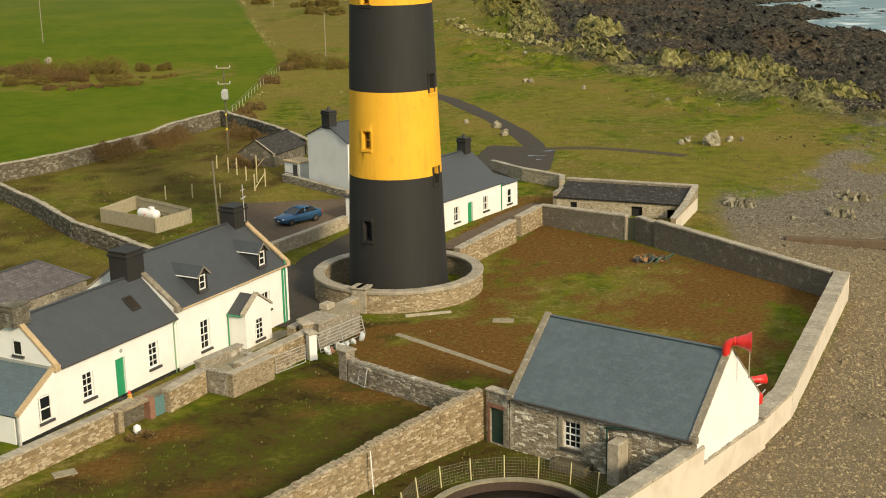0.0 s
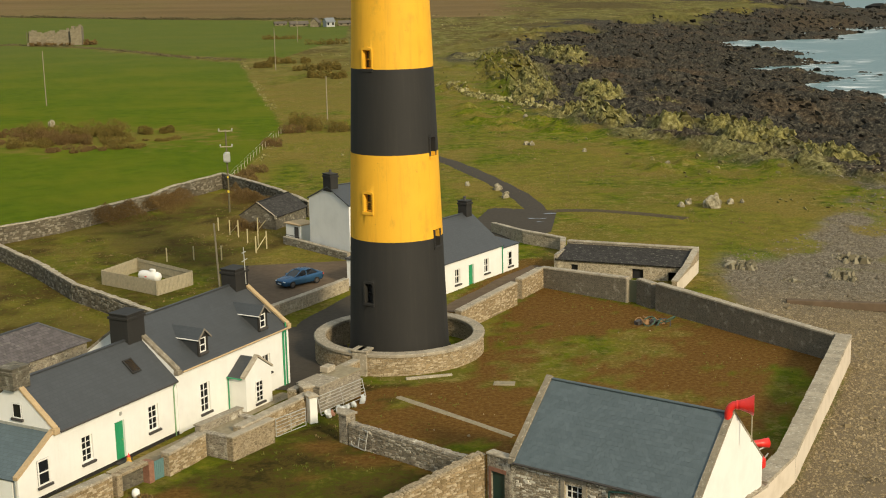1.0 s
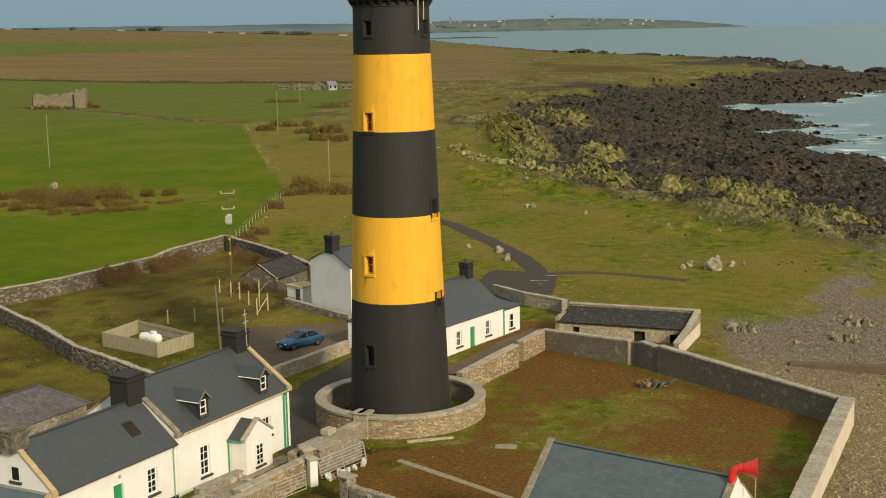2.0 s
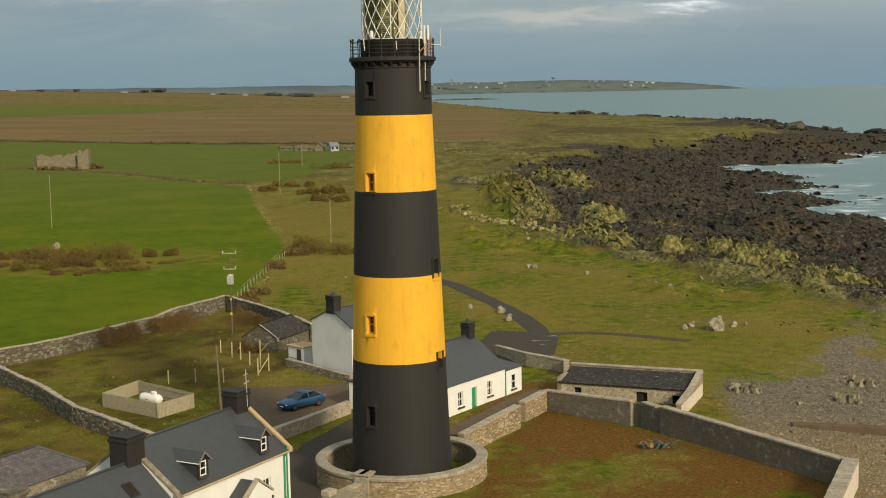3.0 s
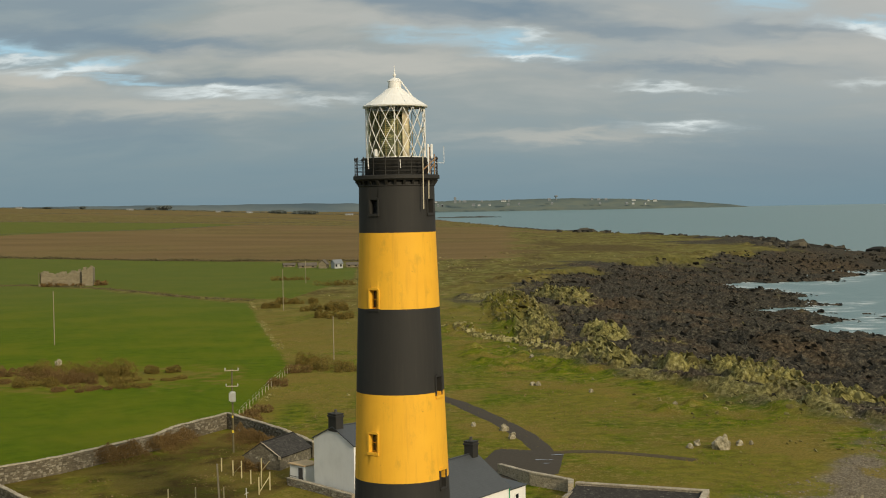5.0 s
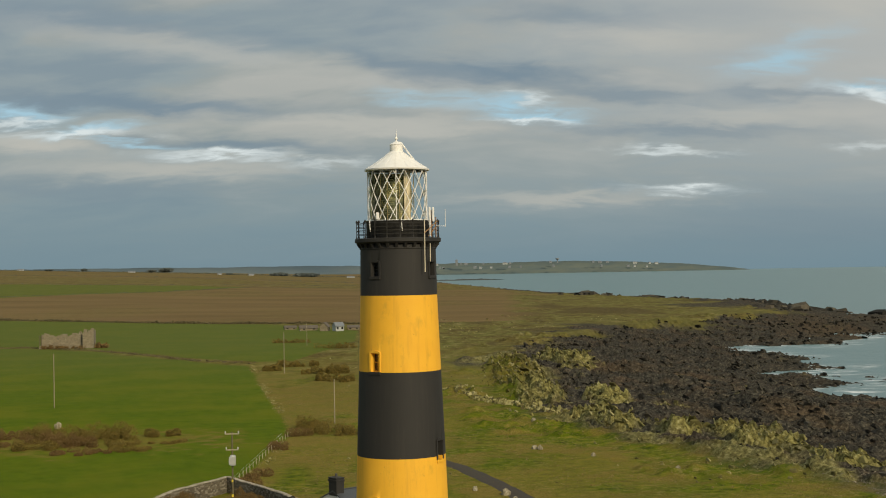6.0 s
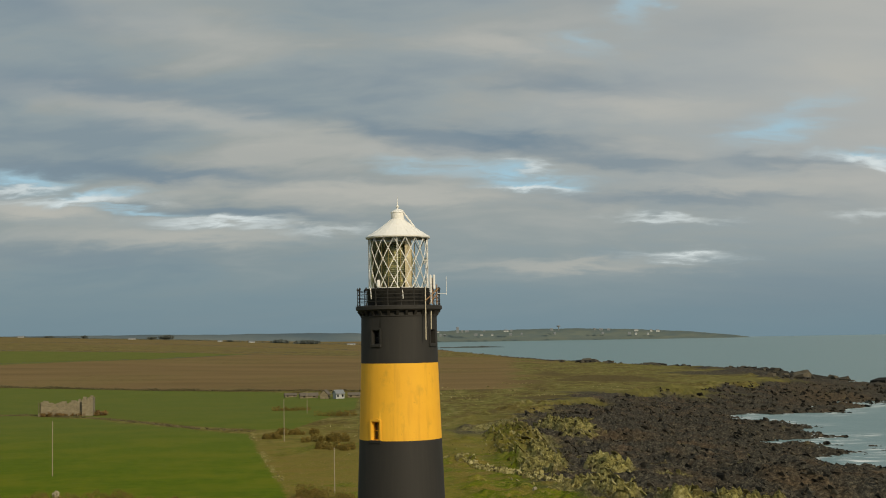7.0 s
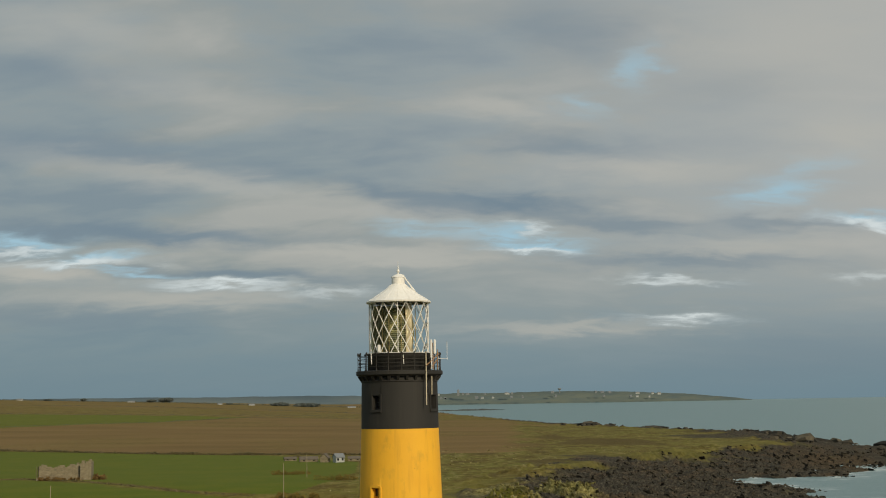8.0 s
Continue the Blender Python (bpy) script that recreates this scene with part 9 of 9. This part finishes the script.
def paved(x, y):
    return inside(x, y, [(-8, -9), (-3, -7), (-4, 8), (0, 18), (18, 45), (19, 56), (8, 60), (-3, 33), (-18.5, 32), (-12, 13), (-10, 0)]) | (np.hypot(x, y) < 6.7)


def rough_grass(x, y):
    d = near_line(x, y, TURF_EDGE)
    return (d < np.where(y < 16, -0.7, 1.0)) * (1 - inside(x, y, LAWN_FIELD)) * (1 - paved(x, y)) * (1 - 0.45 * inside(x, y, YARD))


x, y = pick_points(38000, -52, 60, -48, 180, lambda x, y: rough_grass(x, y) * ease(fbm(x / 4, y / 4, 3, 71), 0.30, 0.62), 1.25)
tagged(joined("grass", tufts(x, y, rng.uniform(0.08, 0.22, len(x))), [(0, 1, 2)], GRASS), "rough tufted coastal grass", "grass", kind="stuff")
x, y = pick_points(30000, -52, 60, -20, 240, lambda x, y: rough_grass(x, y) * (1 - inside(x, y, YARD)) * ease(fbm(x / 7, y / 9, 3, 72), 0.50, 0.66), 1.2)
tagged(joined("dead_grass", tufts(x, y, rng.uniform(0.10, 0.28, len(x))), [(0, 1, 2)], STRAW), "dead straw-coloured grass", "grass", kind="stuff")

GORSE = surface("gorse_leaves", island_look([(0.1, (0.052, 0.046, 0.012)), (0.45, (0.125, 0.098, 0.022)), (0.75, (0.195, 0.135, 0.032)), (1.0, (0.29, 0.22, 0.042))], weight=0.5, noise_scale=0.8))
BRACKEN = surface("bracken_leaves", island_look([(0.1, (0.070, 0.044, 0.015)), (0.5, (0.135, 0.084, 0.030)), (1.0, (0.22, 0.150, 0.055))], weight=0.4, noise_scale=1.0))
TWIG = plain("twig_bark", (0.06, 0.045, 0.03), 0.9)


def bush(name, x, y, sx, sy, sz, n, material, label, seed, leaf=0.22):
    """A bush of many small leaf clumps on branching twigs, uneven in outline."""
    r = np.random.default_rng(seed)
    ob = thing(name, (x, y, ray_z(x, y)), 0, label, "bush", "bushes")
    lobes = max(4, int(sx * sy / 1.2))
    la, lr = r.uniform(0, 6.28, lobes), np.sqrt(r.uniform(0, 1, lobes))
    cx, cy, cs = np.cos(la) * lr * sx, np.sin(la) * lr * sy, r.uniform(0.45, 1.0, lobes)
    k = r.integers(0, lobes, n)
    d = r.normal(0, 1, (n, 3))
    d /= np.linalg.norm(d, axis=1)[:, None]
    rad = (r.uniform(0.35, 1.0, n) ** 0.5)[:, None]
    c = np.stack([cx[k], cy[k], cs[k] * sz * 0.35], -1) + d * rad * np.stack([cs[k] * min(sx, 2.2) * 0.6, cs[k] * min(sy, 2.2) * 0.6, cs[k] * sz * 0.65], -1)
    c[:, 2] = np.abs(c[:, 2])
    g = ground_z(c[:, 0] + x, c[:, 1] + y) - ray_z(x, y)
    c[:, 2] += g
    s = leaf * r.uniform(0.5, 1.5, (n, 1, 1))
    tri = r.normal(0, 1, (n, 3, 3)) * s * 0.6
    fol = joined("foliage", c[:, None] + tri, [(0, 1, 2)], material)
    fol.parent = ob
    for i in range(min(lobes, 5)):
        bm = bmesh.new()
        gz = float(ground_z(np.array([cx[i] + x]), np.array([cy[i] + y]))[0]) - ray_z(x, y)
        rod(bm, (cx[i] * 0.9, cy[i] * 0.9, gz - 0.1), (cx[i], cy[i], gz + cs[i] * sz * 0.6), 0.05, 5, 0.02)
        part("twig", bm, TWIG, ob)
    return ob


LAB = "rusty brown and green gorse thicket in the pasture"
for k, (x, y, sx, sy, sz, n) in enumerate(((-77, 143, 7, 4, 2.2, 3600), (-66, 141, 6, 4, 3.2, 3600), (-57, 140, 5.5, 4, 3.4, 3600), (-60, 130, 6, 3, 2.7, 3200), (-52, 130, 4, 2.5, 1.2, 1400), (-47.8, 142.5, 3.0, 1.8, 1.9, 1500), (-68, 134, 5, 3, 2.3, 2400), (-86, 148, 6, 4, 2.2, 1800), (-65, 126, 5, 2.5, 1.9, 2400), (-56, 120, 5, 3, 0.9, 1600), (-49, 123, 4, 2.5, 0.9, 1200), (-44, 132, 3.5, 2, 0.7, 700), (-76, 130, 5, 3, 1.3, 1500))):
    bush("gorse_bush", x, y, sx, sy, sz, n * 6, GORSE if k % 3 else BRACKEN, LAB, 100 + k, 0.09)
for k, (x, y, sx, sy, sz, n) in enumerate(((-21.5, 152, 3.2, 3, 2.8, 2200), (-18.5, 144, 3.8, 3, 2.6, 2200), (-14.0, 141, 4.0, 2.5, 2.0, 1800), (-42, 318, 8, 3, 2.4, 1600), (-33, 285, 6, 3, 2.6, 1400), (-48, 301, 5, 2.5, 2.0, 1000), (-61, 465, 9, 3, 2.2, 900), (-39, 420, 8, 3, 2.6, 900), (-27, 287, 4, 2.5, 3.0, 1200), (-22.5, 257, 5, 2.5, 2.4, 1200), (-29.5, 262, 4, 2, 2.2, 900), (-10, 150, 3, 2, 1.2, 800))):
    bush("gorse_bush", x, y, sx, sy, sz, n * 4, GORSE, "dark rusty gorse bush on rough pasture", 140 + k, 0.10 if y < 200 else 0.19)
for k, (x, y, sx, sy, sz, n) in enumerate(((-25.0, 84.5, 2.4, 2.4, 1.4, 1500), (-23.8, 92, 1.8, 3.0, 1.3, 1200), (-24.5, 122, 2.0, 4.0, 1.4, 1300), (-22.5, 139, 2.2, 1.6, 1.6, 1100))):
    bush("bracken_clump", x, y, sx, sy, sz, n * 3, BRACKEN, "dead reddish bracken and briars against the wall", 170 + k, 0.1)


def thicket(line, n, width, tall, leaf, label, seed):
    """A bank of dead briars along a wall: many small leaves, thick at the foot and ragged above."""
    r = np.random.default_rng(seed)
    pts = np.array(line, float)
    cum = np.concatenate([[0], np.cumsum(np.hypot(*np.diff(pts, axis=0).T))])
    t = r.uniform(0, cum[-1], n)
    across = r.normal(0, width, n)
    x, y = np.interp(t, cum, pts[:, 0]) + across * 0.9, np.interp(t, cum, pts[:, 1]) - np.abs(across) * 0.6 + 0.3
    high = tall * (0.30 + 0.9 * fbm(x / 1.8, y / 1.8, 3, seed)) * np.exp(-(across / width / 1.6) ** 2)
    keep = value_noise(t / 3.2, t * 0, seed) > 0.38
    x, y, high, n = x[keep], y[keep], high[keep], int(keep.sum())
    c = np.stack([x, y, ground_z(x, y) + high * r.uniform(0, 1, n) ** 0.6], -1)
    tri = r.normal(0, 1, (n, 3, 3)) * leaf * r.uniform(0.5, 1.4, (n, 1, 1)) * np.array([0.7, 0.7, 1.3])
    return tagged(joined("briar_thicket", c[:, None] + tri, [(0, 1, 2)], BRACKEN), label, "thicket", kind="stuff")


thicket([(-37.5, 53.0), (-34.3, 58.0), (-31.2, 64.0), (-29.5, 69.0), (-26.2, 75.6), (-22.4, 70.5), (-18.6, 64.0), (-16.6, 60.5)], 120000, 1.2, 2.3, 0.042, "dead reddish briars banked against the field wall", 170)
# stones of a fallen field wall in clusters
t = rng.uniform(0, 1, 1500)
t = t[fbm(t * 40, t * 0, 3, 68) > 0.47]
y = 84 + 252 * t
x = np.interp(y, [84, 140, 177, 223, 336], [-24.8, -23.8, -30.2, -39.2, -59.5]) + rng.normal(0, 0.6, len(t))
v = slabs(x, y, rng.gamma(3, 0.058, len(t)).clip(0.1, 0.45), rng.normal(0.2, 0.4, len(t)), rng.uniform(0, 3, len(t)), sink=0.3)
tagged(joined("fallen_wall_stones", v, CUBE_FACES, PALE_ROCK), "pale stones of a fallen wall edging the pasture", "stones", kind="stuff")
bush("bramble", -13.8, -29.6, 0.9, 0.6, 0.7, 500, BRACKEN, "dead brambles in the brick recess", 200, 0.1)
bush("bramble", -18.3, 49.9, 2.4, 0.9, 1.7, 12000, BRACKEN, "dead brambles against the shed gable", 202, 0.05)
bush("bramble", -42.5, 27.0, 1.6, 1.2, 1.5, 700, BRACKEN, "dark dead shrub by the garden wall", 201, 0.14)
# ---- far country ----
RUIN = rubble("ruin_stone", (0.13, 0.11, 0.07), (0.28, 0.235, 0.15), mortar=(0.19, 0.165, 0.11), scale=1.2, lichen_amount=0.3)


def make_ruin():
    """A roofless stone castle ruin at the far edge of the pasture."""
    r = thing("ruin", (-150, 452, ray_z(-150, 452)), 8, "roofless grey stone ruin with a broken tower", "ruin")
    rnd = random.Random(9)
    def ragged(x0, x1, y0, y1, h0, h1, holes=()):
        bm = bmesh.new()
        h0, h1 = h0 * 1.28, h1 * 1.28
        n = max(2, int(max(x1 - x0, y1 - y0) / 0.9))
        along = x1 - x0 > y1 - y0
        lo, hi = (x0, x1) if along else (y0, y1)
        top = [(lo, h0)]
        for k in range(n):
            a, b = k / n, (k + 1) / n
            gap = any(p < (a + b) / 2 < q for p, q in holes)
            t = 1.2 if gap else h0 + (h1 - h0) * (a + b) / 2 + 0.5 * math.sin(5 * a + x0) + rnd.uniform(-0.45, 0.25)
            top += [(lo + (hi - lo) * (a + 0.02 / n), t), (lo + (hi - lo) * (b - 0.02 / n), t + rnd.uniform(-0.2, 0.2) * (not gap))]
        outline = [(lo, -0.5)] + top + [(hi, top[-1][1]), (hi, -0.5)]
        if along:
            prism(bm, [(u, y0, z) for u, z in outline], (0, y1 - y0, 0))
        else:
            prism(bm, [(x0, u, z) for u, z in outline], (x1 - x0, 0, 0))
        return part("ruined_wall", bm, RUIN, r)
    ragged(-12.6, -6.6, 0, 1.3, 4.4, 4.7, [(0.0, 0.12)])
    ragged(-12.2, -10.9, 1.3, 9, 4.2, 2.4)
    ragged(-6.6, -4.2, 0.1, 1.2, 3.9, 4.3)
    ragged(-4.2, 5, 0, 1.3, 4.4, 4.7)
    ragged(-8.2, 5, 9, 10.2, 3.6, 4.6, [(0.2, 0.5)])
    ragged(5, 9.4, -2.5, -1.2, 5.2, 5.6)
    ragged(8.2, 9.4, -1.2, 4, 5.9, 5.6)
    ragged(5, 6.2, -1.2, 4, 5.2, 5.6)
    ragged(5, 9.4, 4, 5.2, 5.0, 5.4)
    bush("bramble", -152, 449, 9, 2.5, 1.8, 900, BRACKEN, "dead brambles at the foot of the ruin", 300, 0.5)
    bush("bramble", -138, 452, 3.5, 2.5, 2.6, 500, BRACKEN, "dead brambles at the foot of the ruin", 301, 0.5)


make_ruin()

FARM_ROOF = plain("weathered_farm_roof", (0.11, 0.095, 0.078), 0.85, spread=0.4, scale=0.6)
FAR_WHITE = plain("far_white_wall", (0.32, 0.335, 0.335), 0.8)
FAR_GREY = plain("far_grey_roof", (0.15, 0.165, 0.18), 0.8)


def far_house(x, y, turn, l, d, eave, ridge, wall, roof, label):
    h = thing("farm_building", (x, y, ray_z(x, y)), turn, label, "house", "far houses")
    bm = bmesh.new()
    prism(bm, [(-l / 2, -d / 2, -1), (-l / 2, d / 2, -1), (-l / 2, d / 2, eave), (-l / 2, 0, ridge), (-l / 2, -d / 2, eave)], (l, 0, 0))
    part("wall", bm, wall, h)
    s = (ridge - eave) / (d / 2)
    for k in (-1, 1):
        bm = bmesh.new()
        prism(bm, [(-l / 2 - 0.3, k * (d / 2 + 0.4), eave - 0.4 * s + 0.05), (-l / 2 - 0.3, 0, ridge + 0.05), (-l / 2 - 0.3, 0, ridge + 0.25), (-l / 2 - 0.3, k * (d / 2 + 0.4), eave - 0.4 * s + 0.25)], (l + 0.6, 0, 0))
        part("roof", bm, roof, h)
    for k in (-0.28, 0.28):
        part("window", boxes((l * k - 0.5, l * k + 0.5, -d / 2 - 0.03, -d / 2 - 0.003, eave * 0.35, eave * 0.8)), WINDOW, h)
    return h


far_house(-66, 585, 12, 9, 4, 1.2, 2.4, RUIN, FARM_ROOF, "old stone farm building at the field's end")
far_house(-57, 578, 80, 5, 4, 2.2, 4.2, RUIN, FARM_ROOF, "stone gable of an old farm building")
far_house(-50, 574, 30, 4.5, 4, 2.6, 4.2, FAR_WHITE, FAR_GREY, "small white farmhouse with a grey roof")
far_house(-43, 585, 5, 6, 4, 1.2, 2.2, RUIN, FARM_ROOF, "long grey farm shed")
far_house(-77, 600, 15, 6, 4, 1.0, 1.8, RUIN, FARM_ROOF, "low stone farm building")

HEDGE = surface("hedge_leaves", island_look([(0.1, (0.06, 0.055, 0.028)), (0.5, (0.105, 0.09, 0.045)), (1.0, (0.17, 0.135, 0.075))], weight=0.4, noise_scale=0.05))
# far hedge leaves paled towards grey: haze painted into the colour
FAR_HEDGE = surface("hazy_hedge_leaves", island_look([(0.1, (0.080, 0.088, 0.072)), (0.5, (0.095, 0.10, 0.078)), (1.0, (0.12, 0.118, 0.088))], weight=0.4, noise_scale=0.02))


def hedge(line, n, h, size, label, seed, leaves=None):
    """A far field hedge: a long bank of clumps, as one stuff."""
    r = np.random.default_rng(seed)
    pts = np.array(line, float)
    seg = np.hypot(*np.diff(pts, axis=0).T)
    cum = np.concatenate([[0], np.cumsum(seg)]) / seg.sum()
    t = r.uniform(0, 1, n)
    x, y = np.interp(t, cum, pts[:, 0]) + r.normal(0, 0.8, n), np.interp(t, cum, pts[:, 1]) + r.normal(0, 0.8, n)
    tall = h * (0.35 + 1.0 * value_noise(t * 60, t * 0, seed) ** 1.5)
    c = np.stack([x, y, ground_z(x, y) + tall * r.uniform(0.0, 1.0, n)], -1)
    tri = r.normal(0, 1, (n, 3, 3)) * size * r.uniform(0.5, 1.3, (n, 1, 1))
    return tagged(joined("hedge", c[:, None] + tri, [(0, 1, 2)], leaves or HEDGE), label, "hedge", kind="stuff")


def polar(pairs):
    """Plan points from bearings and ranges seen from the sea front of the compound."""
    return [(r * math.sin(radians(a)), r * math.cos(radians(a)) - 100) for a, r in pairs]


hedge(polar([(-20, 985), (-18, 950), (-11.5, 825), (-4, 765), (-1.5, 750)]), 9000, 1.1, 0.38, "dark hedge bank between pasture and stubble", 1)
hedge(FIELD_BANK[:5] + [(-260, 470)], 2600, 0.5, 0.25, "low overgrown bank at the pasture's far side", 2)
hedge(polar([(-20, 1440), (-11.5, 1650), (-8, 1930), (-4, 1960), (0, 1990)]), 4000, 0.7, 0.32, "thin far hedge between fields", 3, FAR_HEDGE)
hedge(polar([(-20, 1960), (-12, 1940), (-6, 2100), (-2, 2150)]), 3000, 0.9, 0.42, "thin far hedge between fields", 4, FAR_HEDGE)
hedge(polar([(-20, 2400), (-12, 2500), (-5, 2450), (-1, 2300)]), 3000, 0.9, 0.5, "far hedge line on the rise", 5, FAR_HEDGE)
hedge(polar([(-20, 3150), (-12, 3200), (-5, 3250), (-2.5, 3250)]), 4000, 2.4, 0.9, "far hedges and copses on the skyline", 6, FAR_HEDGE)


# tree crowns tinted bluish to stand in for the hazy distance
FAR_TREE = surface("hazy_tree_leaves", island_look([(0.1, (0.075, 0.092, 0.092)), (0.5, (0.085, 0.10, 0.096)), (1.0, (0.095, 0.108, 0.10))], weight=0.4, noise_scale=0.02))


def far_tree(x, y, h, w, seed, label="dark round-topped far tree"):
    r = np.random.default_rng(seed)
    t = thing("far_tree", (x, y, ray_z(x, y)), 0, label, "tree", "far trees")
    bm = bmesh.new()
    rod(bm, (0, 0, -1), (0, 0, h * 0.5), 0.5, 7, 0.25)
    for k in range(5):
        a = k * 1.26
        rod(bm, (0, 0, h * 0.35), (math.cos(a) * w * 0.4, math.sin(a) * w * 0.4, h * 0.7), 0.22, 5, 0.08)
    part("trunk", bm, TWIG, t)
    n = 2000
    d = r.normal(0, 1, (n, 3))
    d /= np.linalg.norm(d, axis=1)[:, None]
    c = d * (r.uniform(0.2, 1, (n, 1)) ** 0.5) * np.array([w / 2, w / 2, h * 0.38]) * r.uniform(0.75, 1.15, (n, 1)) + np.array([0, 0, h * 0.6])
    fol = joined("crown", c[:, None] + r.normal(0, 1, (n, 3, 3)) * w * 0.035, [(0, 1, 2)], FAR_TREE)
    fol.parent = t


for k, (a, r, h, w) in enumerate(((-11.6, 3150, 15, 34), (-12.2, 3150, 9, 22), (-14.9, 3120, 10, 16), (-16.3, 3120, 5, 20), (-9.0, 3150, 5, 16), (-5.8, 3200, 8, 60), (-6.9, 3200, 8, 44))):
    (x, y), = polar([(a, r)])
    far_tree(x, y, h * 0.75, w, 400 + k)
for k, (a, r, l) in enumerate(((-17.4, 3120, 20), (-13.0, 3120, 26), (-9.4, 3090, 16), (-8.1, 3120, 22), (-3.9, 3140, 30))):
    (x, y), = polar([(a, r)])
    far_house(x, y, 10 * k % 40, l * 0.6, 8, 2.0, 3.6, FAR_WHITE, FAR_GREY, "white far farm on the rise")


# base colours for far land with the distance haze already mixed in
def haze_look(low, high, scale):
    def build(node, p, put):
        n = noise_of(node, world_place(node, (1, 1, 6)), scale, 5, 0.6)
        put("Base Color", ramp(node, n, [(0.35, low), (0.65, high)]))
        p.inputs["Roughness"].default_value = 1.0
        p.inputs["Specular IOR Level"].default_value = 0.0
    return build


def ridge(name, bearings, heights, r, depth, material, label, foot, seed, rough=4.0):
    """A far range of low hills: a ridge mesh with a front and back slope."""
    bm, rows = bmesh.new(), []
    n = 260
    for k in range(n + 1):
        a = bearings[0] + (bearings[-1] - bearings[0]) * k / n
        top = float(np.interp(a, bearings, heights))
        edge = min(1.0, min(k, n - k) / 6)
        bump_z = rough * (fbm(np.array([k / 9.0]), np.array([seed * 1.0]), 4, seed)[0] - 0.5) * edge
        row = []
        for j, f in enumerate((0.0, 0.18, 0.55, 1.0, 0.4, 0.0)):
            rr = r + depth * j / 5
            z = foot + (top - foot) * f + bump_z * f
            row.append(bm.verts.new((rr * math.sin(radians(a)) + 3.4, rr * math.cos(radians(a)) - 100, z)))
        rows.append(row)
    for p, q in zip(rows, rows[1:]):
        for i in range(5):
            bm.faces.new((p[i], q[i], q[i + 1], p[i + 1]))
    ob = part(name, bm, material, None, smooth=True)
    return tagged(ob, label, "hills", kind="structure")


# blue-grey here is painted air haze, not the land's own colour
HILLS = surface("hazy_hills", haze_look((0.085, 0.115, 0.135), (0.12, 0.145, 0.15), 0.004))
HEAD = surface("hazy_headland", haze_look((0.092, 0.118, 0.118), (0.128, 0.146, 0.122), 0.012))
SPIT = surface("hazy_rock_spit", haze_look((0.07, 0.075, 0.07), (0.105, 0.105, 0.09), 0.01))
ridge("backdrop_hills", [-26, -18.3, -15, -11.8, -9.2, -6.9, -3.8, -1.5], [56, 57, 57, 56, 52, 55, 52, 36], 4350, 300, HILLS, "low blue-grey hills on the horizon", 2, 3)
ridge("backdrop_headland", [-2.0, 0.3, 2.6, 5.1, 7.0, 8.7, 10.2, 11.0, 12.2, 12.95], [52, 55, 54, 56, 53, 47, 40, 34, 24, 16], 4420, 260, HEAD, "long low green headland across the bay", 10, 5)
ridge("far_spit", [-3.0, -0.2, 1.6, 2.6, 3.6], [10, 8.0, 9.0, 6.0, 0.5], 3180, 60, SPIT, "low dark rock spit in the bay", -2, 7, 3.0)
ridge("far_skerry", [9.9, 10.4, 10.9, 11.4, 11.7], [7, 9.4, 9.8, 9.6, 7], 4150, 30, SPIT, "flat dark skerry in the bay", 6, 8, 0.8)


def head_z(a):
    return float(np.interp(a, [-2.0, 0.3, 2.6, 5.1, 7.0, 8.7, 10.2], [52, 55, 54, 56, 53, 47, 40]))


rnd = random.Random(11)
for k in range(30):
    a = rnd.uniform(-1.2, 9.0) if k > 8 else rnd.uniform(1.0, 4.6)
    wall = FAR_WHITE if k % 5 == 0 or a > 8 else FAR_GREY
    h, w, low = rnd.uniform(1.8, 3.6), rnd.uniform(5, 13), rnd.random() < 0.35
    r = 4440 if low else 4485
    x, y = r * math.sin(radians(a)) + 3.4, r * math.cos(radians(a)) - 100
    z = head_z(a) * (0.74 if low else 0.97)
    hs = thing("village_building", (x, y, z - 3), 0, "far village building on the headland", "house", "village buildings")
    part("wall", boxes((-w / 2, w / 2, -5, 5, -2, h)), wall, hs)
    bm = bmesh.new()
    prism(bm, [(-w / 2, -5.5, h + 0.01), (-w / 2, 5.5, h + 0.01), (-w / 2, 0, h + 2.5)], (w, 0, 0))
    part("roof", bm, FAR_GREY, hs)
x, y = 4490 * math.sin(radians(4.83)) + 3.4, 4490 * math.cos(radians(4.83)) - 100
wt = thing("water_tower", (x, y, 51), 0, "far water tower on thin legs", "tower")
part("tank", turned([(2, 9), (6, 11), (6, 14), (2, 15)], 16, True), FAR_GREY, wt)
part("stem", turned([(1.8, -2), (1.5, 9)], 10, True), FAR_GREY, wt)
x, y = 4490 * math.sin(radians(0.55)) + 3.4, 4490 * math.cos(radians(0.55)) - 100
ch = thing("church_tower", (x, y, 49), 0, "far church tower on the headland", "tower")
part("wall", boxes((-4, 4, -4, 4, -3, 14)), FAR_GREY, ch)
part("cap", turned([(5, 14.01), (3, 17), (0.5, 18)], 8, True), FAR_GREY, ch)
